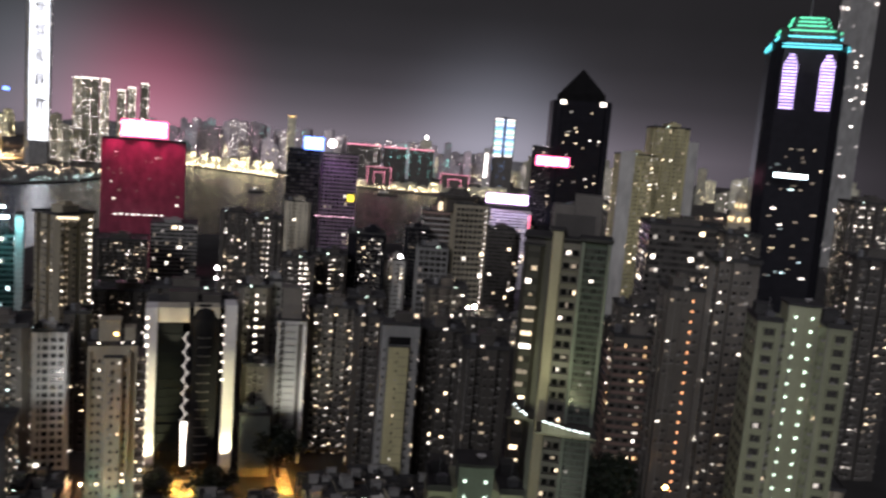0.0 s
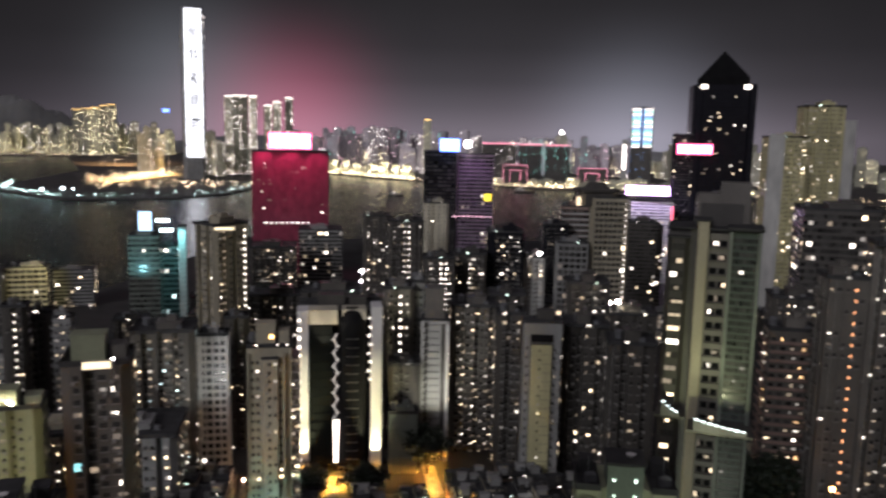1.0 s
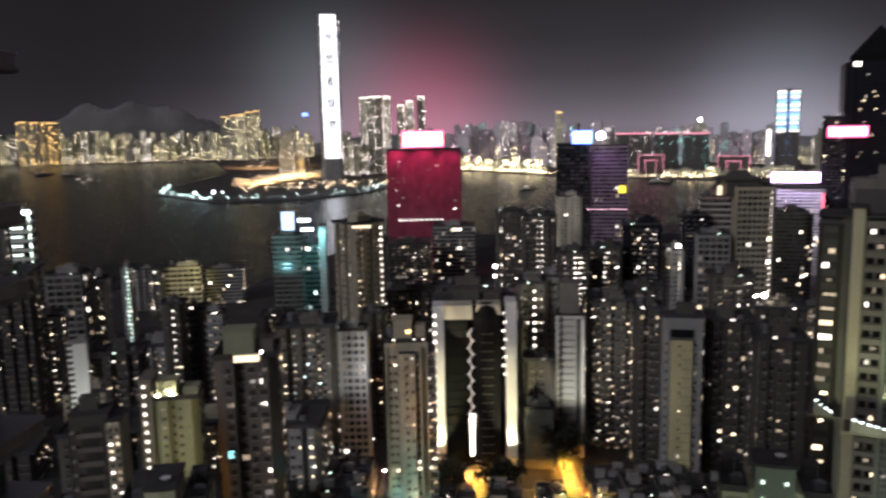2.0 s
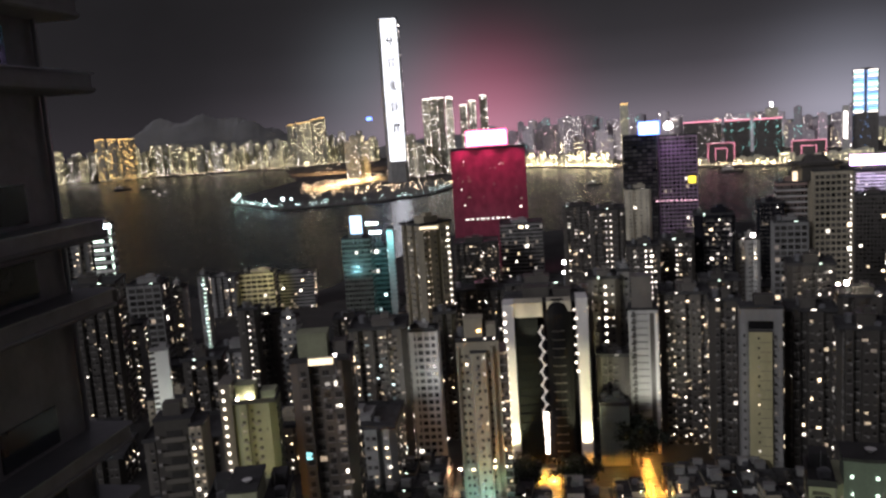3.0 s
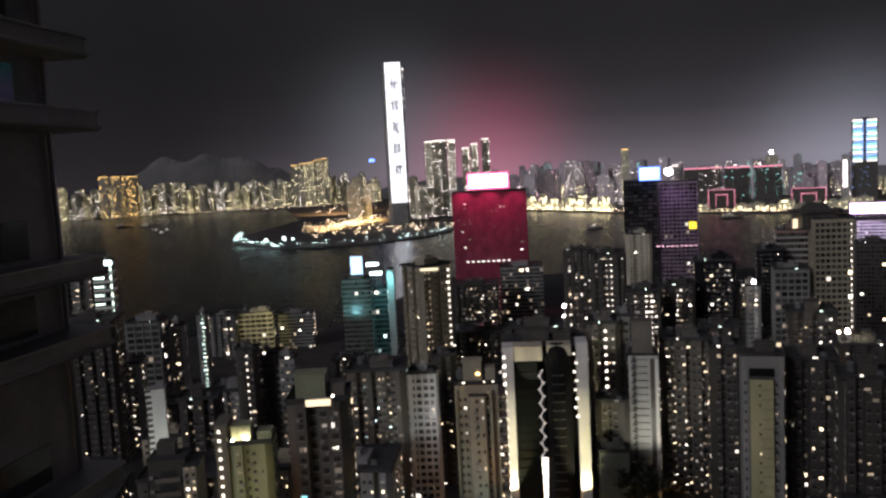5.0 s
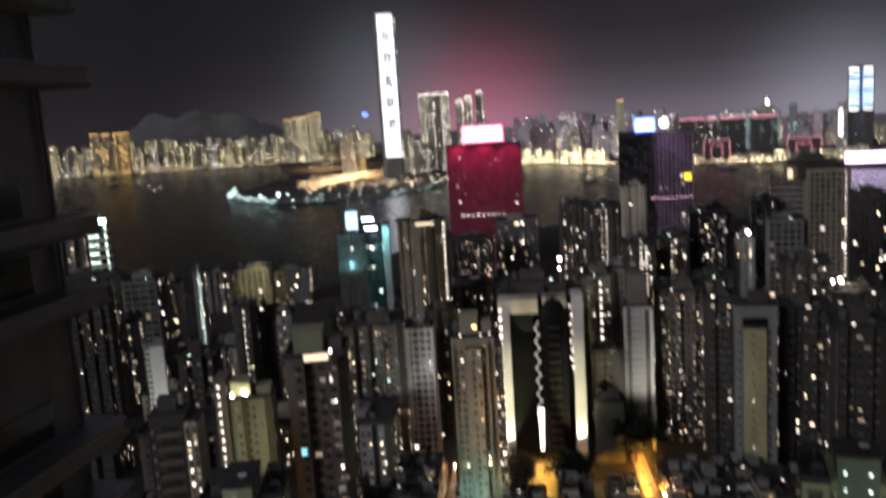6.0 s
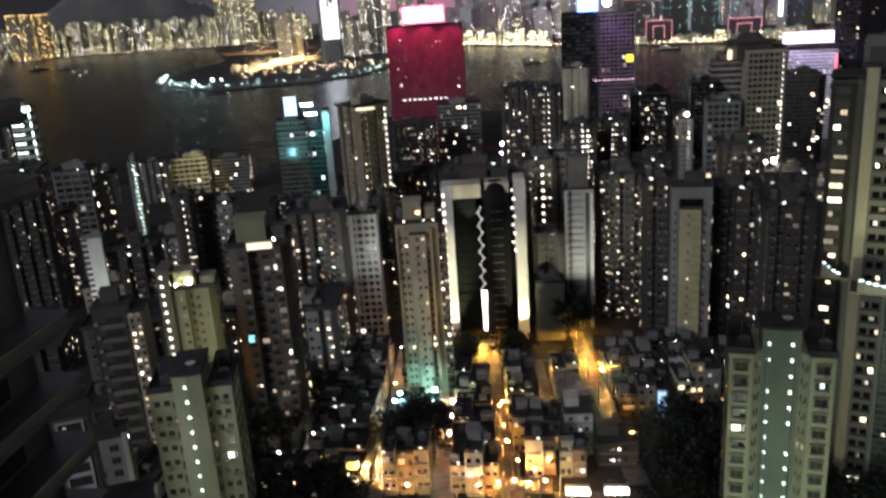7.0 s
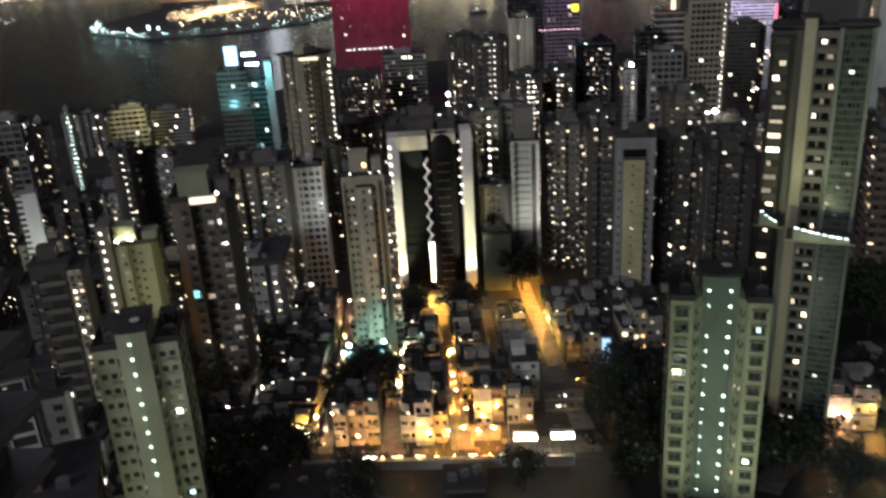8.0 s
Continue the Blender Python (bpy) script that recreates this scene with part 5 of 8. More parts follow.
# the slope below: nearest towers
estate_tower("pale green residential tower with one lit stair column", -55.9, 116.8, 14, 93.6, "green", "green", 2.3, 0.5, 3.6, -1.4, 3.2, (-0.15,), 11, lit=0.1, pair=True)
estate_tower("pale green tower with two bright stair columns", 37.4, 119.4, -10, 96.4, "green", "core_green", 2.8, 1.2, 3.4, 1.7, 3.6, (-0.62, 0.55), 12, lit=0.16)
estate_tower("olive tower with twin columns of green-white lamps", 105.5, 134.8, -22, 121.0, "olive", "olive", 3.0, 1.2, 4.4, 1.7, 3.4, (-0.5, 0.5), 13, lit=0.12)
slim = bay_tower("tall tower with a cream pier and warm lit balconies", 56.4, 135.8, -22, 134.6, 14)
slim.scale = (0.88, 1, 1)
tower("brown tower with an orange-lit stair column", 119.4, 202.5, -12.0, 9.6, 8.6, 114.5, "umber", seed=11, lit=0.02, skip=0.45, panes=True, stairs=[('f', 0.42, 'stair_orange')], bay=2.2, win=(0.9, 0.9), style='flats', relief=0.5, lamp=(0.5, 0.55))
tower("dim grey residential tower with a scatter of lit rooms", 133.0, 200.8, -18.0, 11.3, 10.2, 123.4, "umber", seed=12, lit=0.12, bay=2.3)
tower("pinkish brick apartment block with lit balconies", 125.9, 239.7, -15.0, 14.2, 10.0, 91.6, "umber", seed=13, lit=0.2, style='balcony', bay=2.6, trim="brick", win=(1.6, 1.1), roomy=True, mix=("warm", "amber", "dim", "white"))
tower("dark narrow block behind brick flats", 155.8, 298.7, -15.1, 14.1, 12.6, 90.0, "dark", seed=14, lit=0.1)

# middle of the slope
tower("dark flats below the white-lit tower", -219.6, 323.9, 18.8, 22.3, 20.1, 92.7, "dark", seed=15, lit=0.04, joined=True)
tower("dark tower with scattered warm windows", 62.7, 247.6, -7.8, 11.9, 10.7, 90.9, "dark", seed=17, roomy=True, lit=0.03, bay=2.5)
tower("dark brown tiled residential tower", 72.8, 232.4, -9.6, 12.1, 10.8, 89.3, "dark", seed=18, roomy=True, lit=0.03, bay=2.5)
tower("dark tower with many small lit rooms", 32.5, 297.1, -2.0, 15.6, 14.1, 86.6, "umber", seed=19, lit=0.2, bay=2.2, win=(1.0, 1.0), cap=50)
tower("narrow dark tower with paired lit windows", 43.0, 275.3, -3.0, 8.2, 7.4, 88.1, "dark", seed=20, roomy=True, lit=0.06)
tower("slim umber tower with a lit stair column", 4.3, 297.4, 0.0, 9.4, 11.0, 92.8, "umber", seed=21, lit=0.05, stairs=[('f', 0.12, 'stair')], bay=2.3)
tower("dark block with a cluttered flat roof", 6.1, 277, 0.0, 9.1, 8.0, 69.5, "dark", seed=22, lit=0.02, crown=0.4)
tower("low grey-green block with a flat roof", 5.8, 266, 0.0, 9.6, 7.0, 55.6, "jade", seed=22, lit=0.02, style='blank', crown=0.4)
point_tower("beige residential tower with small dark windows and a lit edge", -28.3, 195.0, 8.0, 97.9, 23)
tower("dark residential tower behind beige flats", -55.5, 297.9, 5.8, 6.8, 6.1, 80.8, "dark", seed=24, lit=0.14)
gridded = tower("white frame-fronted tower with open balconies", -57.2, 265.4, 6.0, 9.2, 6.9, 82.4, "pale", seed=25, lit=0.02, style='grid', bay=2.6, trim='white', fh=2.5)
part("end_pier", boxes_mesh("end_pier", [(-4.0, -3.8, 18, 1.5, 0.5, 36)]), WALLS["white"], gridded, "white blank end pier", at=(0, 0, 82.4 - gridded.location.z - 36))
tower("grey residential tower thick with lit rooms", -71.4, 260.2, 9.0, 17.3, 15.6, 85.9, "umber", seed=26, lit=0.26, fh=2.4, bay=1.9, win=(0.9, 0.8), cap=60, mix=('warm', 'white', 'cool', 'dim', 'warm'))
broad = tower("broad brown residential tower with a lit penthouse", -59.4, 166.9, 12.0, 11.2, 10.1, 102.3, "umber", seed=27, lit=0.09, fh=2.5, bay=3.2, win=(1.5, 1.1), crown=0, roomy=True, panes=True)
PENT = 102.3 - broad.location.z
part("penthouse", boxes_mesh("penthouse", [(-1.6, -0.4, PENT + 2.8, 6.4, 5, 5.2), (-1.6, -0.4, PENT + 5.5, 6.8, 5.4, 0.3)]), WALLS["olive"], broad, "dim olive penthouse")
part("penthouse", boxes_mesh("penthouse", [(4.0, 1.0, PENT + 1.5, 3.0, 5, 2.8)]), WALLS["umber"], broad, "low plant room")
part("window", pane_mesh(1.3, 1.6, "cyan"), None, broad, at=(-3.9, -6.2, PENT - 20.9))
olive = tower("olive tower with a bright roof", -92.0, 202.6, 14.0, 9.6, 9.3, 80.3, "olive", seed=28, lit=0.05, fh=2.5, panes=True, bay=2.3, win=(0.8, 0.8), crown=0)
OLIVE = 80.3 - olive.location.z
part("plant_room", boxes_mesh("plant_room", [(-2.4, -1.0, OLIVE + 2.3, 5.2, 5, 4.4), (-2.4, -1.0, OLIVE + 4.6, 5.6, 5.4, 0.3), (3.4, 0.4, OLIVE + 1.2, 4.0, 5, 2.2)]), WALLS["olive"], olive)
part("stair_wing", boxes_mesh("stair_wing", [(-7.5, -0.6, (OLIVE + 5.5) / 2, 3.2, 9.4, OLIVE + 5.5), (-7.5, -0.6, OLIVE + 5.7, 3.6, 9.8, 0.3)]), WALLS["umber"], olive, "dark stair wing with a lamp on each landing")
for k in range(int((OLIVE + 2) / 2.5)):
    part("stair_window", pane_mesh(0.7, 0.8, "stair"), None, olive, at=(-7.9, -5.36, OLIVE + 4.0 - 2.5 * k))
edge_tower("dark balconied flats with a beige edge of small lit windows", -80.0, 139.5, 16, 97.8, 29)
panel_block("grey block with stacked dark windows in pale frames", -68.6, 101.5, 24, 95.6, 31)
corner_block("dim flats with a pale corner pier and lit rooms", -71.0, 113.5, 20, 85.4, 32)
tower("dark tower with a column of stair lamps", -139.5, 308.4, 12.0, 7.1, 6.4, 82.1, "dark", seed=33, lit=0.05, stairs=[('f', 0.1, 'stair', (0.6, 0.6))])
tower("black-walled tower with few windows", -135.8, 320.9, 12.6, 7.1, 6.4, 77.1, "dark", seed=34, lit=0.03, joined=True)
tower("tower with pale slanting balcony ends", -120.8, 305.2, 4.0, 6.2, 5.5, 78.6, "grey", seed=35, lit=0.22, style='balcony')
tower("dark flats with sparse windows", -135.1, 257.8, 15.2, 12.2, 11.0, 76.6, "dark", seed=36, lit=0.05)
slat_block("floodlit white slab with a slatted end strip", -154.6, 262, 26, 78.2)
tower("dark flats beside a white slab", -145.0, 270, 16.3, 5.8, 5.2, 73.3, "dark", seed=38, lit=0.05)
tower("grey block with lit top floors", -222.0, 352.5, 17.7, 13.0, 11.7, 66.4, "grey", seed=39, lit=0.16, joined=True)
tower("grey office with a gridded front", -250.2, 420.8, 14.0, 18.5, 16.7, 73.9, "grey", seed=40, lit=0.05, style='grid', bay=4.5, fh=3.6, joined=True)
tower("pale narrow block of flats", -243.3, 441.4, 15.9, 8.1, 7.3, 67.3, "pale", seed=41, lit=0.05, joined=True)
tower("teal-lit narrow block near the harbour", -256.8, 501.1, 14.9, 6.2, 5.6, 63.0, "grey", seed=42, lit=0.1, stairs=[('f', 0.3, 'stair_green'), ('f', -0.2, 'cool')], joined=True)
tower("yellow-lit low warehouse block", -279.5, 642.8, 14.0, 28.4, 19.9, 40.0, "cream", seed=43, lit=0.03, style='office', fh=4, bay=5, mix=('warm', 'white', 'dim'), crown=0.5, joined=True)
tower("low grey harbour block", -252.2, 663.9, 11.4, 29.9, 18.0, 34.2, "grey", seed=44, lit=0.04, style='office', crown=0.4, joined=True)
tower("low grey harbour block with flat roof", -302.5, 627.9, 14.1, 19.7, 11.8, 40.0, "grey", seed=45, lit=0.05, crown=0.4, joined=True)
tower("tall white-lit tower with bright rows of windows", -237.2, 364.0, 22.0, 8.5, 8.5, 114.1, "white", seed=46, lit=0.02, style='office', fh=4.3, bay=3.6, stairs=[('f', -0.45, 'stair_green', (4.4, 0.8)), ('f', 0.1, 'cool'), ('f', 0.92, 'stair_green', (0.8, 2.2))], mix=('white', 'cool'), crown=0.3, joined=True)
tower("dim residential tower with bright top rooms", -254.5, 365.7, 22.0, 11.2, 10.1, 109.0, "grey", seed=47, lit=0.16, joined=True)

# towers between the slope and the harbour
tower("dark glass block under a rooftop billboard", -172.3, 584.8, 8.0, 20.8, 18.7, 73.1, "jade", seed=48, lit=0.01, style='office', fh=3.6, joined=True)
tower("teal-lit block with bright office floors", -160.7, 606.6, 8.0, 11.8, 12.5, 62.6, "grey", seed=49, lit=0.07, style='office', fh=3.8, mix=('cool', 'white'), joined=True)
tower("beige tower with a bright stair column on its dark face", -74.8, 367.1, -40.0, 13.4, 17.4, 107.2, "beige", seed=50, lit=0.1, stairs=[('r', 0.85, 'stair'), ('r', -0.6, 'dim')], bay=2.5, joined=True)
tower("grey office beside the ferry terminal", -64.2, 773.6, 4.0, 39.7, 35.7, 56.7, "grey", seed=51, lit=0.05, style='office', fh=3.6, joined=True)
tower("dark block with bright upper windows", -99.3, 708.7, 6.0, 37.2, 33.5, 49.3, "dark", seed=52, lit=0.07, joined=True)
tower("dark tower with a stepped roof", -9.6, 698.7, 0.4, 21.5, 19.3, 77.5, "dark", seed=53, lit=0.08, joined=True)
tower("dark tower with two bright window columns", 12.5, 569.1, 0.0, 22.2, 19.9, 87.9, "dark", seed=54, lit=0.05, stairs=[('f', 0.2, 'stair'), ('f', -0.1, 'white')], fh=4, joined=True)
tower("beige tower with blank walls", 38.0, 646.5, 0.0, 17.7, 15.9, 93.9, "cream", seed=55, lit=0.01, bay=5, win=(0.8, 0.8), joined=True)
tower("dark flats with three lamp columns", 28.6, 455.7, -2.0, 15.8, 14.2, 79.5, "dark", seed=56, lit=0.06, stairs=[('f', -0.6, 'white'), ('f', 0.2, 'stair'), ('f', 0.6, 'stair')], joined=True)
tower("dark tower with few lit rooms", 49.5, 485.1, -3.2, 18.0, 16.2, 77.7, "dark", seed=57, lit=0.12, stairs=[('f', 0, 'white')], joined=True)
tower("dark tower with big irregular lit windows", 73.6, 503.7, -5.0, 21.0, 18.9, 89.1, "black", seed=58, lit=0.11, win=(2.6, 1.6), bay=4, mix=('warm', 'white'), joined=True)
tower("low block with white roof boxes", 59.3, 392.9, -4.0, 16.7, 15.1, 71.5, "dark", seed=59, lit=0.08, crown=0.8, joined=True)
tower("pale slim tower with lit rooftop lantern", 94.9, 516.6, -6.0, 12.1, 10.8, 71.0, "pale", seed=60, lit=0.05, joined=True)
tower("black tower with plain walls", 124.4, 594.3, -6.5, 16.1, 14.5, 83.9, "black", seed=61, lit=0.02, joined=True)
tower("frame-fronted office with lit corner rooms", 105.3, 455.4, -8.0, 16.8, 15.1, 89.0, "grey", seed=62, lit=0.06, style='grid', bay=3.6, fh=3.4, joined=True)
tower("red and white banded office", 142.8, 612.6, -8.0, 20.4, 18.3, 95.8, "brick", seed=63, lit=0.01, style='office', trim='pale', fh=4.2, joined=True)
tower("tall cream office with an ornate crown and lamp-lit corner", 127.3, 461.0, -4.0, 18.7, 15.0, 114.3, "beige", seed=64, lit=0.01, style='grid', fh=3.2, bay=2.6, stairs=[('f', 0.92, 'stair')], crown=0, joined=True)
tower("dark broad office at the waterfront", 201.3, 619.0, -10.0, 23.4, 21.1, 80.7, "dark", seed=65, lit=0.05, style='office', joined=True)
tower("dark residential tower with rounded corner", 85.3, 336.5, -7.8, 15.7, 14.1, 88.0, "dark", seed=66, lit=0.06, joined=True)
tower("dark residential tower with bright lamps", 94.5, 303.0, -9.5, 15.9, 14.3, 82.4, "dark", seed=67, lit=0.08)
tower("dark flats behind the floodlit tower", -26.7, 386.6, 2.2, 26.7, 16.0, 73.9, "dark", seed=68, lit=0.1, joined=True)
tower("low dark flats with roof lamps", -56.6, 404.2, 4.4, 27.4, 16.4, 68.3, "dark", seed=69, lit=0.1, joined=True)
tower("grey concrete block with a flat top", 171.8, 405.7, -18.0, 23.8, 21.5, 119.9, "umber", seed=70, lit=0.02, crown=0.4, joined=True)
tower("dark tower with bright office floors", 221.9, 387.7, -18.0, 34.2, 30.7, 116.3, "dark", seed=71, lit=0.1, style='office', fh=3.4, joined=True)
tower("dark flats standing among trees", 238.0, 355.7, -18.6, 15.6, 14.1, 115.8, "dark", seed=72, lit=0.1, joined=True)
tower("dark tower at the edge of the hill", 225.6, 252.0, -23.0, 15.6, 14.0, 119.8, "dark", seed=73, lit=0.1)
tower("dark grey tower with lit corner", 378.9, 432.9, -22.7, 29.0, 26.1, 132.9, "dark", seed=74, lit=0.12, joined=True)
pale_sided = tower("olive tower with one pale side wall", 299.8, 602.8, -10.0, 25.6, 23.0, 151.1, "straw", seed=75, lit=0.09, bay=4, fh=3.3, trim='pale', joined=True)
finned = tower("olive tower with scattered lit rooms", 336.0, 621.0, -14.0, 27.0, 28.0, 175.1, "straw", seed=76, lit=0.1, bay=4, fh=3.3, joined=True)
part("side_wall", boxes_mesh("side_wall", [(-9.5, -13.6, 74.6, 11.5, 1.2, 150)]), WALLS["pale"], pale_sided, "pale blank side wall")
part("side_wall", boxes_mesh("side_wall", [(18.6, -10, 82, 8, 9, 160)]), WALLS["pale"], finned, "white blank end wall")
tower("black wing with a stepped top", 315.2, 837.7, -20.0, 36.6, 33.0, 151.8, "black", seed=77, lit=0.05, style='office', crown=0.4, joined=True)
tower("mauve lit block under a bright screen", 262.0, 796.3, -12.0, 40.5, 36.5, 86.3, "white", seed=78, lit=0.03, style='office', crown=0, joined=True)
tower("dark office beside the screen", 191.8, 599.3, -12.0, 20.6, 18.6, 85.7, "dark", seed=79, lit=0.05, style='grid', joined=True)
red_tower = tower("dark red waterfront office tower under a huge sign", -99.4, 834.7, 6.0, 74.5, 44.7, 126.9, "red", seed=80, style='blank', fh=4, bay=5, crown=0, trim='red', joined=True)
# dark and lit faces of one office, built as two coloured wings
tower("dark face of a waterfront office, built as a wing", 54.0, 860.5, -3.0, 33.5, 26.8, 129.3, "black", seed=81, lit=0.01, style='office', fh=4, bay=5, crown=0, joined=True)
tower("mauve-lit face of a waterfront office, built as a wing", 91.6, 865.2, -3.0, 36.7, 29.3, 126.9, "purple", seed=82, style='grid', lit=0.03, fh=4, bay=4, crown=0, trim='purple', joined=True)

# lesser blocks that fill the slope and the waterfront
tower("dark block of flats with a few lit rooms", 108.5, 358.5, -3.1, 21.5, 18.3, 67.4, "dark", seed=83, lit=0.15, cap=5, crown=0.8, joined=True)
tower("weathered beige flats with lit rooms", -100.2, 136.3, 17.0, 13.5, 11.5, 65.5, "beige", seed=84, lit=0.12, cap=5, crown=0.8)
tower("grey block of flats with scattered lit rooms", -158.1, 338.2, 12.7, 23.2, 19.8, 58.0, "grey", seed=85, lit=0.11, cap=5, crown=0.8, joined=True)
tower("grey block of flats with scattered lit rooms", 105.8, 564.8, -1.5, 23.7, 20.1, 31.6, "grey", seed=86, lit=0.18, cap=5, crown=0.8, joined=True)
tower("brown tiled flats with scattered lit rooms", -57.9, 84.6, 22.6, 13.6, 11.5, 88.3, "brown", seed=87, lit=0.13, cap=5, crown=0.8)
tower("weathered beige flats with lit rooms", 118.1, 265.6, -9.1, 18.7, 15.9, 47.7, "beige", seed=88, lit=0.09, cap=5, crown=0.8)
tower("grey block of flats with scattered lit rooms", -293.6, 429.1, 16.4, 23.8, 20.2, 33.1, "grey", seed=89, lit=0.20, cap=5, crown=0.8, joined=True)
tower("weathered beige flats with lit rooms", -170.3, 419.7, 12.5, 15.0, 12.8, 34.3, "beige", seed=90, lit=0.10, cap=5, crown=0.8, joined=True)
tower("dark block of flats with a few lit rooms", -117.4, 389.7, 7.2, 16.5, 14.0, 41.6, "dark", seed=91, lit=0.15, cap=5, crown=0.8, joined=True)
tower("dark block of flats with a few lit rooms", -23.1, 523.0, -3.4, 15.2, 12.9, 27.2, "dark", seed=92, lit=0.21, cap=5, crown=0.8, joined=True)
tower("dark block of flats with a few lit rooms", -152.5, 486.1, 10.6, 17.9, 15.2, 35.9, "dark", seed=93, lit=0.09, cap=5, crown=0.8, joined=True)
tower("dark block of flats with a few lit rooms", 175.7, 332.4, -8.7, 15.0, 12.8, 57.2, "dark", seed=94, lit=0.11, cap=5, crown=0.8, joined=True)
tower("weathered beige flats with lit rooms", 10.5, 409.4, -4.4, 22.7, 19.3, 62.0, "beige", seed=95, lit=0.19, cap=5, crown=0.8, joined=True)
tower("dark block of flats with a few lit rooms", -74.4, 587.2, -1.4, 19.1, 16.2, 28.4, "dark", seed=96, lit=0.09, cap=5, crown=0.8, joined=True)
tower("dark block of flats with a few lit rooms", -121.9, 218.7, 15.2, 21.4, 18.2, 65.3, "dark", seed=97, lit=0.08, cap=5, crown=0.8)
tower("grey block of flats with scattered lit rooms", -30.9, 313.7, 8.5, 20.7, 17.6, 46.9, "grey", seed=98, lit=0.19, cap=5, crown=0.8)
tower("weathered beige flats with lit rooms", 155.0, 256.2, -14.4, 24.3, 20.6, 47.6, "beige", seed=99, lit=0.16, cap=5, crown=0.8)
tower("brown tiled flats with scattered lit rooms", -125.3, 554.8, 5.7, 19.6, 16.7, 24.1, "brown", seed=100, lit=0.14, cap=5, crown=0.8, joined=True)
tower("weathered beige flats with lit rooms", 68.0, 575.9, -6.4, 18.9, 16.0, 20.9, "beige", seed=101, lit=0.21, cap=5, crown=0.8, joined=True)
tower("grey block of flats with scattered lit rooms", -32.6, 633.8, 6.1, 17.2, 14.6, 21.8, "grey", seed=102, lit=0.14, cap=5, crown=0.8, joined=True)
tower("brown tiled flats with scattered lit rooms", 293.2, 358.7, -18.0, 17.0, 14.5, 32.7, "brown", seed=103, lit=0.12, cap=5, crown=0.8, joined=True)
tower("brown tiled flats with scattered lit rooms", 235.1, 443.7, -9.9, 25.1, 21.3, 42.2, "brown", seed=104, lit=0.20, cap=5, crown=0.8, joined=True)
tower("dark block of flats with a few lit rooms", 150.8, 481.1, -11.4, 16.1, 13.7, 29.0, "dark", seed=105, lit=0.15, cap=5, crown=0.8, joined=True)
tower("brown tiled flats with scattered lit rooms", 332.9, 412.3, -19.3, 18.5, 15.7, 28.2, "brown", seed=106, lit=0.21, cap=5, crown=0.8, joined=True)
tower("brown tiled flats with scattered lit rooms", 20.7, 334.7, -3.6, 19.8, 16.8, 45.7, "brown", seed=107, lit=0.10, cap=5, crown=0.8)
tower("dark block of flats with a few lit rooms", -211.5, 451.9, 6.9, 17.2, 14.6, 25.8, "dark", seed=108, lit=0.09, cap=5, crown=0.8, joined=True)
tower("weathered beige flats with lit rooms", 158.2, 578.7, -13.4, 21.4, 18.2, 18.4, "beige", seed=109, lit=0.20, cap=5, crown=0.8, joined=True)
tower("grey block of flats with scattered lit rooms", 271.5, 384.2, -23.4, 18.5, 15.7, 44.4, "grey", seed=110, lit=0.14, cap=5, crown=0.8, joined=True)
tower("dark block of flats with a few lit rooms", 301.1, 426.1, -16.6, 18.7, 15.9, 29.4, "dark", seed=111, lit=0.12, cap=5, crown=0.8, joined=True)
tower("brown tiled flats with scattered lit rooms", 70.0, 614.0, -9.1, 19.0, 16.1, 18.9, "brown", seed=112, lit=0.15, cap=5, crown=0.8, joined=True)
tower("dark block of flats with a few lit rooms", 227.6, 540.4, -6.2, 19.0, 16.1, 27.4, "dark", seed=113, lit=0.17, cap=5, crown=0.8, joined=True)
tower("brown tiled flats with scattered lit rooms", -67.4, 339.0, 7.9, 15.5, 13.1, 40.3, "brown", seed=114, lit=0.22, cap=5, crown=0.8, joined=True)
tower("brown tiled flats with scattered lit rooms", -119.8, 587.8, 2.9, 21.9, 18.6, 25.0, "brown", seed=115, lit=0.20, cap=5, crown=0.8, joined=True)
tower("grey block of flats with scattered lit rooms", 191.7, 540.5, -11.4, 16.9, 14.4, 29.5, "grey", seed=116, lit=0.15, cap=5, crown=0.8, joined=True)
tower("grey block of flats with scattered lit rooms", -70.1, 223.9, 5.1, 23.1, 19.6, 66.5, "grey", seed=117, lit=0.21, cap=5, crown=0.8)
tower("dark block of flats with a few lit rooms", 319.5, 497.5, -10.9, 19.7, 16.7, 23.8, "dark", seed=118, lit=0.20, cap=5, crown=0.8, joined=True)
tower("dark block of flats with a few lit rooms", 127.5, 304.2, -7.7, 15.3, 13.0, 49.6, "dark", seed=119, lit=0.17, cap=5, crown=0.8)
tower("grey block of flats with scattered lit rooms", 137.4, 341.0, -16.9, 16.6, 14.1, 38.1, "grey", seed=120, lit=0.09, cap=5, crown=0.8, joined=True)
tower("weathered beige flats with lit rooms", 224.0, 585.5, -5.4, 22.8, 19.4, 17.4, "beige", seed=121, lit=0.09, cap=5, crown=0.8, joined=True)
tower("weathered beige flats with lit rooms", -106.2, 259.6, 9.0, 21.7, 18.4, 52.9, "beige", seed=122, lit=0.14, cap=5, crown=0.8)
tower("weathered beige flats with lit rooms", 178.9, 215.2, -23.3, 18.3, 15.6, 51.9, "beige", seed=123, lit=0.14, cap=5, crown=0.8)
tower("brown tiled flats with scattered lit rooms", 311.5, 550.1, -12.0, 22.8, 19.4, 23.7, "brown", seed=124, lit=0.11, cap=5, crown=0.8, joined=True)
tower("brown tiled flats with scattered lit rooms", 18.1, 495.8, -2.2, 15.3, 13.0, 30.0, "brown", seed=125, lit=0.10, cap=5, crown=0.8, joined=True)
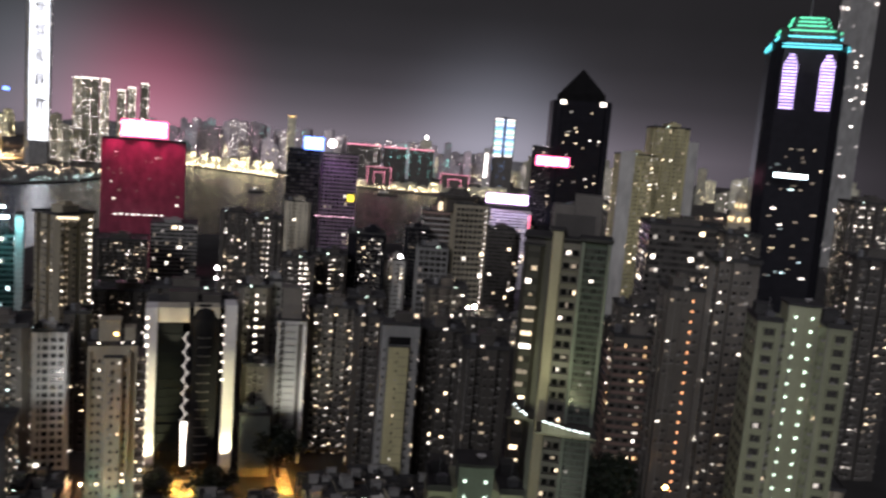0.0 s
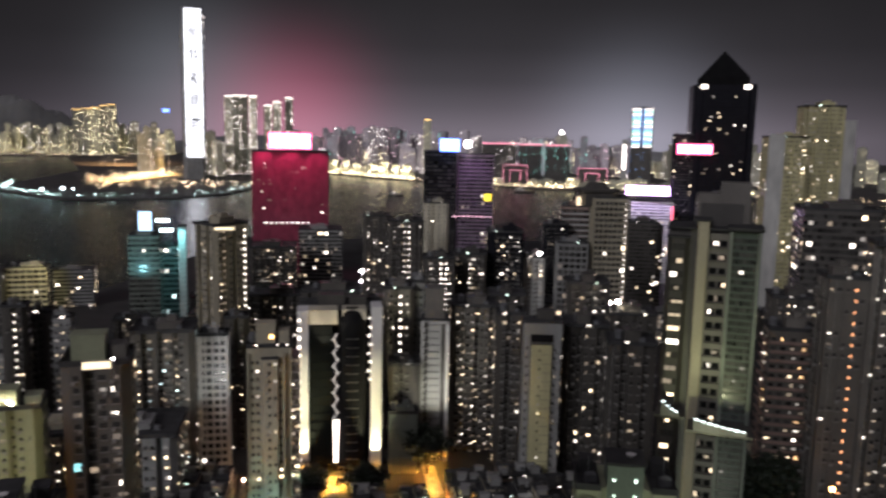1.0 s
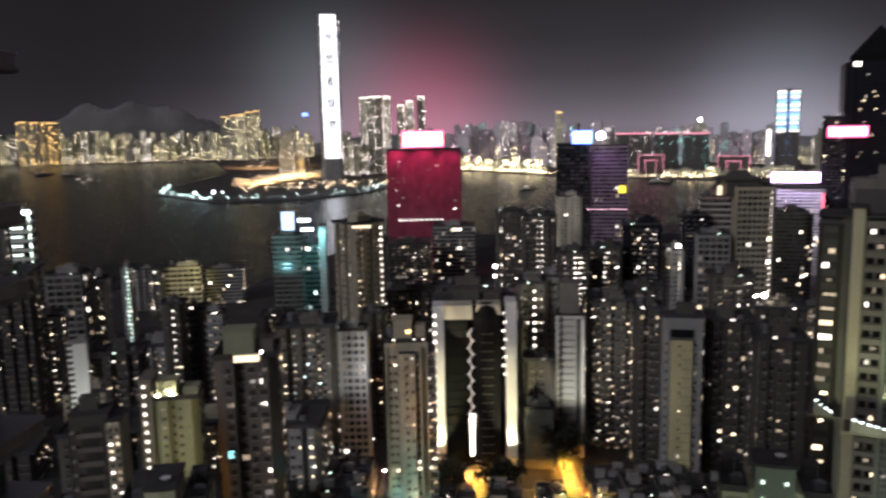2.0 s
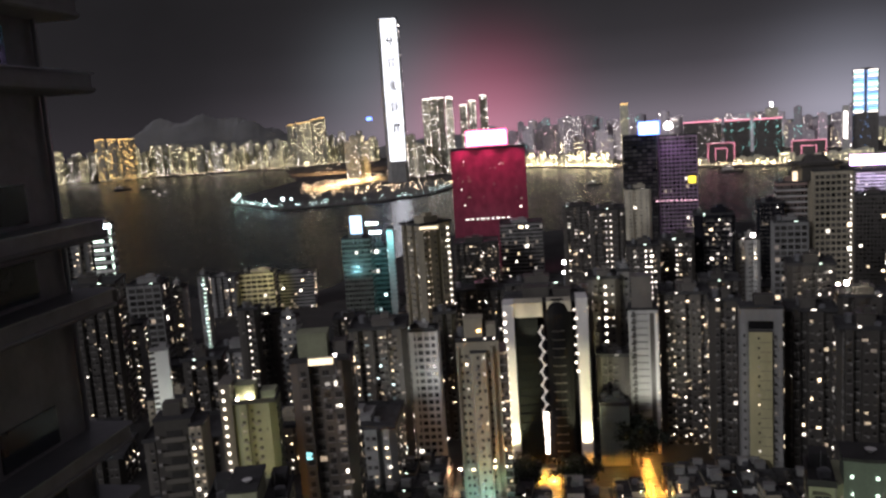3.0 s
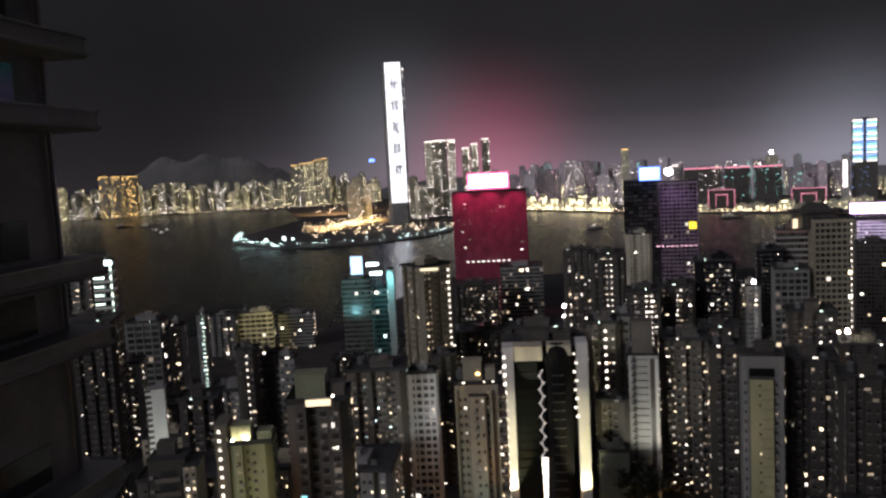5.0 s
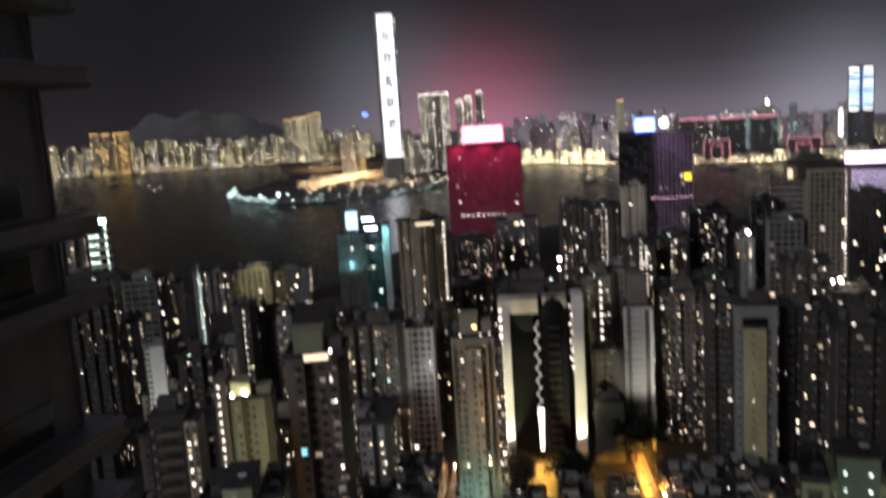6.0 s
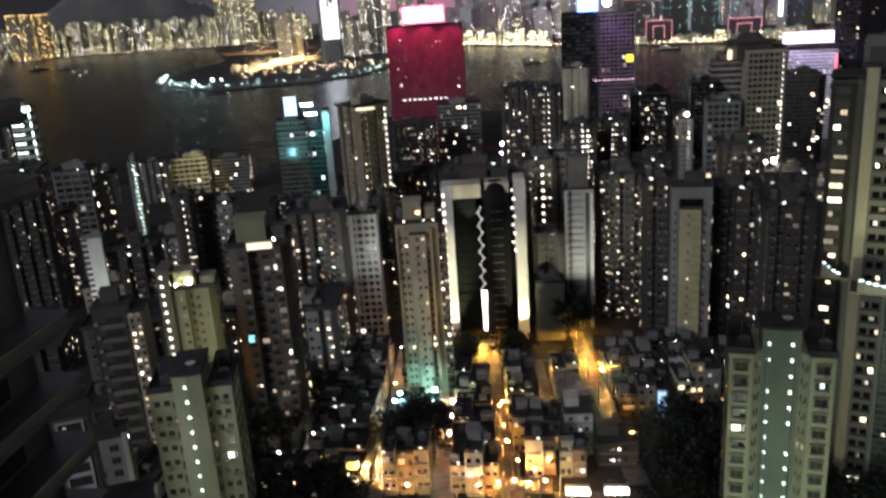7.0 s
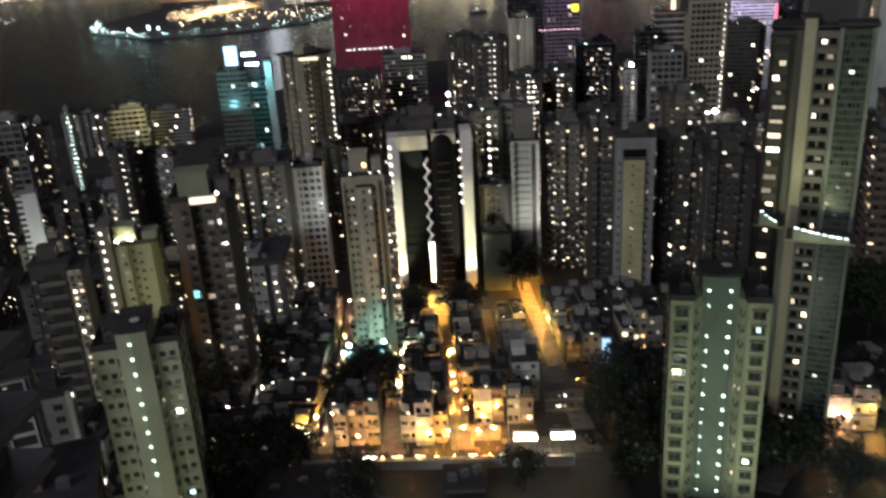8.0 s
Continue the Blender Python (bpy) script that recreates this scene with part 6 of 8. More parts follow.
tower("dark block of flats with a few lit rooms", -173.4, 242.8, 18.5, 24.7, 21.0, 47.5, "dark", seed=126, lit=0.09, cap=5, crown=0.8)
tower("weathered beige flats with lit rooms", -182.5, 315.8, 15.4, 17.4, 14.8, 43.5, "beige", seed=127, lit=0.09, cap=5, crown=0.8, joined=True)
tower("brown tiled flats with scattered lit rooms", 108.2, 635.5, -6.5, 16.1, 13.7, 19.8, "brown", seed=128, lit=0.09, cap=5, crown=0.8, joined=True)
tower("weathered beige flats with lit rooms", 65.1, 358.6, -5.8, 19.8, 16.9, 34.4, "beige", seed=129, lit=0.16, cap=5, crown=0.8, joined=True)
tower("grey block of flats with scattered lit rooms", 357.4, 568.6, -14.7, 21.2, 18.0, 18.9, "grey", seed=130, lit=0.19, cap=5, crown=0.8, joined=True)
tower("brown tiled flats with scattered lit rooms", 37.8, 590.9, -4.3, 17.0, 14.5, 29.7, "brown", seed=131, lit=0.10, cap=5, crown=0.8, joined=True)
tower("grey block of flats with scattered lit rooms", 19.6, 616.7, -2.1, 16.0, 13.6, 28.2, "grey", seed=132, lit=0.20, cap=5, crown=0.8, joined=True)
tower("brown tiled flats with scattered lit rooms", -1.1, 647.6, 5.8, 25.6, 21.7, 16.0, "brown", seed=133, lit=0.12, cap=5, crown=0.8, joined=True)
tower("grey block of flats with scattered lit rooms", -92.8, 618.1, 9.2, 23.3, 19.8, 24.2, "grey", seed=134, lit=0.22, cap=5, crown=0.8, joined=True)
tower("weathered beige flats with lit rooms", -162.7, 520.9, 9.7, 18.3, 15.5, 20.6, "beige", seed=135, lit=0.09, cap=5, crown=0.8, joined=True)
tower("dark block of flats with a few lit rooms", -105.0, 180.1, 16.9, 18.0, 15.3, 58.1, "dark", seed=136, lit=0.13, cap=5, crown=0.8)
tower("dark block of flats with a few lit rooms", -230.0, 394.5, 17.8, 19.1, 16.2, 33.4, "dark", seed=137, lit=0.15, cap=5, crown=0.8, joined=True)
tower("brown tiled flats with scattered lit rooms", -36.0, 349.5, 8.3, 16.5, 14.0, 44.5, "brown", seed=138, lit=0.18, cap=5, crown=0.8, joined=True)
tower("grey block of flats with scattered lit rooms", 83.9, 275.9, -2.5, 18.8, 16.0, 55.0, "grey", seed=139, lit=0.13, cap=5, crown=0.8)
tower("dark block of flats with a few lit rooms", 59.2, 664.1, 3.3, 15.7, 13.4, 18.4, "dark", seed=140, lit=0.12, cap=5, crown=0.8, joined=True)
tower("dark block of flats with a few lit rooms", -66.2, 641.2, 6.6, 16.6, 14.1, 20.5, "dark", seed=141, lit=0.09, cap=5, crown=0.8, joined=True)
tower("grey block of flats with scattered lit rooms", -172.9, 455.2, 14.2, 17.4, 14.8, 25.8, "grey", seed=142, lit=0.11, cap=5, crown=0.8, joined=True)
tower("brown tiled flats with scattered lit rooms", -289.5, 508.3, 9.7, 20.9, 17.7, 21.0, "brown", seed=143, lit=0.19, cap=5, crown=0.8, joined=True)
tower("brown tiled flats with scattered lit rooms", 257.9, 593.1, -14.0, 15.9, 13.5, 17.1, "brown", seed=144, lit=0.11, cap=5, crown=0.8, joined=True)
tower("dark block of flats with a few lit rooms", 270.1, 544.6, -8.8, 17.3, 14.7, 29.2, "dark", seed=145, lit=0.14, cap=5, crown=0.8, joined=True)
tower("brown tiled flats with scattered lit rooms", 360.6, 475.2, -22.2, 20.0, 17.0, 30.3, "brown", seed=146, lit=0.13, cap=5, crown=0.8, joined=True)
tower("grey block of flats with scattered lit rooms", -143.7, 637.3, 10.5, 19.8, 16.9, 18.7, "grey", seed=147, lit=0.18, cap=5, crown=0.8, joined=True)
tower("weathered beige flats with lit rooms", 372.9, 512.4, -23.8, 24.1, 20.5, 21.6, "beige", seed=148, lit=0.20, cap=5, crown=0.8, joined=True)
tower("brown tiled flats with scattered lit rooms", -308.7, 476.3, 17.7, 16.0, 13.6, 23.7, "brown", seed=149, lit=0.16, cap=5, crown=0.8, joined=True)
tower("brown tiled flats with scattered lit rooms", -117.8, 659.5, 6.1, 19.9, 16.9, 18.2, "brown", seed=150, lit=0.14, cap=5, crown=0.8, joined=True)
tower("brown tiled flats with scattered lit rooms", 35.8, 378.6, -0.1, 16.8, 14.3, 30.8, "brown", seed=151, lit=0.18, cap=5, crown=0.8, joined=True)
tower("dark block of flats with a few lit rooms", 64.9, 205.4, -12.2, 15.9, 13.5, 57.2, "dark", seed=152, lit=0.16, cap=5, crown=0.8)
tower("dark block of flats with a few lit rooms", -128.3, 283.1, 15.4, 16.4, 14.0, 42.4, "dark", seed=153, lit=0.21, cap=5, crown=0.8)
tower("brown tiled flats with scattered lit rooms", 164.4, 638.6, -12.9, 16.3, 13.8, 20.1, "brown", seed=154, lit=0.16, cap=5, crown=0.8, joined=True)
tower("grey block of flats with scattered lit rooms", -197.7, 273.8, 16.7, 22.9, 19.5, 42.4, "grey", seed=155, lit=0.08, cap=5, crown=0.8)
tower("grey block of flats with scattered lit rooms", 412.4, 493.2, -18.3, 19.6, 16.7, 20.3, "grey", seed=156, lit=0.16, cap=5, crown=0.8, joined=True)
tower("weathered beige flats with lit rooms", -48.2, 675.9, -2.8, 18.0, 15.3, 16.3, "beige", seed=157, lit=0.13, cap=5, crown=0.8, joined=True)
tower("grey block of flats with scattered lit rooms", 131.5, 654.3, -0.2, 16.4, 14.0, 16.7, "grey", seed=158, lit=0.15, cap=5, crown=0.8, joined=True)
tower("weathered beige flats with lit rooms", 104.5, 665.7, -0.6, 19.3, 16.4, 17.0, "beige", seed=159, lit=0.12, cap=5, crown=0.8, joined=True)
tower("grey block of flats with scattered lit rooms", 18.7, 680.7, 3.9, 17.7, 15.0, 14.6, "grey", seed=160, lit=0.15, cap=5, crown=0.8, joined=True)
tower("weathered beige flats with lit rooms", 196.2, 667.7, -4.1, 24.9, 21.1, 14.1, "beige", seed=161, lit=0.12, cap=5, crown=0.8, joined=True)
tower("grey block of flats with scattered lit rooms", -84.6, 285.5, 10.8, 16.6, 14.1, 41.7, "grey", seed=162, lit=0.18, cap=5, crown=0.8)
tower("dark block of flats with a few lit rooms", -8.4, 340.8, -4.3, 16.7, 14.2, 37.5, "dark", seed=163, lit=0.16, cap=5, crown=0.8, joined=True)
tower("dark block of flats with a few lit rooms", 263.4, 635.4, -12.3, 22.9, 19.5, 14.9, "dark", seed=164, lit=0.16, cap=5, crown=0.8, joined=True)
tower("weathered beige flats with lit rooms", -67.0, 190.4, 12.7, 16.5, 14.1, 56.4, "beige", seed=165, lit=0.16, cap=5, crown=0.8)
tower("grey block of flats with scattered lit rooms", 186.0, 268.1, -13.3, 15.1, 12.9, 43.1, "grey", seed=166, lit=0.17, cap=5, crown=0.8)
tower("weathered beige flats with lit rooms", 63.4, 690.4, -0.2, 16.0, 13.6, 14.0, "beige", seed=167, lit=0.17, cap=5, crown=0.8, joined=True)

# ---- the floodlit tower at the foot of the lanes ----
x, y = polar(-3.35, 274)
t = thing("floodlit_tower", x, y, 32, 4, "white floodlit tower with dark bays and a zigzag light", "high-rise")
HT = rise(-12.75, 262) - 32
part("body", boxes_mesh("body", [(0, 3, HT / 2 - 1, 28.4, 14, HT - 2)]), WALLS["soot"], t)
part("left_pier", boxes_mesh("left_pier", [(-12.4, -5, HT / 2, 3.6, 9, HT)]), WALLS["white"], t)
part("right_pier", boxes_mesh("right_pier", [(12.0, -5, HT / 2 + 0.6, 3.6, 9, HT + 1.2)]), WALLS["white"], t)
part("top_beam", boxes_mesh("top_beam", [(-5.8, -4.6, HT - 2.4, 9.6, 8, 4.8), (4.5, -4.0, HT - 1.8, 8.0, 7, 3.6)]), WALLS["cream"], t)
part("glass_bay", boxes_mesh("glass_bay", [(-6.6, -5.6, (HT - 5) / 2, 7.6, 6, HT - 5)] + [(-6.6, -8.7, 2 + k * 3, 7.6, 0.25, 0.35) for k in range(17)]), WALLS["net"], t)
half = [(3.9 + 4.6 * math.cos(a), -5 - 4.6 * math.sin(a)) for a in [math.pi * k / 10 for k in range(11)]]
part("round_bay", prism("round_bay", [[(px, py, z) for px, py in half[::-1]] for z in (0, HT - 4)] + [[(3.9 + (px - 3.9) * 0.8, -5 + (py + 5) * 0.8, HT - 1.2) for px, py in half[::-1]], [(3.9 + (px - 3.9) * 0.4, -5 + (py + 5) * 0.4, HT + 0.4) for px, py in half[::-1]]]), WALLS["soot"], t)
for k in range(16):
    part("bay_band", boxes_mesh("bay_band", [(3.9, -9.4, 4 + k * 3, 4.0, 0.5, 0.3)]), WALLS["dark"], t)
part("middle_pier", boxes_mesh("middle_pier", [(-1.6, -5, HT * 0.43, 1.8, 6, HT * 0.86)]), WALLS["black"], t)
# the lit zigzag stair: its brightness is emission on the flights themselves
zig = []
for k in range(13):
    z0, sx = 21 + k * 2.3, (-0.8 if k % 2 else 0.8)
    for j in range(8):
        zig.append((-1.7 + sx * (j / 4 - 1) * 0.9, -8.3, z0 + j * 2.3 / 8, 0.36, 0.25, 0.42))
    zig.append((-1.7 + (0.9 if k % 2 else -0.9) * 0.8, -8.2, z0, 1.1, 0.3, 0.5))
part("zigzag_light", boxes_mesh("zigzag_light", zig), SHINE["ribbon"], t, "lit zigzag stair, made to glow")
# the floodlit shaft is given its own glow, panel by panel
for k in range(10):
    part("light_well", boxes_mesh("light_well", [(-1.5 + 0.12 * (k % 2), -8.2, 6.4 + k * 1.5, 1.2 + 0.1 * k, 0.3, 1.4)]), GLOW["stair"], t, "floodlit white shaft, made to glow")
for k in range(17):
    part("stair_window", pane_mesh(0.8, 1.0, "stair"), None, t, at=(-13.6, -9.58, HT - 3.2 - k * 3.0))
for k in range(8):
    part("window", pane_mesh(0.8, 0.7, "stair" if k % 3 else "white"), None, t, at=(9.4 + 0.5 * (k % 2), -9.58, HT - 2.6 - k * 3.0))
part("roof", boxes_mesh("roof", [(0, 3, HT - 0.8, 28.4, 14, 0.4), (0, 9.8, HT, 28.4, 0.3, 1.2)]), ROOF, t)
part("plant_room", boxes_mesh("plant_room", [(-3, 5, HT + 1.2, 9, 6, 3.6), (6, 5, HT + 0.7, 6, 5, 2.6)]), WALLS["dark"], t)
M = t.matrix_world.copy()
for sx, watts, tint in ((-12.4, 34000, (1.0, 0.97, 0.56)), (11.6, 30000, (1.0, 0.97, 0.56))):
    spot("pier_uplight", M @ Vector((sx, -13.0, 6.0)), M @ Vector((sx, -9.5, 20)), 26000, tint, 60)
    spot("pier_floodlight", M @ Vector((sx * 0.9, -34.0, 19.0)), M @ Vector((sx, -9.5, 31)), watts * 0.6, tint, 46)
spot("beam_floodlight", M @ Vector((-6, -14, HT - 16)), M @ Vector((-4, -8, HT)), 6500, (1.0, 0.93, 0.72), 60)

# white ribbed tower with its floodlit face
def ribbed_tower(label, x, y, turn, w, d, top, seed):
    """A pale tower with a ledge at every floor, dark boxes for shaded balcony slots up one side and a bright fin up the
    other.
    """
    z0 = ground_z(y) - 3
    h, fh = top - z0, 2.45
    t = thing("residential_tower", x, y, z0, turn, label, "high-rise")
    part("body", prism("body", [ring(w, d, 0, 0.3), ring(w, d, h, 0.3)]), WALLS["pale"], t)
    part("fin", boxes_mesh("fin", [(w / 2 - 0.5, -d / 2 - 0.5, h / 2 - 0.6, 1.0, 1.2, h - 1.2)]), WALLS["white"], t, "white upright fin")
    # flat strip coloured dark for the shade of a recess that isn't cut
    part("recess", boxes_mesh("recess", [(w / 2 - 2.0, -d / 2 - 0.02, h / 2, 1.5, 0.1, h - 2)]), WALLS["dark"], t, "flat dark strip standing in for a recess")
    part("upper_block", boxes_mesh("upper_block", [(-0.2, 1.0, h + 5.4, w * 0.72, d * 0.7, 10.8), (-0.2, 1.0, h + 11.0, w * 0.76, d * 0.74, 0.4)]), WALLS["umber"], t, "darker set-back upper block")
    part("roof", boxes_mesh("roof", [(0, 0, h + 0.15, w + 0.3, d + 0.3, 0.3)]), ROOF, t)
    ledge = boxes_mesh("ledge", [(-0.9, 0, 0, w - 5.0, 0.5, 0.3)])
    ledge.materials.append(WALLS["grey"])
    # a dark box fills each balcony slot, its shade given by colour
    slot = boxes_mesh("balcony", [(0, 0.2, 0, 1.1, 0.4, 1.5), (-0.2, -0.3, -0.9, 1.6, 0.9, 0.2), (-0.2, -0.7, -0.5, 1.6, 0.08, 0.7)])
    slot.materials.append(WALLS["dark"])
    rnd = random.Random(seed)
    for k in range(int((h - 2) / fh)):
        z = h - 1.4 - k * fh
        part("ledge", ledge, None, t, at=(0, -d / 2 - 0.2, z))
        part("balcony", slot, None, t, at=(-w / 2 + 1.9, -d / 2 - 0.25, z + 0.2))
        if rnd.random() < 0.12:
            part("window", pane_mesh(0.4, 0.5, "white"), None, t, at=(w / 2 - 2.0, -d / 2 - 0.12, z))
    return t


ribbed_tower("pale floodlit tower with floor ledges and balconies", 17.2, 284, -3, 9.9, 11, 84.0, 901)
spot("tower_floodlight", (16.5, 262, 55), (17, 278, 64), 6500, (0.98, 1.0, 0.82), 95)
x, y = polar(2.2, 301)
tower("grey narrow tower stacked with balconies", x, y, -2, 4.4, 9, 94.3, "grey", seed=902, lit=0.04, style="balcony")


def slab_tower(label, x, y, turn, top, seed):
    """A slab with a yellow bay proud of its darker wings, a black panel for the shaded slot under the roof and one
    column of small windows.
    """
    rnd = random.Random(seed)
    z0 = ground_z(y) - 3
    h, fh = top - z0, 2.75
    t = thing("residential_tower", x, y, z0, turn, label, "high-rise")
    part("body", boxes_mesh("body", [(0, 0, h / 2, 11.2, 9, h)]), WALLS["grey"], t)
    for u, wide in ((-4.6, 1.2), (4.9, 0.9)):
        part("pilaster", boxes_mesh("pilaster", [(u, -4.7, h / 2 - 2, wide, 0.6, h - 4)]), WALLS["grey"], t)
    part("bay", boxes_mesh("bay", [(-0.4, -4.8, (h - 6.2) / 2, 6.0, 2.4, h - 6.2)]), WALLS["straw"], t, "yellow-olive rendered bay")
    # no slot is cut: a black plate on the front gives its shade
    part("roof_slot", boxes_mesh("roof_slot", [(-0.2, -4.55, h - 4.6, 6.6, 0.2, 2.4)]), WALLS["soot"], t, "black panel standing in for a shaded roof slot")
    part("roof", boxes_mesh("roof", [(0, 0, h + 0.12, 11.6, 9.4, 0.24), (0, -4.6, h + 0.5, 11.6, 0.2, 0.6), (-0.4, -4.8, h - 6.1, 6.2, 2.6, 0.2)]), ROOF, t)
    part("plant_room", boxes_mesh("plant_room", [(1.0, 1.5, h + 1.6, 5, 4, 2.8)]), WALLS["dark"], t)
    rack = []
    for k in range(int((h - 8) / fh)):
        z = h - 8.0 - k * fh
        part("window", pane_mesh(0.5, 0.6, rnd.choice(("warm", "white"))) if rnd.random() < 0.3 else dark_pane(0.6, 0.7), None, t, at=(-0.9, -6.05, z))
        part("joint", boxes_mesh("joint", [(0.9, -6.02, z - 1.2, 3.2, 0.06, 0.12)]), WALLS["umber"], t)
        part("window", pane_mesh(0.5, 0.5, rnd.choice(("white", "warm"))) if rnd.random() < 0.3 else dark_pane(0.7, 0.9), None, t, at=(3.6, -4.62, z))
        part("window", dark_pane(0.6, 0.9), None, t, at=(-4.6, -5.06, z + 0.5))
        rack += [(3.8, -4.95, z - 0.7, 1.8, 0.8, 0.15), (3.4, -5.1, z - 0.45, 0.7, 0.5, 0.4), (-3.7, -4.8, z - 0.6, 0.6, 0.5, 0.4)]
    part("drying_rack", boxes_mesh("drying_rack", rack), SILL, t, "ledges and window coolers", kind="stuff")
    return t


slab_tower("olive slab tower with a yellow bay and black roof panel", 46.6, 236, -6, 94.6, 16)

# few lit offices on the red waterfront tower
rn = random.Random(31)
for k in range(18):
    part("window", pane_mesh(rn.choice((0.9, 1.4, 2.2)), 1.0, rn.choice(("white", "warm", "dim", "dim"))), None, red_tower, at=(rn.uniform(-34, 34), -22.5, 122 - 4.0 * rn.randint(1, 15)))

# crown of the lamp-cornered office
x, y = polar(14.55, 484)
t = thing("belvedere", x, y, rise(-4.95, 470) + 0.3, -4, "dark ornate stepped pavilion on the cream office", "pavilion")
part("drum", prism("drum", [ring(22, 18, 0, 3), ring(22, 18, 7, 3), ring(25, 20, 8, 3), ring(25, 20, 9.5, 3)]), WALLS["dark"], t)
part("cap", prism("cap", [ring(14, 12, 9.5, 2), ring(9, 8, 13, 2)]), WALLS["dark"], t)
for s in (-11.5, 11.5):
    part("lantern", boxes_mesh("lantern", [(s, -8.5, 2.5, 2.2, 2.2, 5)]), GLOW["warm"], t)


# ---- lamps and signs on roofs ----
def roof_lamp(label, x, y, z, size, key, base_z):
    t = thing("floodlight_mast", x, y, base_z, 0, label, "floodlight")
    part("pole", boxes_mesh("pole", [(0, 0, (z - base_z) / 2, 0.3, 0.3, z - base_z)]), METAL, t)
    part("lamp_head", prism("lamp_head", [circle(size * 0.3, z - base_z - size * 0.4, 10), circle(size * 0.5, z - base_z, 10), circle(size * 0.3, z - base_z + size * 0.4, 10)]), SHINE[key], t)


for label, b, e, dist, size, key, drop in (
        ("bright white floodlight on a rooftop mast", -1.85, -9.85, 372, 1.9, "white", 14), ("small white floodlight below the mast head", -1.9, -10.55, 370, 1.3, "white", 9),
        ("warm floodlight on a podium roof", 16.4, -11.42, 312, 1.6, "street_white", 4.6), ("warm floodlight beside the podium lamp", 15.9, -11.5, 312, 0.8, "street_white", 4.2),
        ("bright rooftop lamp on a slim tower", 10.8, -8.35, 505, 2.8, "white", 6), ("white lamp on a brown roof", -18.7, -15.2, 168, 0.6, "white", 4),
        ("orange lamp at the foot of a brown tower", 31.07, -21.8, 216, 1.3, "globe", 17),
        ("bright cool floodlight over the park promenade", -22.5, -4.10, 1985, 6.0, "cool", 4.6), ("bright cool floodlight over the park promenade", -21.3, -4.08, 1975, 7.0, "cool", 5.0), ("cool floodlight beside the promenade", -20.7, -4.12, 1970, 4.0, "cool", 5.0)):
    x, y = polar(b, dist)
    roof_lamp(label, x, y, rise(e, dist), size, key, rise(e, dist) - drop)

x, y = polar(-14.05, 606)
tower("narrow pale block washed in teal light", x, y, 8, 4.8, 8, 79.0, "pale", seed=911, lit=0.0, style="blank", fh=3.4, crown=0, joined=True)
spot("teal_floodlight", (-172, 548, 46), (-172, 575, 62), 20000, (0.35, 0.95, 1.0), 80)
spot("teal_floodlight", (*polar(-14.5, 590), 84), (*polar(-14.1, 602), 62), 45000, (0.25, 0.95, 1.0), 75)
x, y = polar(-16.42, 592)
sign("pale white rooftop billboard panel", x, y, rise(-6.91, 592), 8, 8.4, 13, "screen", drop=6)
for b, e in ((-15.3, -6.35), (-15.1, -7.0)):
    x, y = polar(b, 600)
    sign("bright cool-white roof light box", x, y, rise(e, 600), 8, 8.5, 1.8, "cool", drop=14)
x, y = polar(-11.3, 352)
sign("warm-lit roof parapet light", x, y, rise(-6.95, 352), 12, 8, 1.0, "roof_white", posts=False, name="roof_light")
x, y = polar(-33.0, 425)
sign("white-lit roof cap light", x, y, rise(-4.96, 425), 24, 6, 2.0, "cool", posts=False, name="roof_light")
# light falling on the terrace wall, put in as a glowing strip
for b, e, dist in ((-19.75, -15.75, 165),):
    x, y = polar(b, dist)
    sign("glowing strip standing in for a lit terrace wall", x, y, rise(e, dist), 12, 5.0, 1.2, "roof_white", posts=False, name="roof_light")
for u, up in ((-4.6, 1.0), (-1.6, 1.7), (-0.9, 1.2)):
    x, y, z = olive.matrix_world @ Vector((u, -4.4, OLIVE + up))
    roof_lamp("blazing white lamp on an olive tower roof", x, y, z, 0.7, "roof_blaze", 80.4)


# lit rim of the garden deck that wraps the cream-pier tower
def lit_rim(label, a, b, n, bend):
    t = thing("garden_deck", (a[0] + b[0]) / 2, (a[1] + b[1]) / 2, b[2] - 1.2, -22, label, "canopy")
    length = math.hypot(b[0] - a[0], b[1] - a[1]) * bend
    fall = a[2] - b[2]
    step = length / n
    part("deck", boxes_mesh("deck", [(0, 5, 0.1, length + 2, 10, 0.4)]), WALLS["dark"], t)
    for k in range(n):
        u, z = (k + 0.5) * step - length / 2, 1.1 + fall * (1 - (k + 0.5) / n) ** 1.5
        part("parapet", boxes_mesh("parapet", [(u, 0.1, z / 2 + 0.1, step * 0.98, 0.25, z - 0.3)]), WALLS["grey"], t)
        part("strip_lamp", boxes_mesh("strip_lamp", [(u, -0.06, z, step * 0.62, 0.1, 0.2)]), SHINE["rim"], t)


lit_rim("dark garden deck rimmed with white strip lamps", (50.9, 126.1, 103.9), (58.7, 123.0, 102.6), 8, 1.0)
lit_rim("short garden deck with a sloping strip lamp", (46.6, 129.9, 106.0), (49.3, 128.9, 104.0), 4, 1.0)


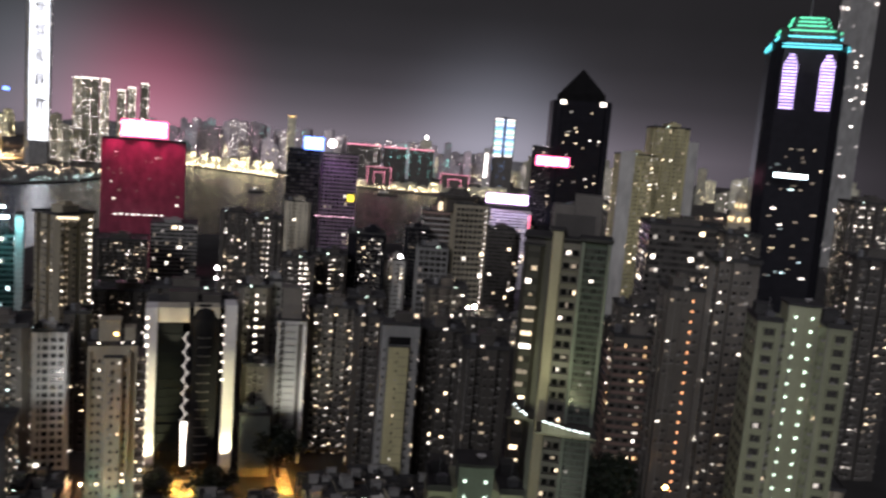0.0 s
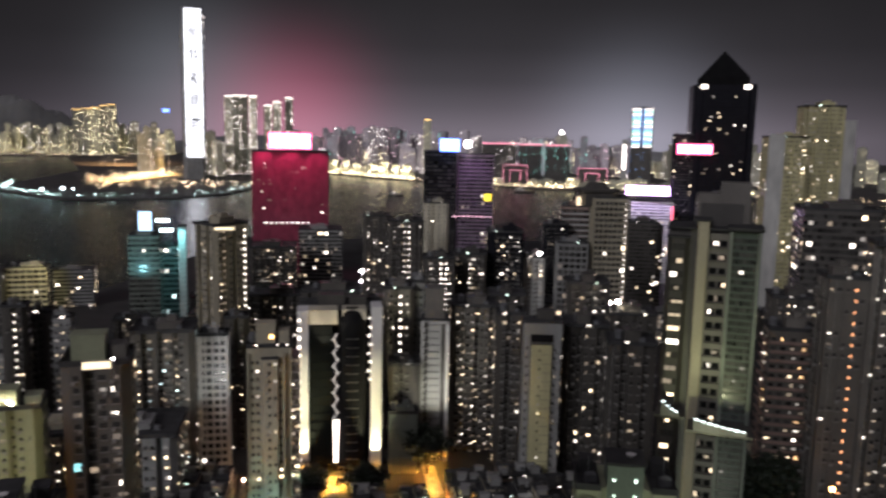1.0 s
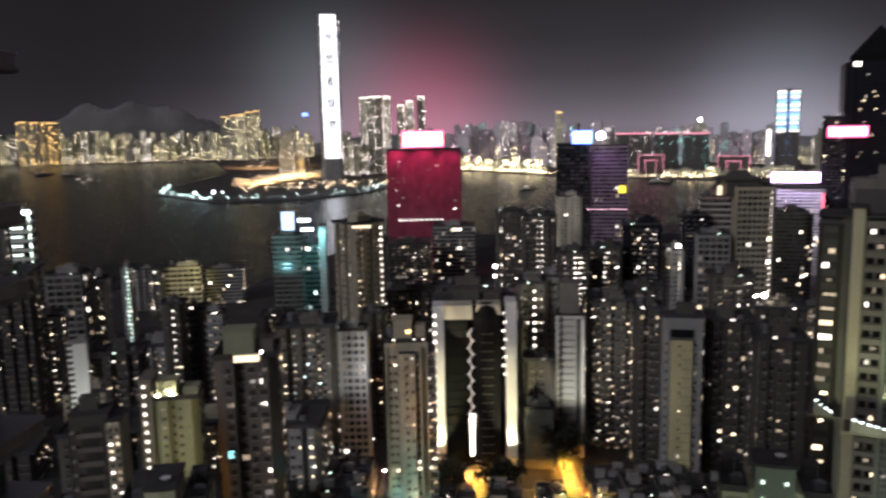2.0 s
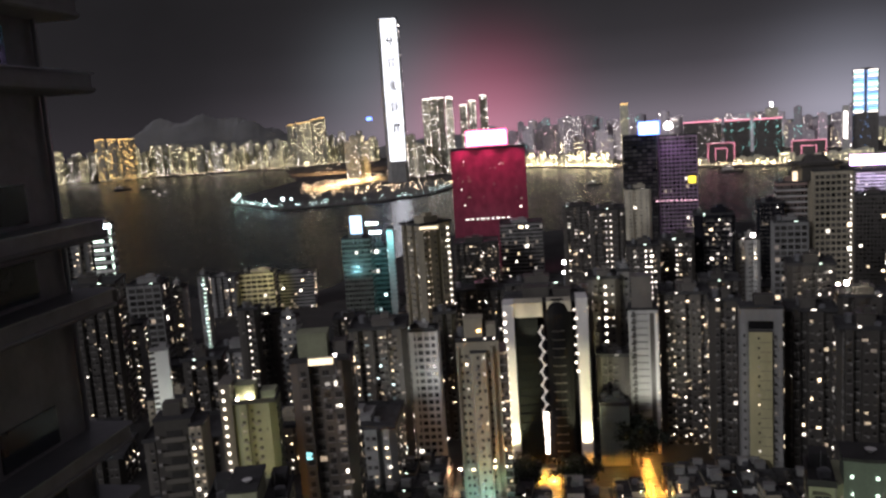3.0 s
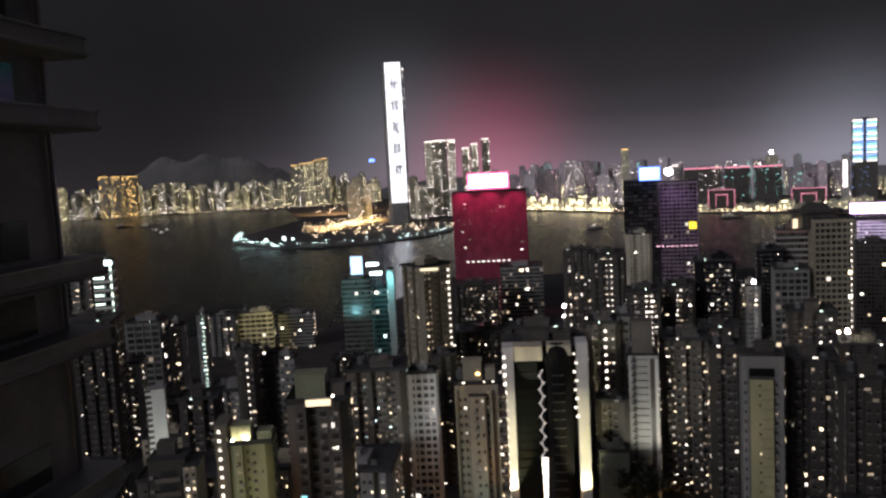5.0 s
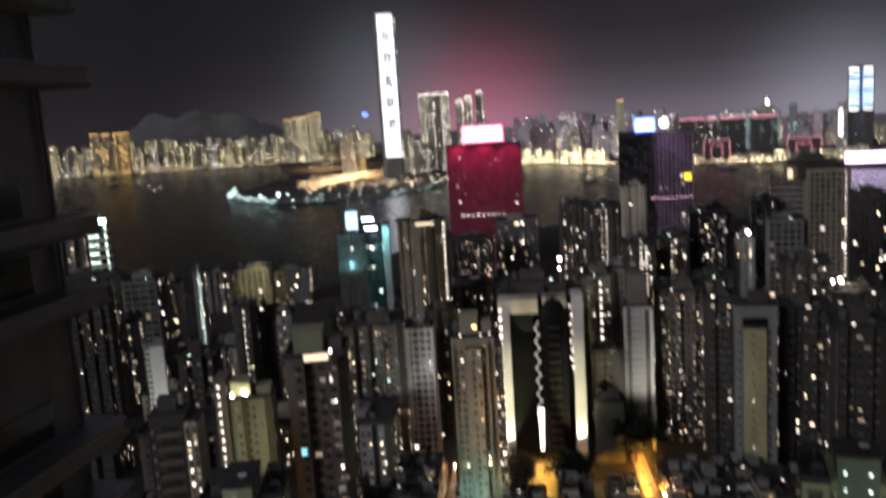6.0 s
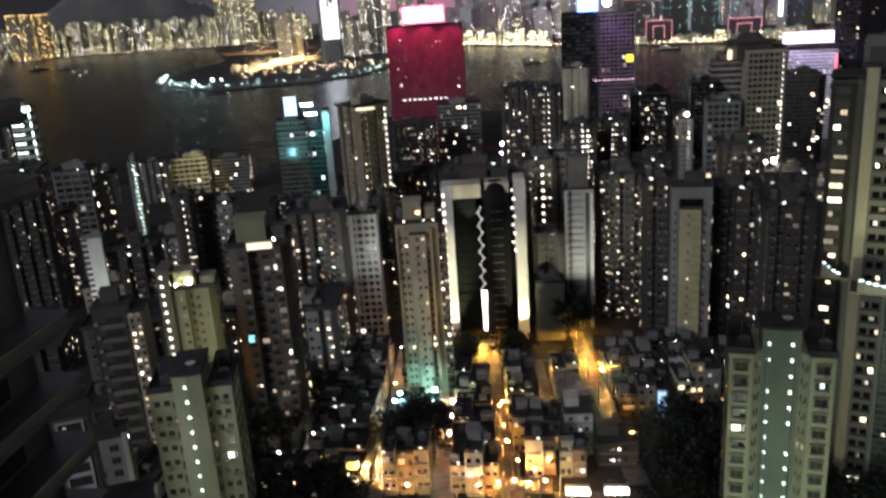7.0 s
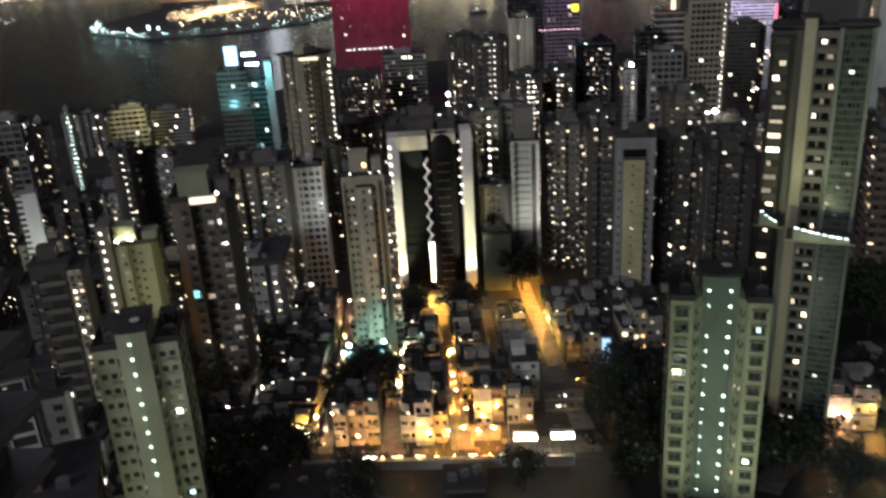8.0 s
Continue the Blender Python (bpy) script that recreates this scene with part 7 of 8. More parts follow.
# ---- lanes, houses and trees on the slope ----
def strip(name, label, pts, wide, mat, lift=0.12):
    """A road strip that follows the slope."""
    bm = bmesh.new()
    rows = []
    for (x0, y0), (x1, y1) in zip(pts, pts[1:]):
        n = max(2, int(math.hypot(x1 - x0, y1 - y0) / 6))
        dx, dy = x1 - x0, y1 - y0
        ln = math.hypot(dx, dy)
        nx, ny = -dy / ln * wide / 2, dx / ln * wide / 2
        for i in range(n + 1):
            cx, cy = x0 + dx * i / n, y0 + dy * i / n
            rows.append([bm.verts.new((cx + nx, cy + ny, ground_z(cy + ny) + lift)), bm.verts.new((cx - nx, cy - ny, ground_z(cy - ny) + lift))])
    for a, b in zip(rows, rows[1:]):
        bm.faces.new((a[0], a[1], b[1], b[0]))
    return lone(name, bm_mesh(name, bm), mat, label, "road", kind="structure")


LANES = {
    "road_lane_east": [(20, 145), (18.6, 180), (14.8, 271)],
    "road_lane_middle": [(-5, 137), (-7.2, 158), (-10.6, 200), (-14.9, 245), (-15.5, 256)],
    "road_lane_stairs": [(-19.3, 137), (-20.2, 150), (-22.2, 185), (-25, 212), (-28, 250)],
    "road_lane_west": [(-32.8, 137), (-35, 158), (-40, 209), (-46, 260)],
    "road_lane_short": [(3.2, 170), (2.8, 198), (0.8, 240)],
}
for name, pts in LANES.items():
    strip(name, "narrow stepped lane washed in orange street light", pts, 3.0 if name in ("road_lane_short", "road_lane_west") else 4.6, PAVING)
strip("road_cross", "cross street washed in orange street light", [(-52, 134.5), (-10, 133.5), (36, 135)], 6.0, ASPHALT, 0.10)
strip("road_plaza", "small orange-lit forecourt below the tower", [(-14.6, 222), (-15.6, 260)], 7, PAVING, 0.2)

TEN = [WALLS["beige"], WALLS["pale"], WALLS["grey"], WALLS["cream"], WALLS["pale"], WALLS["brown"]]
SHED = prism("roof_shed", [ring(2.6, 1.9, 0), ring(2.6, 1.9, 1.9), ring(2.9, 2.2, 2.0), ring(2.9, 2.2, 2.12)])
SHED.materials.append(WALLS["grey"])
TANK = prism("roof_tank", [circle(0.6, 0, 10), circle(0.6, 1.2, 10), circle(0.15, 1.4, 10)])
TANK.materials.append(WALLS["dark"])


def tenement(x, y, w, d, h, seed, label):
    """A walk-up house of two or three uneven bays with parapets, roof sheds, canopies and shuttered windows."""
    rnd = random.Random(seed)
    z0 = ground_z(y + d / 2) - 1
    t = thing("tenement_house", x, y, z0, rnd.uniform(-4, 5), label, "house", "walk-up houses")
    h += ground_z(y) - z0
    n_bay = 2 if w < 9 else 3
    edges = [-w / 2] + sorted((i + rnd.uniform(-0.18, 0.18)) * w / n_bay - w / 2 for i in range(1, n_bay)) + [w / 2]
    glass, clutter = [], []
    lights = 0
    for a, b in zip(edges, edges[1:]):
        wm = rnd.choice(TEN)
        bw, bx = b - a - 0.06, (a + b) / 2
        bd, by = d * rnd.uniform(0.72, 1.0), d * rnd.uniform(-0.06, 0.06)
        bh = h * rnd.uniform(0.72, 1.12)
        part("body", boxes_mesh("body", [(bx, by, bh / 2, bw, bd, bh)]), wm, t)
        roof = part("roof", boxes_mesh("roof", [(bx, by, bh + 0.08, bw, bd, 0.16), (bx, by - bd / 2 + 0.1, bh + 0.5, bw, 0.2, 0.8), (bx, by + bd / 2 - 0.1, bh + 0.5, bw, 0.2, 0.8), (bx - bw / 2 + 0.1, by, bh + 0.5, 0.2, bd - 0.4, 0.8), (bx + bw / 2 - 0.1, by, bh + 0.5, 0.2, bd - 0.4, 0.8)]), ROOF, t)
        for _ in range(rnd.randint(1, 3)):
            me, name = rnd.choice(((SHED, "roof_shed"), (COOLER, "roof_box"), (TANK, "roof_tank")))
            part(name, me, METAL, roof, at=(bx + rnd.uniform(-0.3, 0.3) * bw, by + rnd.uniform(-0.3, 0.3) * bd, bh + 0.16), turn=rnd.uniform(-15, 15))
        if rnd.random() < 0.65:
            part("roof_lamp", pane_mesh(rnd.choice((0.3, 0.5)), 0.3, rnd.choice(("stair", "white", "stair_green"))), None, roof, at=(bx + rnd.uniform(-0.3, 0.3) * bw, by - bd / 2 - 0.06, bh + rnd.uniform(0, 0.8)))
        n = max(2, int(bw / 1.7))
        for k in range(int((bh - 1) / 3)):
            z = bh - 1.7 - 3 * k
            if z < 1.4:
                break
            if rnd.random() < 0.45:
                part("ledge", boxes_mesh("ledge", [(bx, by - bd / 2 - 0.3, z - 1.1 + rnd.uniform(-0.1, 0.1), bw * rnd.uniform(0.6, 0.98), rnd.uniform(0.4, 0.8), 0.14)]), SILL, t)
            if rnd.random() < 0.35:
                cw = bw * rnd.uniform(0.45, 0.8)
                part("balcony", boxes_mesh("balcony", [(bx, by - bd / 2 - 0.45, z - 1.2, cw, 0.9, 0.15), (bx, by - bd / 2 - 0.86, z - 0.7, cw, 0.08, 0.9), (bx - cw / 2, by - bd / 2 - 0.45, z - 0.7, 0.08, 0.9, 0.9), (bx + cw / 2, by - bd / 2 - 0.45, z - 0.7, 0.08, 0.9, 0.9)]), rnd.choice(TEN), t)
            for i in range(n):
                u = bx + (i + 0.5) * bw / n - bw / 2 + rnd.uniform(-0.2, 0.2)
                ww, wh = rnd.choice((0.7, 0.9, 1.3)), rnd.choice((0.8, 1.0, 1.2))
                if rnd.random() < 0.16 and lights < 9:
                    lights += 1
                    part("window", pane_mesh(ww, wh, rnd.choice(("warm", "white", "amber", "dim"))), None, t, at=(u, by - bd / 2 - 0.05, z))
                elif rnd.random() < 0.8:
                    glass.append((u, by - bd / 2 - 0.02, z, ww, 0.1, wh))
                if rnd.random() < 0.4:
                    clutter.append((u + rnd.uniform(-0.5, 0.5), by - bd / 2 - 0.25, z - rnd.uniform(0.5, 1.0), 0.7, 0.5, 0.45))
            for sx in (-1, 1):
                for v in (-0.3, 0.05, 0.33):
                    glass.append((bx + sx * (bw / 2 + 0.02), by + v * bd, z, 0.1, 0.9, 1.0))
    part("glazing", boxes_mesh("glazing", glass), BLINDS, t, "unlit windows", kind="stuff")
    if clutter:
        part("window_cooler", boxes_mesh("window_cooler", clutter), SILL, t, "window air coolers", kind="stuff")
    return t


rnd = random.Random(21)
def lane_x(name, y):
    pts = LANES[name]
    return float(np.interp(y, [p[1] for p in pts], [p[0] for p in pts]))


for y in (145, 156, 168, 180, 191, 202.5, 214, 226, 238):
    west, steps, mid, east, short = (lane_x("road_lane_" + k, y) for k in ("west", "stairs", "middle", "east", "short"))
    spans = [(west - 30, west - 17, 0.8), (west - 16, west - 2.4, 0.9), (west + 2.2, steps - 2.2, 1.0), (steps + 2.2, mid - 2.2, 1.1)]
    if y > 172:
        spans += [(mid + 2.4, short - 3.6, 1.0), (short + 2.4, east - 5.5, 0.75)]
    else:
        spans += [(mid + 2.2, (mid + east) / 2 - 0.4, 1.0), ((mid + east) / 2 + 0.4, east - 2.4, 1.0)]
    if y > 188:
        spans.append((east + 2.4, east + 15, 1.0))
    for x0, x1, tall in spans:
        wooded = (154 < y < 178 or 184 < y < 208) and x0 == west + 2.2
        court = (y < 160 and x0 == mid + 2.2) or (y < 170 and x0 > mid + 4 and y < 172)
        if wooded or court or x1 - x0 < 3.5 or (y > 232 and x0 > -45 and x1 < 20) or (y > 208 and -28 < x0 < -13) or (y > 218 and -32 < x0 < -2):
            continue
        wide = min(x1 - x0, 14)
        tenement((x0 + x1) / 2, y, wide, 9.6, rnd.uniform(6.5, 11.0) * tall, rnd.randint(0, 9999), rnd.choice((
            "old walk-up house with a flat cluttered roof", "weathered tenement house with shuttered windows", "low tenement house lit orange from the lane")))


for hx, hy, hw, hh in ((29, 198, 10, 10), (41, 196, 11, 12), (53, 200, 11, 11), (34, 212, 12, 13), (48, 214, 12, 12), (40, 228, 13, 13), (0.5, 153.5, 6.4, 8.5), (7.2, 152.5, 5.6, 7.0)):
    tenement(hx, hy, hw, 10 if hy > 190 else 7, hh, int(hx * hy), "old walk-up house behind the dark trees" if hy > 190 else "low old house lit orange beside the forecourt")


def tree_mesh(seed, size):
    """A branching trunk and a ragged crown of leaf clumps."""
    rnd = random.Random(seed)
    bm = bmesh.new()
    for k in range(6):
        a, lean = rnd.uniform(0, 6.28), (0 if k == 0 else rnd.uniform(0.25, 0.6))
        z0, z1 = (0, size * 0.6) if k == 0 else (size * rnd.uniform(0.2, 0.4), size * rnd.uniform(0.6, 0.85))
        r0 = size * (0.045 if k == 0 else 0.02)
        ends = []
        for z, r in ((z0, r0), (z1, r0 * 0.35)):
            s = (z - z0) * lean
            ends.append([bm.verts.new((math.cos(a) * s + r * math.cos(q), math.sin(a) * s + r * math.sin(q), z)) for q in (0, 1.05, 2.1, 3.14, 4.2, 5.24)])
        for i in range(6):
            bm.faces.new((ends[0][i], ends[0][(i + 1) % 6], ends[1][(i + 1) % 6], ends[1][i]))
    trunk = bm_mesh("trunk", bm)
    bm = bmesh.new()
    centres = [(rnd.gauss(0, 0.2) * size, rnd.gauss(0, 0.2) * size, size * rnd.uniform(0.45, 0.95)) for _ in range(22)]
    for _ in range(1500):
        c = rnd.choice(centres)
        p = Vector(c) + Vector((rnd.gauss(0, 0.075), rnd.gauss(0, 0.075), rnd.gauss(0, 0.06))) * size
        q = Euler((rnd.uniform(-1.2, 1.2), rnd.uniform(-1.2, 1.2), rnd.uniform(0, 6.3))).to_matrix()
        s = size * rnd.uniform(0.018, 0.04)
        bm.faces.new([bm.verts.new(p + q @ Vector(v)) for v in ((-s, -s * 0.6, 0), (s, -s * 0.6, 0), (s * 0.8, s * 0.7, s * 0.3), (-s * 0.8, s * 0.7, s * 0.3))])
    return trunk, bm_mesh("crown", bm)


KINDS = [tree_mesh(k, 1.0) for k in range(4)]
for trunk, crown in KINDS:
    trunk.materials.append(BARK)
    crown.materials.append(LEAF)


def tree(x, y, size, label="dark leafy broad-crowned tree on the slope"):
    t = thing("tree", x, y, ground_z(y) - 0.3, rnd.uniform(0, 360), label, "tree", "hillside trees")
    trunk, crown = KINDS[rnd.randrange(4)]
    for name, me in (("trunk", trunk), ("crown", crown)):
        p = part(name, me, None, t)
        p.scale = (size, size, size)


for x, y, size in ((-28, 158, 11), (-25, 165, 12), (-30, 168, 11), (-26, 173, 10), (-31, 161, 10), (-40, 131, 9), (-46, 134, 9), (-51, 130, 10), (-36, 129, 9), (-44, 126, 8), (-25.5, 245, 9), (-27.5, 243, 8), (-21.5, 226, 11), (-20.5, 232, 10), (-22.5, 238, 9), (-7.5, 228, 11), (-5.5, 234, 10), (-8, 240, 9), (-4.5, 246, 9),
                   (27, 150, 11), (33, 158, 11), (29, 166, 10), (37, 168, 10), (26, 141, 11), (34, 142, 13), (40, 150, 13), (42, 162, 11), (29, 133, 12), (27, 158, 9), (38, 133, 13), (32, 150, 12), (46, 156, 12), (46, 170, 10), (36, 177, 8),
                   (14, 262, 17), (11, 266, 14), (-62, 150, 15), (-70, 160, 15), (-56, 168, 13), (-60, 190, 14), (-75, 175, 15), (101, 217, 17), (108, 210, 18), (96, 208, 16), (112, 222, 16), (92, 216, 15), (104, 201, 16),
                   (-24, 121, 8), (-22, 113, 9), (6, 120, 8), (-42, 121, 10), (24, 121, 11), (52, 121, 10), (49, 130, 11), (57, 124, 11), (60, 117, 9), (76, 128, 9), (-50, 122, 11)):
    tree(x, y, size)


def street_lamp(x, y, tall, key, side, hood=True):
    z = ground_z(y)
    t = thing("street_lamp", x, y, z, 0, "street lamp with a glowing orange head" if "sodium" in key else "street lamp with a bright white head", "street lamp", "street lamps")
    part("pole", prism("pole", [circle(0.12, 0, 8), circle(0.07, tall, 8)]), METAL, t)
    part("arm", boxes_mesh("arm", [(side * 0.6, 0, tall, 1.3, 0.08, 0.08)]), METAL, t)
    head = part("lamp_head", boxes_mesh("lamp_head", [(side * 1.2, 0, tall - 0.1, 0.42, 0.2, 0.05)]), SHINE[key], t)
    if hood:
        part("lamp_hood", boxes_mesh("lamp_hood", [(side * 1.2, 0, tall - 0.03, 0.66, 0.44, 0.06), (side * 1.2, -0.21, tall - 0.11, 0.66, 0.03, 0.1), (side * 1.2, 0.21, tall - 0.11, 0.66, 0.03, 0.1), (side * 1.2 - 0.32, 0, tall - 0.11, 0.03, 0.44, 0.1), (side * 1.2 + 0.32, 0, tall - 0.11, 0.03, 0.44, 0.1)]), METAL, head)


for name, ys, keys in (("road_lane_east", range(158, 226, 12), ("sodium",)), ("road_lane_middle", range(146, 256, 17), ("sodium",)), ("road_lane_stairs", range(147, 245, 13), ("lane_white", "sodium", "lane_white")),
                       ("road_lane_west", range(150, 255, 21), ("lane_white",)), ("road_lane_short", range(182, 217, 17), ("sodium",))):
    for i, y in enumerate(ys):
        side = 1 if i % 2 else -1
        street_lamp(lane_x(name, y) - side * 1.9, y, 7.0, keys[i % len(keys)], side, hood=(i * 7 + len(name)) % 6 != 0)
for x, y, w, h, seed in ((70, 146, 14, 10, 31), (82, 156, 12, 12, 32), (66, 163, 12, 11, 33), (-72, 128, 13, 12, 34), (-86, 138, 13, 14, 35)):
    tenement(x, y, w, 12, h, seed, "old walk-up house beside a lit side road")
for x, y in ((62, 140), (76, 139), (64, 128), (88, 148)):
    street_lamp(x, y, 7, "sodium", 1)
for i, x in enumerate(range(-46, 24, 10)):
    street_lamp(x, 131.8 + (i % 2) * 4, 7.5, "sodium" if -7 < x < 6 else "lane_white", 1 if i % 2 else -1)
# lamps along the side road and the wooded bank
for lx, ly, tall, key, hood in ((65.5, 135.5, 7, "lane_white", False), (67.5, 136, 6, "lane_white", False), (64, 139.5, 4.5, "lane_white", False), (70, 142, 6, "sodium", True), (26.5, 172, 7, "sodium", True),
                                (-57, 150, 6, "street_white", False), (-58, 181, 7, "street_white", False), (-85, 147, 6, "sodium", False), (-88, 139, 6, "lane_white", False), (-90, 131, 6, "lane_white", False), (-21.5, 172, 6, "lane_white", False), (-21, 160, 6, "lane_white", False), (-22, 183, 6, "lane_white", False)):
    street_lamp(lx, ly, tall, key, 1, hood)
strip("road_bank", "curving side road on the wooded bank", [(47, 117), (51, 123), (58, 130), (72, 140)], 5, PAVING, 0.15)
for tx, ty in ((80, 150), (84, 145), (76, 152)):
    tree(tx, ty, 12)
street_lamp(-17, 246, 4, "sodium", 1)
street_lamp(-12, 254, 4.5, "sodium", 1)
street_lamp(-20, 253, 4.5, "sodium", 1)
for y in range(229, 270, 8):
    street_lamp(lane_x("road_lane_east", y) - 1.9, y, 3.8, "sodium", 1)
street_lamp(-19, 236, 5, "sodium", 1)
for lx, ly, tall, key in ((-35.8, 141, 7.0, "sodium"), (-39.6, 200, 5.6, "sodium"), (-35.2, 160, 5.0, "low_sodium"), (-33.9, 147, 5.0, "low_sodium"), (-36.6, 176, 5.0, "low_sodium"), (-34.6, 152, 4.0, "lane_white")):
    street_lamp(lx, ly, tall, key, 1, hood=False)
for lx, ly, key in ((-52, 160, "street_white"), (-58, 176, "street_white"), (-50, 196, "street_white"), (-66, 205, "street_white"), (-44, 168, "street_white"), (19, 214, "sodium"), (-9, 180, "sodium"), (-12, 206, "sodium")):
    street_lamp(lx, ly, 6.5, key, 1, hood=key == "sodium")
for lx, ly in ((-27, 137), (-13, 137), (-9, 138), (-6, 139), (-3, 138), (0, 139), (-2, 145), (-5.5, 149), (1, 150), (-8, 160), (-21.5, 166), (-9, 170), (-10.5, 185)):
    street_lamp(lx, ly, 4.2, "low_sodium", 1, hood=False)
strip("road_court", "pale concrete court beneath the lit canopies", [(3, 137.5), (22, 138.5)], 8, PAVING, 0.14)
street_lamp(-1, 147, 7, "sodium", 1)
strip("road_forecourt", "orange-lit forecourt beside the middle lane", [(-1.5, 141), (-1.2, 149)], 8, PAVING, 0.16)

# row of small lamps on the retaining wall
wall = lone("retaining_wall", boxes_mesh("retaining_wall", [(-10, 129.4, 56.3, 52, 0.8, 4.6), (-10, 129.4, 58.75, 52.4, 1.1, 0.3)]), WALLS["pale"], "pale retaining wall along the cross street", "wall", kind="structure")
for k in range(8):
    t = thing("wall_lamp", -23.5 + 3.4 * k, 129.3, 58.9, 0, "small orange globe lamp on the retaining wall", "lamp", "wall lamps")
    part("bracket", boxes_mesh("bracket", [(0, 0, 0.25, 0.12, 0.12, 0.5)]), METAL, t)
    part("globe", prism("globe", [circle(0.06, 0.5, 10), circle(0.15, 0.58, 10), circle(0.15, 0.7, 10), circle(0.06, 0.78, 10)]), SHINE["globe"], t)

# shop fronts behind the retaining wall
for k, (sx, wide, key) in enumerate(((-23, 3.2, "canopy"), (-17.5, 2.6, "gold"), (-13, 2.2, "gold"), (-3, 2.0, "gold"), (3, 2.4, "gold"))):
    t = thing("shop_stall", sx, 131.4, ground_z(131.4), 0, "small lit shop stall with a sloping awning", "stall", "shop stalls")
    part("counter", boxes_mesh("counter", [(0, 0, 0.5, wide, 1.0, 1.0)]), WALLS["brown"], t)
    part("awning", prism("awning", [ring(wide + 0.6, 1.8, 2.6), ring(wide + 0.6, 1.6, 2.75, 0, 0, 0.1)]), WALLS["brick"], t)
    part("sign_panel", boxes_mesh("sign_panel", [(0, -0.7, 2.2, wide * 0.8, 0.08, 0.5)]), SHINE[key], t)
    for px in (-wide / 2, wide / 2):
        part("post", boxes_mesh("post", [(px, 0.4, 1.3, 0.1, 0.1, 2.6)]), METAL, t)

# bright canopies over a court beside the lane
for x, y in ((7.2, 135.1), (14.4, 135.3)):
    t = thing("lit_canopy", x, y, ground_z(y), 0, "white-lit flat canopy on slim posts", "canopy")
    part("canopy", boxes_mesh("canopy", [(0, 0, 4.2, 4.6, 2.2, 0.2)]), WALLS["white"], t)
    part("light_panel", boxes_mesh("light_panel", [(0, -1.16, 4.0, 4.4, 0.1, 0.8), (0, -0.5, 4.33, 4.2, 0.8, 0.05)]), SHINE["canopy"], t)
    for sx in (-2.1, 2.1):
        for sy in (-0.9, 0.9):
            part("post", boxes_mesh("post", [(sx, sy, 2.05, 0.15, 0.15, 4.1)]), METAL, t)
x, y = 29.7, 177.5
sign("tall pale-blue screen on a side street", x, y, ground_z(y) + 3, -8, 2.0, 6.5, "street_screen", name="screen")
for x, y in ((-34.2, 182.5), (-25.6, 185), (-25.4, 176), (-34.5, 176.5), (-30, 185)):
    t = thing("teal_lamp", x, y, ground_z(y), 0, "teal-white floodlight on a short mast", "floodlight")
    part("pole", boxes_mesh("pole", [(0, 0, 4.2, 0.16, 0.16, 8.4)]), METAL, t)
    part("lamp_head", boxes_mesh("lamp_head", [(0, 0, 8.5, 0.9, 0.5, 0.4)]), SHINE["teal"], t)

# unseen spots added to brighten the pale green and olive towers and other facades
for (ex, ey, ez), (tx, ty, tz), watts, tint in (((-147, 245, 50), (-155, 259, 68), 6000, (0.88, 1.0, 0.84)), ((-53, 231, 60), (-57, 259, 78), 7000, (0.95, 1.0, 0.90)), ((51.5, 121, 104), (55.2, 130.5, 121), 1900, (0.9, 1.0, 0.60)), ((-46, 84, 66), (-56, 113, 80), 3600, (0.92, 1.0, 0.70)), ((32, 82, 66), (37, 114, 80), 16000, (0.88, 1.0, 0.72)), ((94, 98, 66), (104, 130, 92), 1500, (0.92, 1.0, 0.66)), ((46, 104, 96), (56, 131, 121), 8500, (0.92, 1.0, 0.52)), ((-255, 610, 40), (-280, 650, 22), 22000, (1.0, 0.92, 0.40)), ((-82, 174, 62), (-93, 198, 74), 6500, (1.0, 0.90, 0.45))):
    spot("added_facade_spot", (ex, ey, ez), (tx, ty, tz), watts, tint, 75)

# low roofs below the cross street
def low_roof(x, y, w, d, h, turn, wall, label):
    z0 = ground_z(y) - 2
    t = thing("low_building", x, y, z0, turn, label, "building")
    h += 2
    part("body", prism("body", [ring(w, d, 0), ring(w, d, h)]), WALLS[wall], t)
    part("roof", prism("roof", [ring(w + 0.6, d + 0.6, h + 0.01), ring(w + 0.6, d + 0.6, h + 0.25)]), ROOF, t)
    for face in "frl":
        for u in (-0.28, 0, 0.28):
            part("window", boxes_mesh("window", [face_box(face, u * (w if face == "f" else d), w, d, 0.05, h - 1.5, 1.2, 0.1, 1.0)]), GLASS, t)
    for k in range(3):
        part("roof_box", COOLER, METAL, t, at=((k - 1) * w * 0.3, d * 0.15 * (k - 1), h + 0.26), turn=20 * k)


low_roof(-4.5, 123, 7.5, 7, 1.6, 2, "dark", "low dark building with a flat black roof")
low_roof(-33, 119, 16, 10, 3, 5, "grey", "low grey building half hidden by trees")
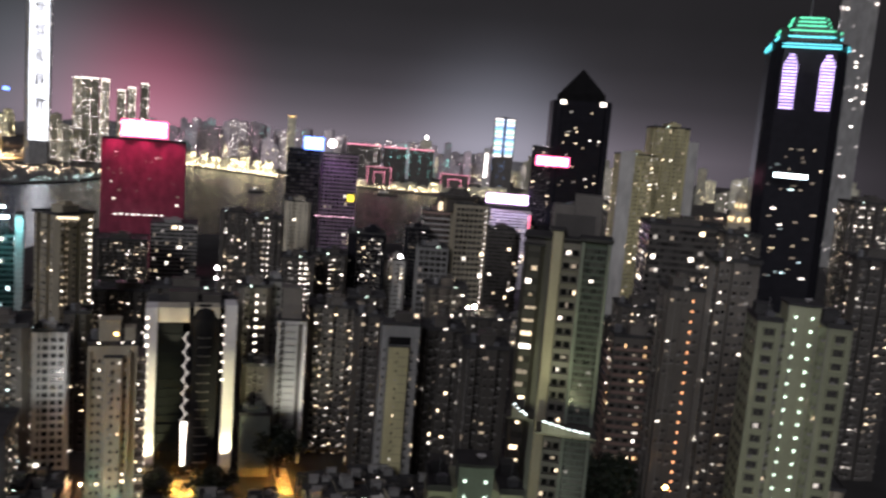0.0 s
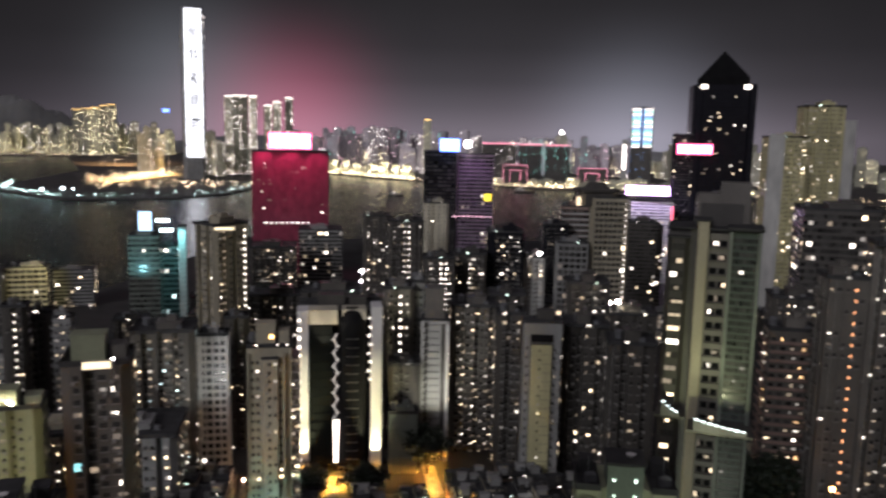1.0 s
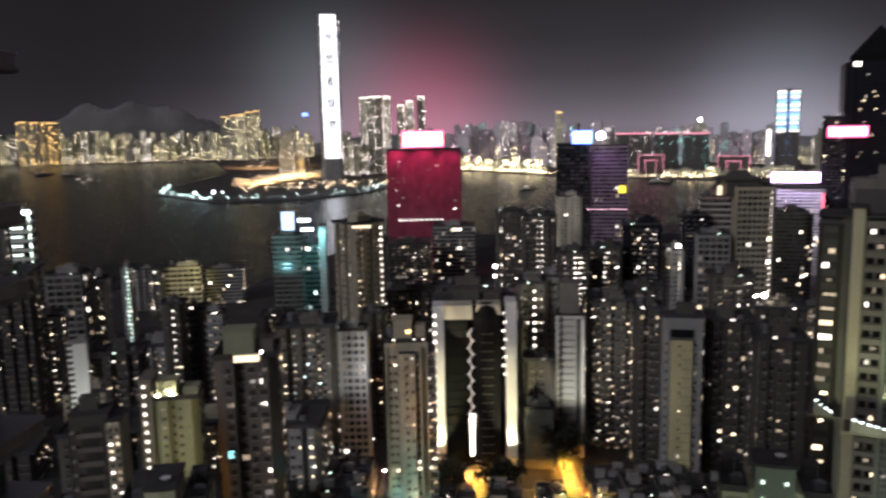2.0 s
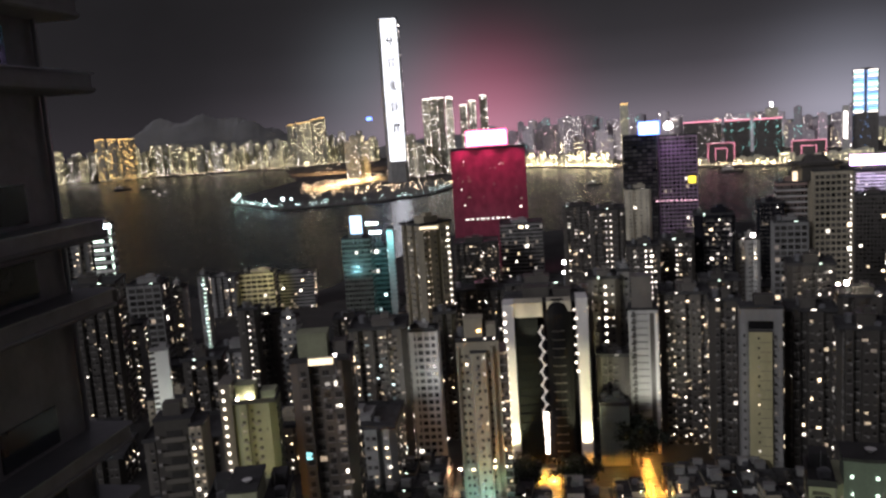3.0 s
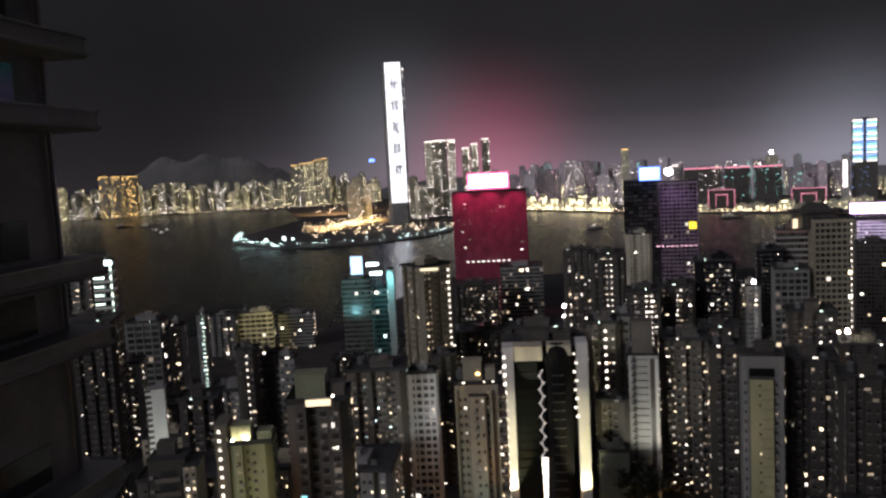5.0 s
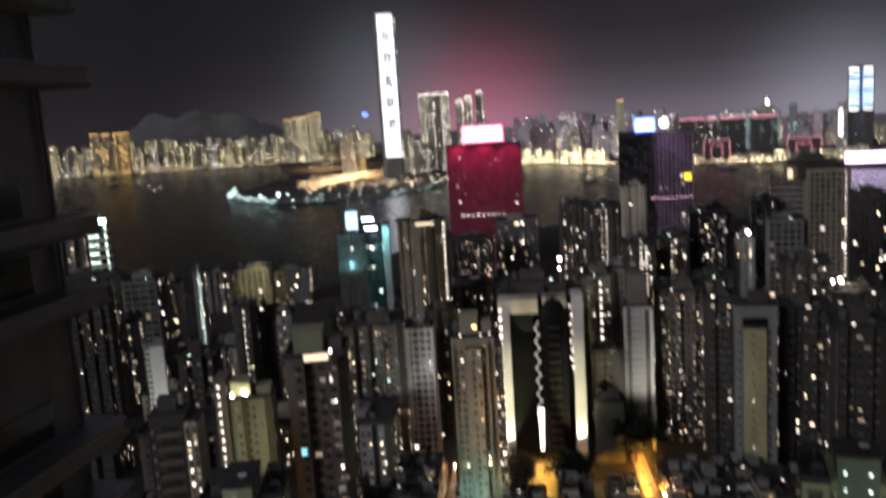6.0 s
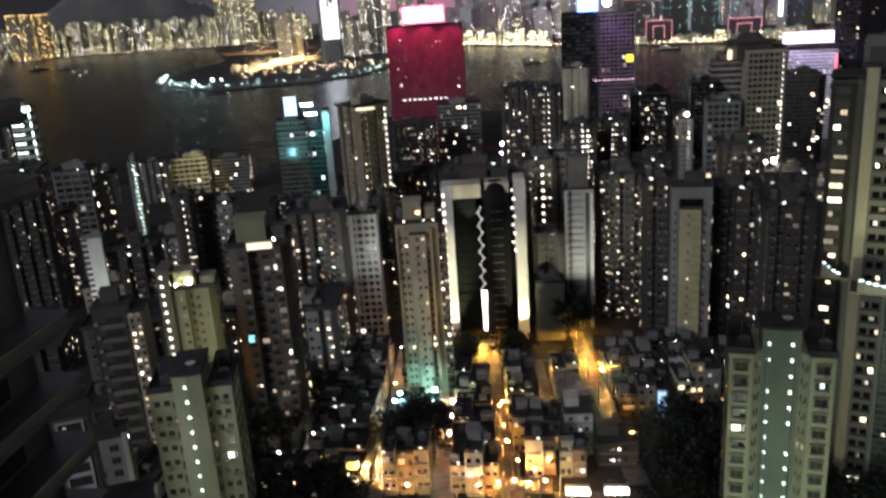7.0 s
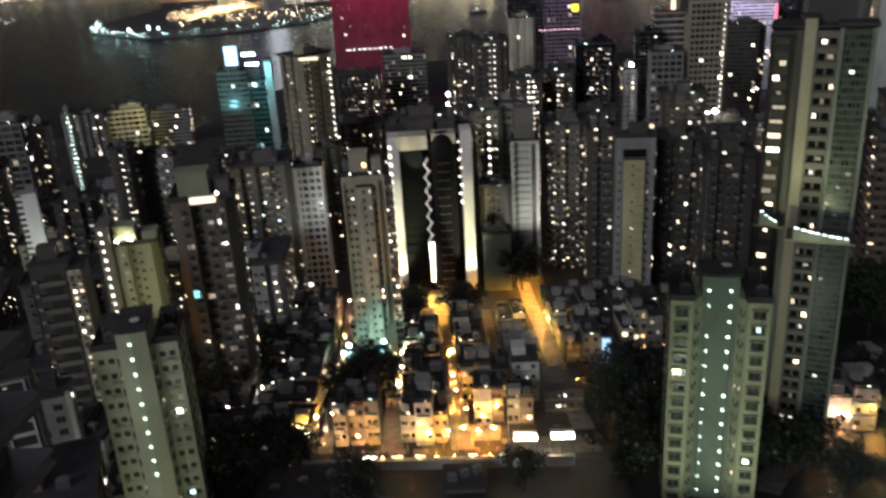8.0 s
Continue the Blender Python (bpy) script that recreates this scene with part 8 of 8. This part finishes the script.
# pale six-storey house with a lit stair, and a dark one beside it
for hx, hy, hw, hh, wall, lab in ((8.9, 165, 6.2, 12, "pale", "pale six-storey house with lit stair windows"), (16.6, 158, 8.6, 7.5, "dark", "dark house with bright windows by the lane")):
    t = thing("tenement_house", hx, hy, ground_z(hy) - 3, 2, lab, "house", "walk-up houses")
    part("body", boxes_mesh("body", [(0, 0, hh / 2 + 1, hw, 8, hh + 2), (-hw * 0.2, 1, hh + 3, hw * 0.5, 4, 2.2)]), WALLS[wall], t)
    part("roof", boxes_mesh("roof", [(0, 0, hh + 2.1, hw + 0.3, 8.3, 0.2)]), ROOF, t)
    for k in range(4 if wall == "pale" else 2):
        part("stair_window", pane_mesh(0.5, 0.6, "white"), None, t, at=(0.3, -4.05, hh + 0.6 - 2.6 * k))
        if wall == "dark":
            part("stair_window", pane_mesh(1.2, 0.5, "white"), None, t, at=(-1.2, -4.05, hh + 0.6 - 2.6 * k))
        for u in (-1.7, 1.7):
            part("window", dark_pane(0.9, 0.9), None, t, at=(u, -4.05, hh + 0.8 - 2.6 * k))
        part("ledge", boxes_mesh("ledge", [(0, -4.15, hh - 0.3 - 2.6 * k, hw * 0.96, 0.3, 0.12)]), SILL, t)

low_roof(52, 131, 12, 9, 6, -10, "dark", "low dark block beside the green tower")
low_roof(-60, 118, 13, 10, 7, 14, "grey", "low grey block on the hillside")

# ---- the neighbouring tower close by, with its ledges ----
NX, NY = -21.3, 30.3
t = thing("neighbour_tower", NX, NY, 63, 0, "dark close neighbouring tower with tiled projecting ledges", "high-rise")
TILE = material("small_wall_tile", (0.25, 0.24, 0.225), rough=0.35, stain=0.3, size=1.5, bump=0.4)
part("body", prism("body", [ring(22, 28, 0, 0.4, -11, -14), ring(22, 28, 122, 0.4, -11, -14)]), TILE, t)
part("corner_fin", prism("corner_fin", [ring(0.35, 0.5, 0, 0.05, -0.7, 0.26), ring(0.35, 0.5, 122, 0.05, -0.7, 0.26)]), TILE, t)
for k in range(-9, 3):
    if k in (-1, -4):
        continue
    z = 152.42 + 2.95 * k - 63
    cx = -9.72 if k == 0 else -10.0
    led = part("ledge", prism("ledge", [ring(23.1, 28.3, z - 0.06, 0.2, cx, -13.85), ring(23.3, 28.5, z + 0.02, 0.2, cx, -13.85), ring(23.3, 28.5, z + 0.14, 0.2, cx, -13.85)]), WALLS["grey"], t, "pale concrete slab edge")
    part("parapet", prism("parapet", [ring(23.1, 28.3, z + 0.15, 0.2, cx, -13.85), ring(23.1, 28.3, z + 0.68, 0.2, cx, -13.85)]), TILE, led)
    part("rail", prism("rail", [ring(23.3, 28.5, z + 0.69, 0.2, cx, -13.85), ring(23.3, 28.5, z + 0.76, 0.2, cx, -13.85)]), METAL, led)
    part("window", boxes_mesh("window", [(0.03, -4, z + 1.7, 0.1, 3.2, 1.5)]), GLASS, t, "dark window pane")
part("drain_pipe", prism("drain_pipe", [circle(0.09, 2, 8, 0.16, -0.7), circle(0.09, 118, 8, 0.16, -0.7)]), METAL, t)
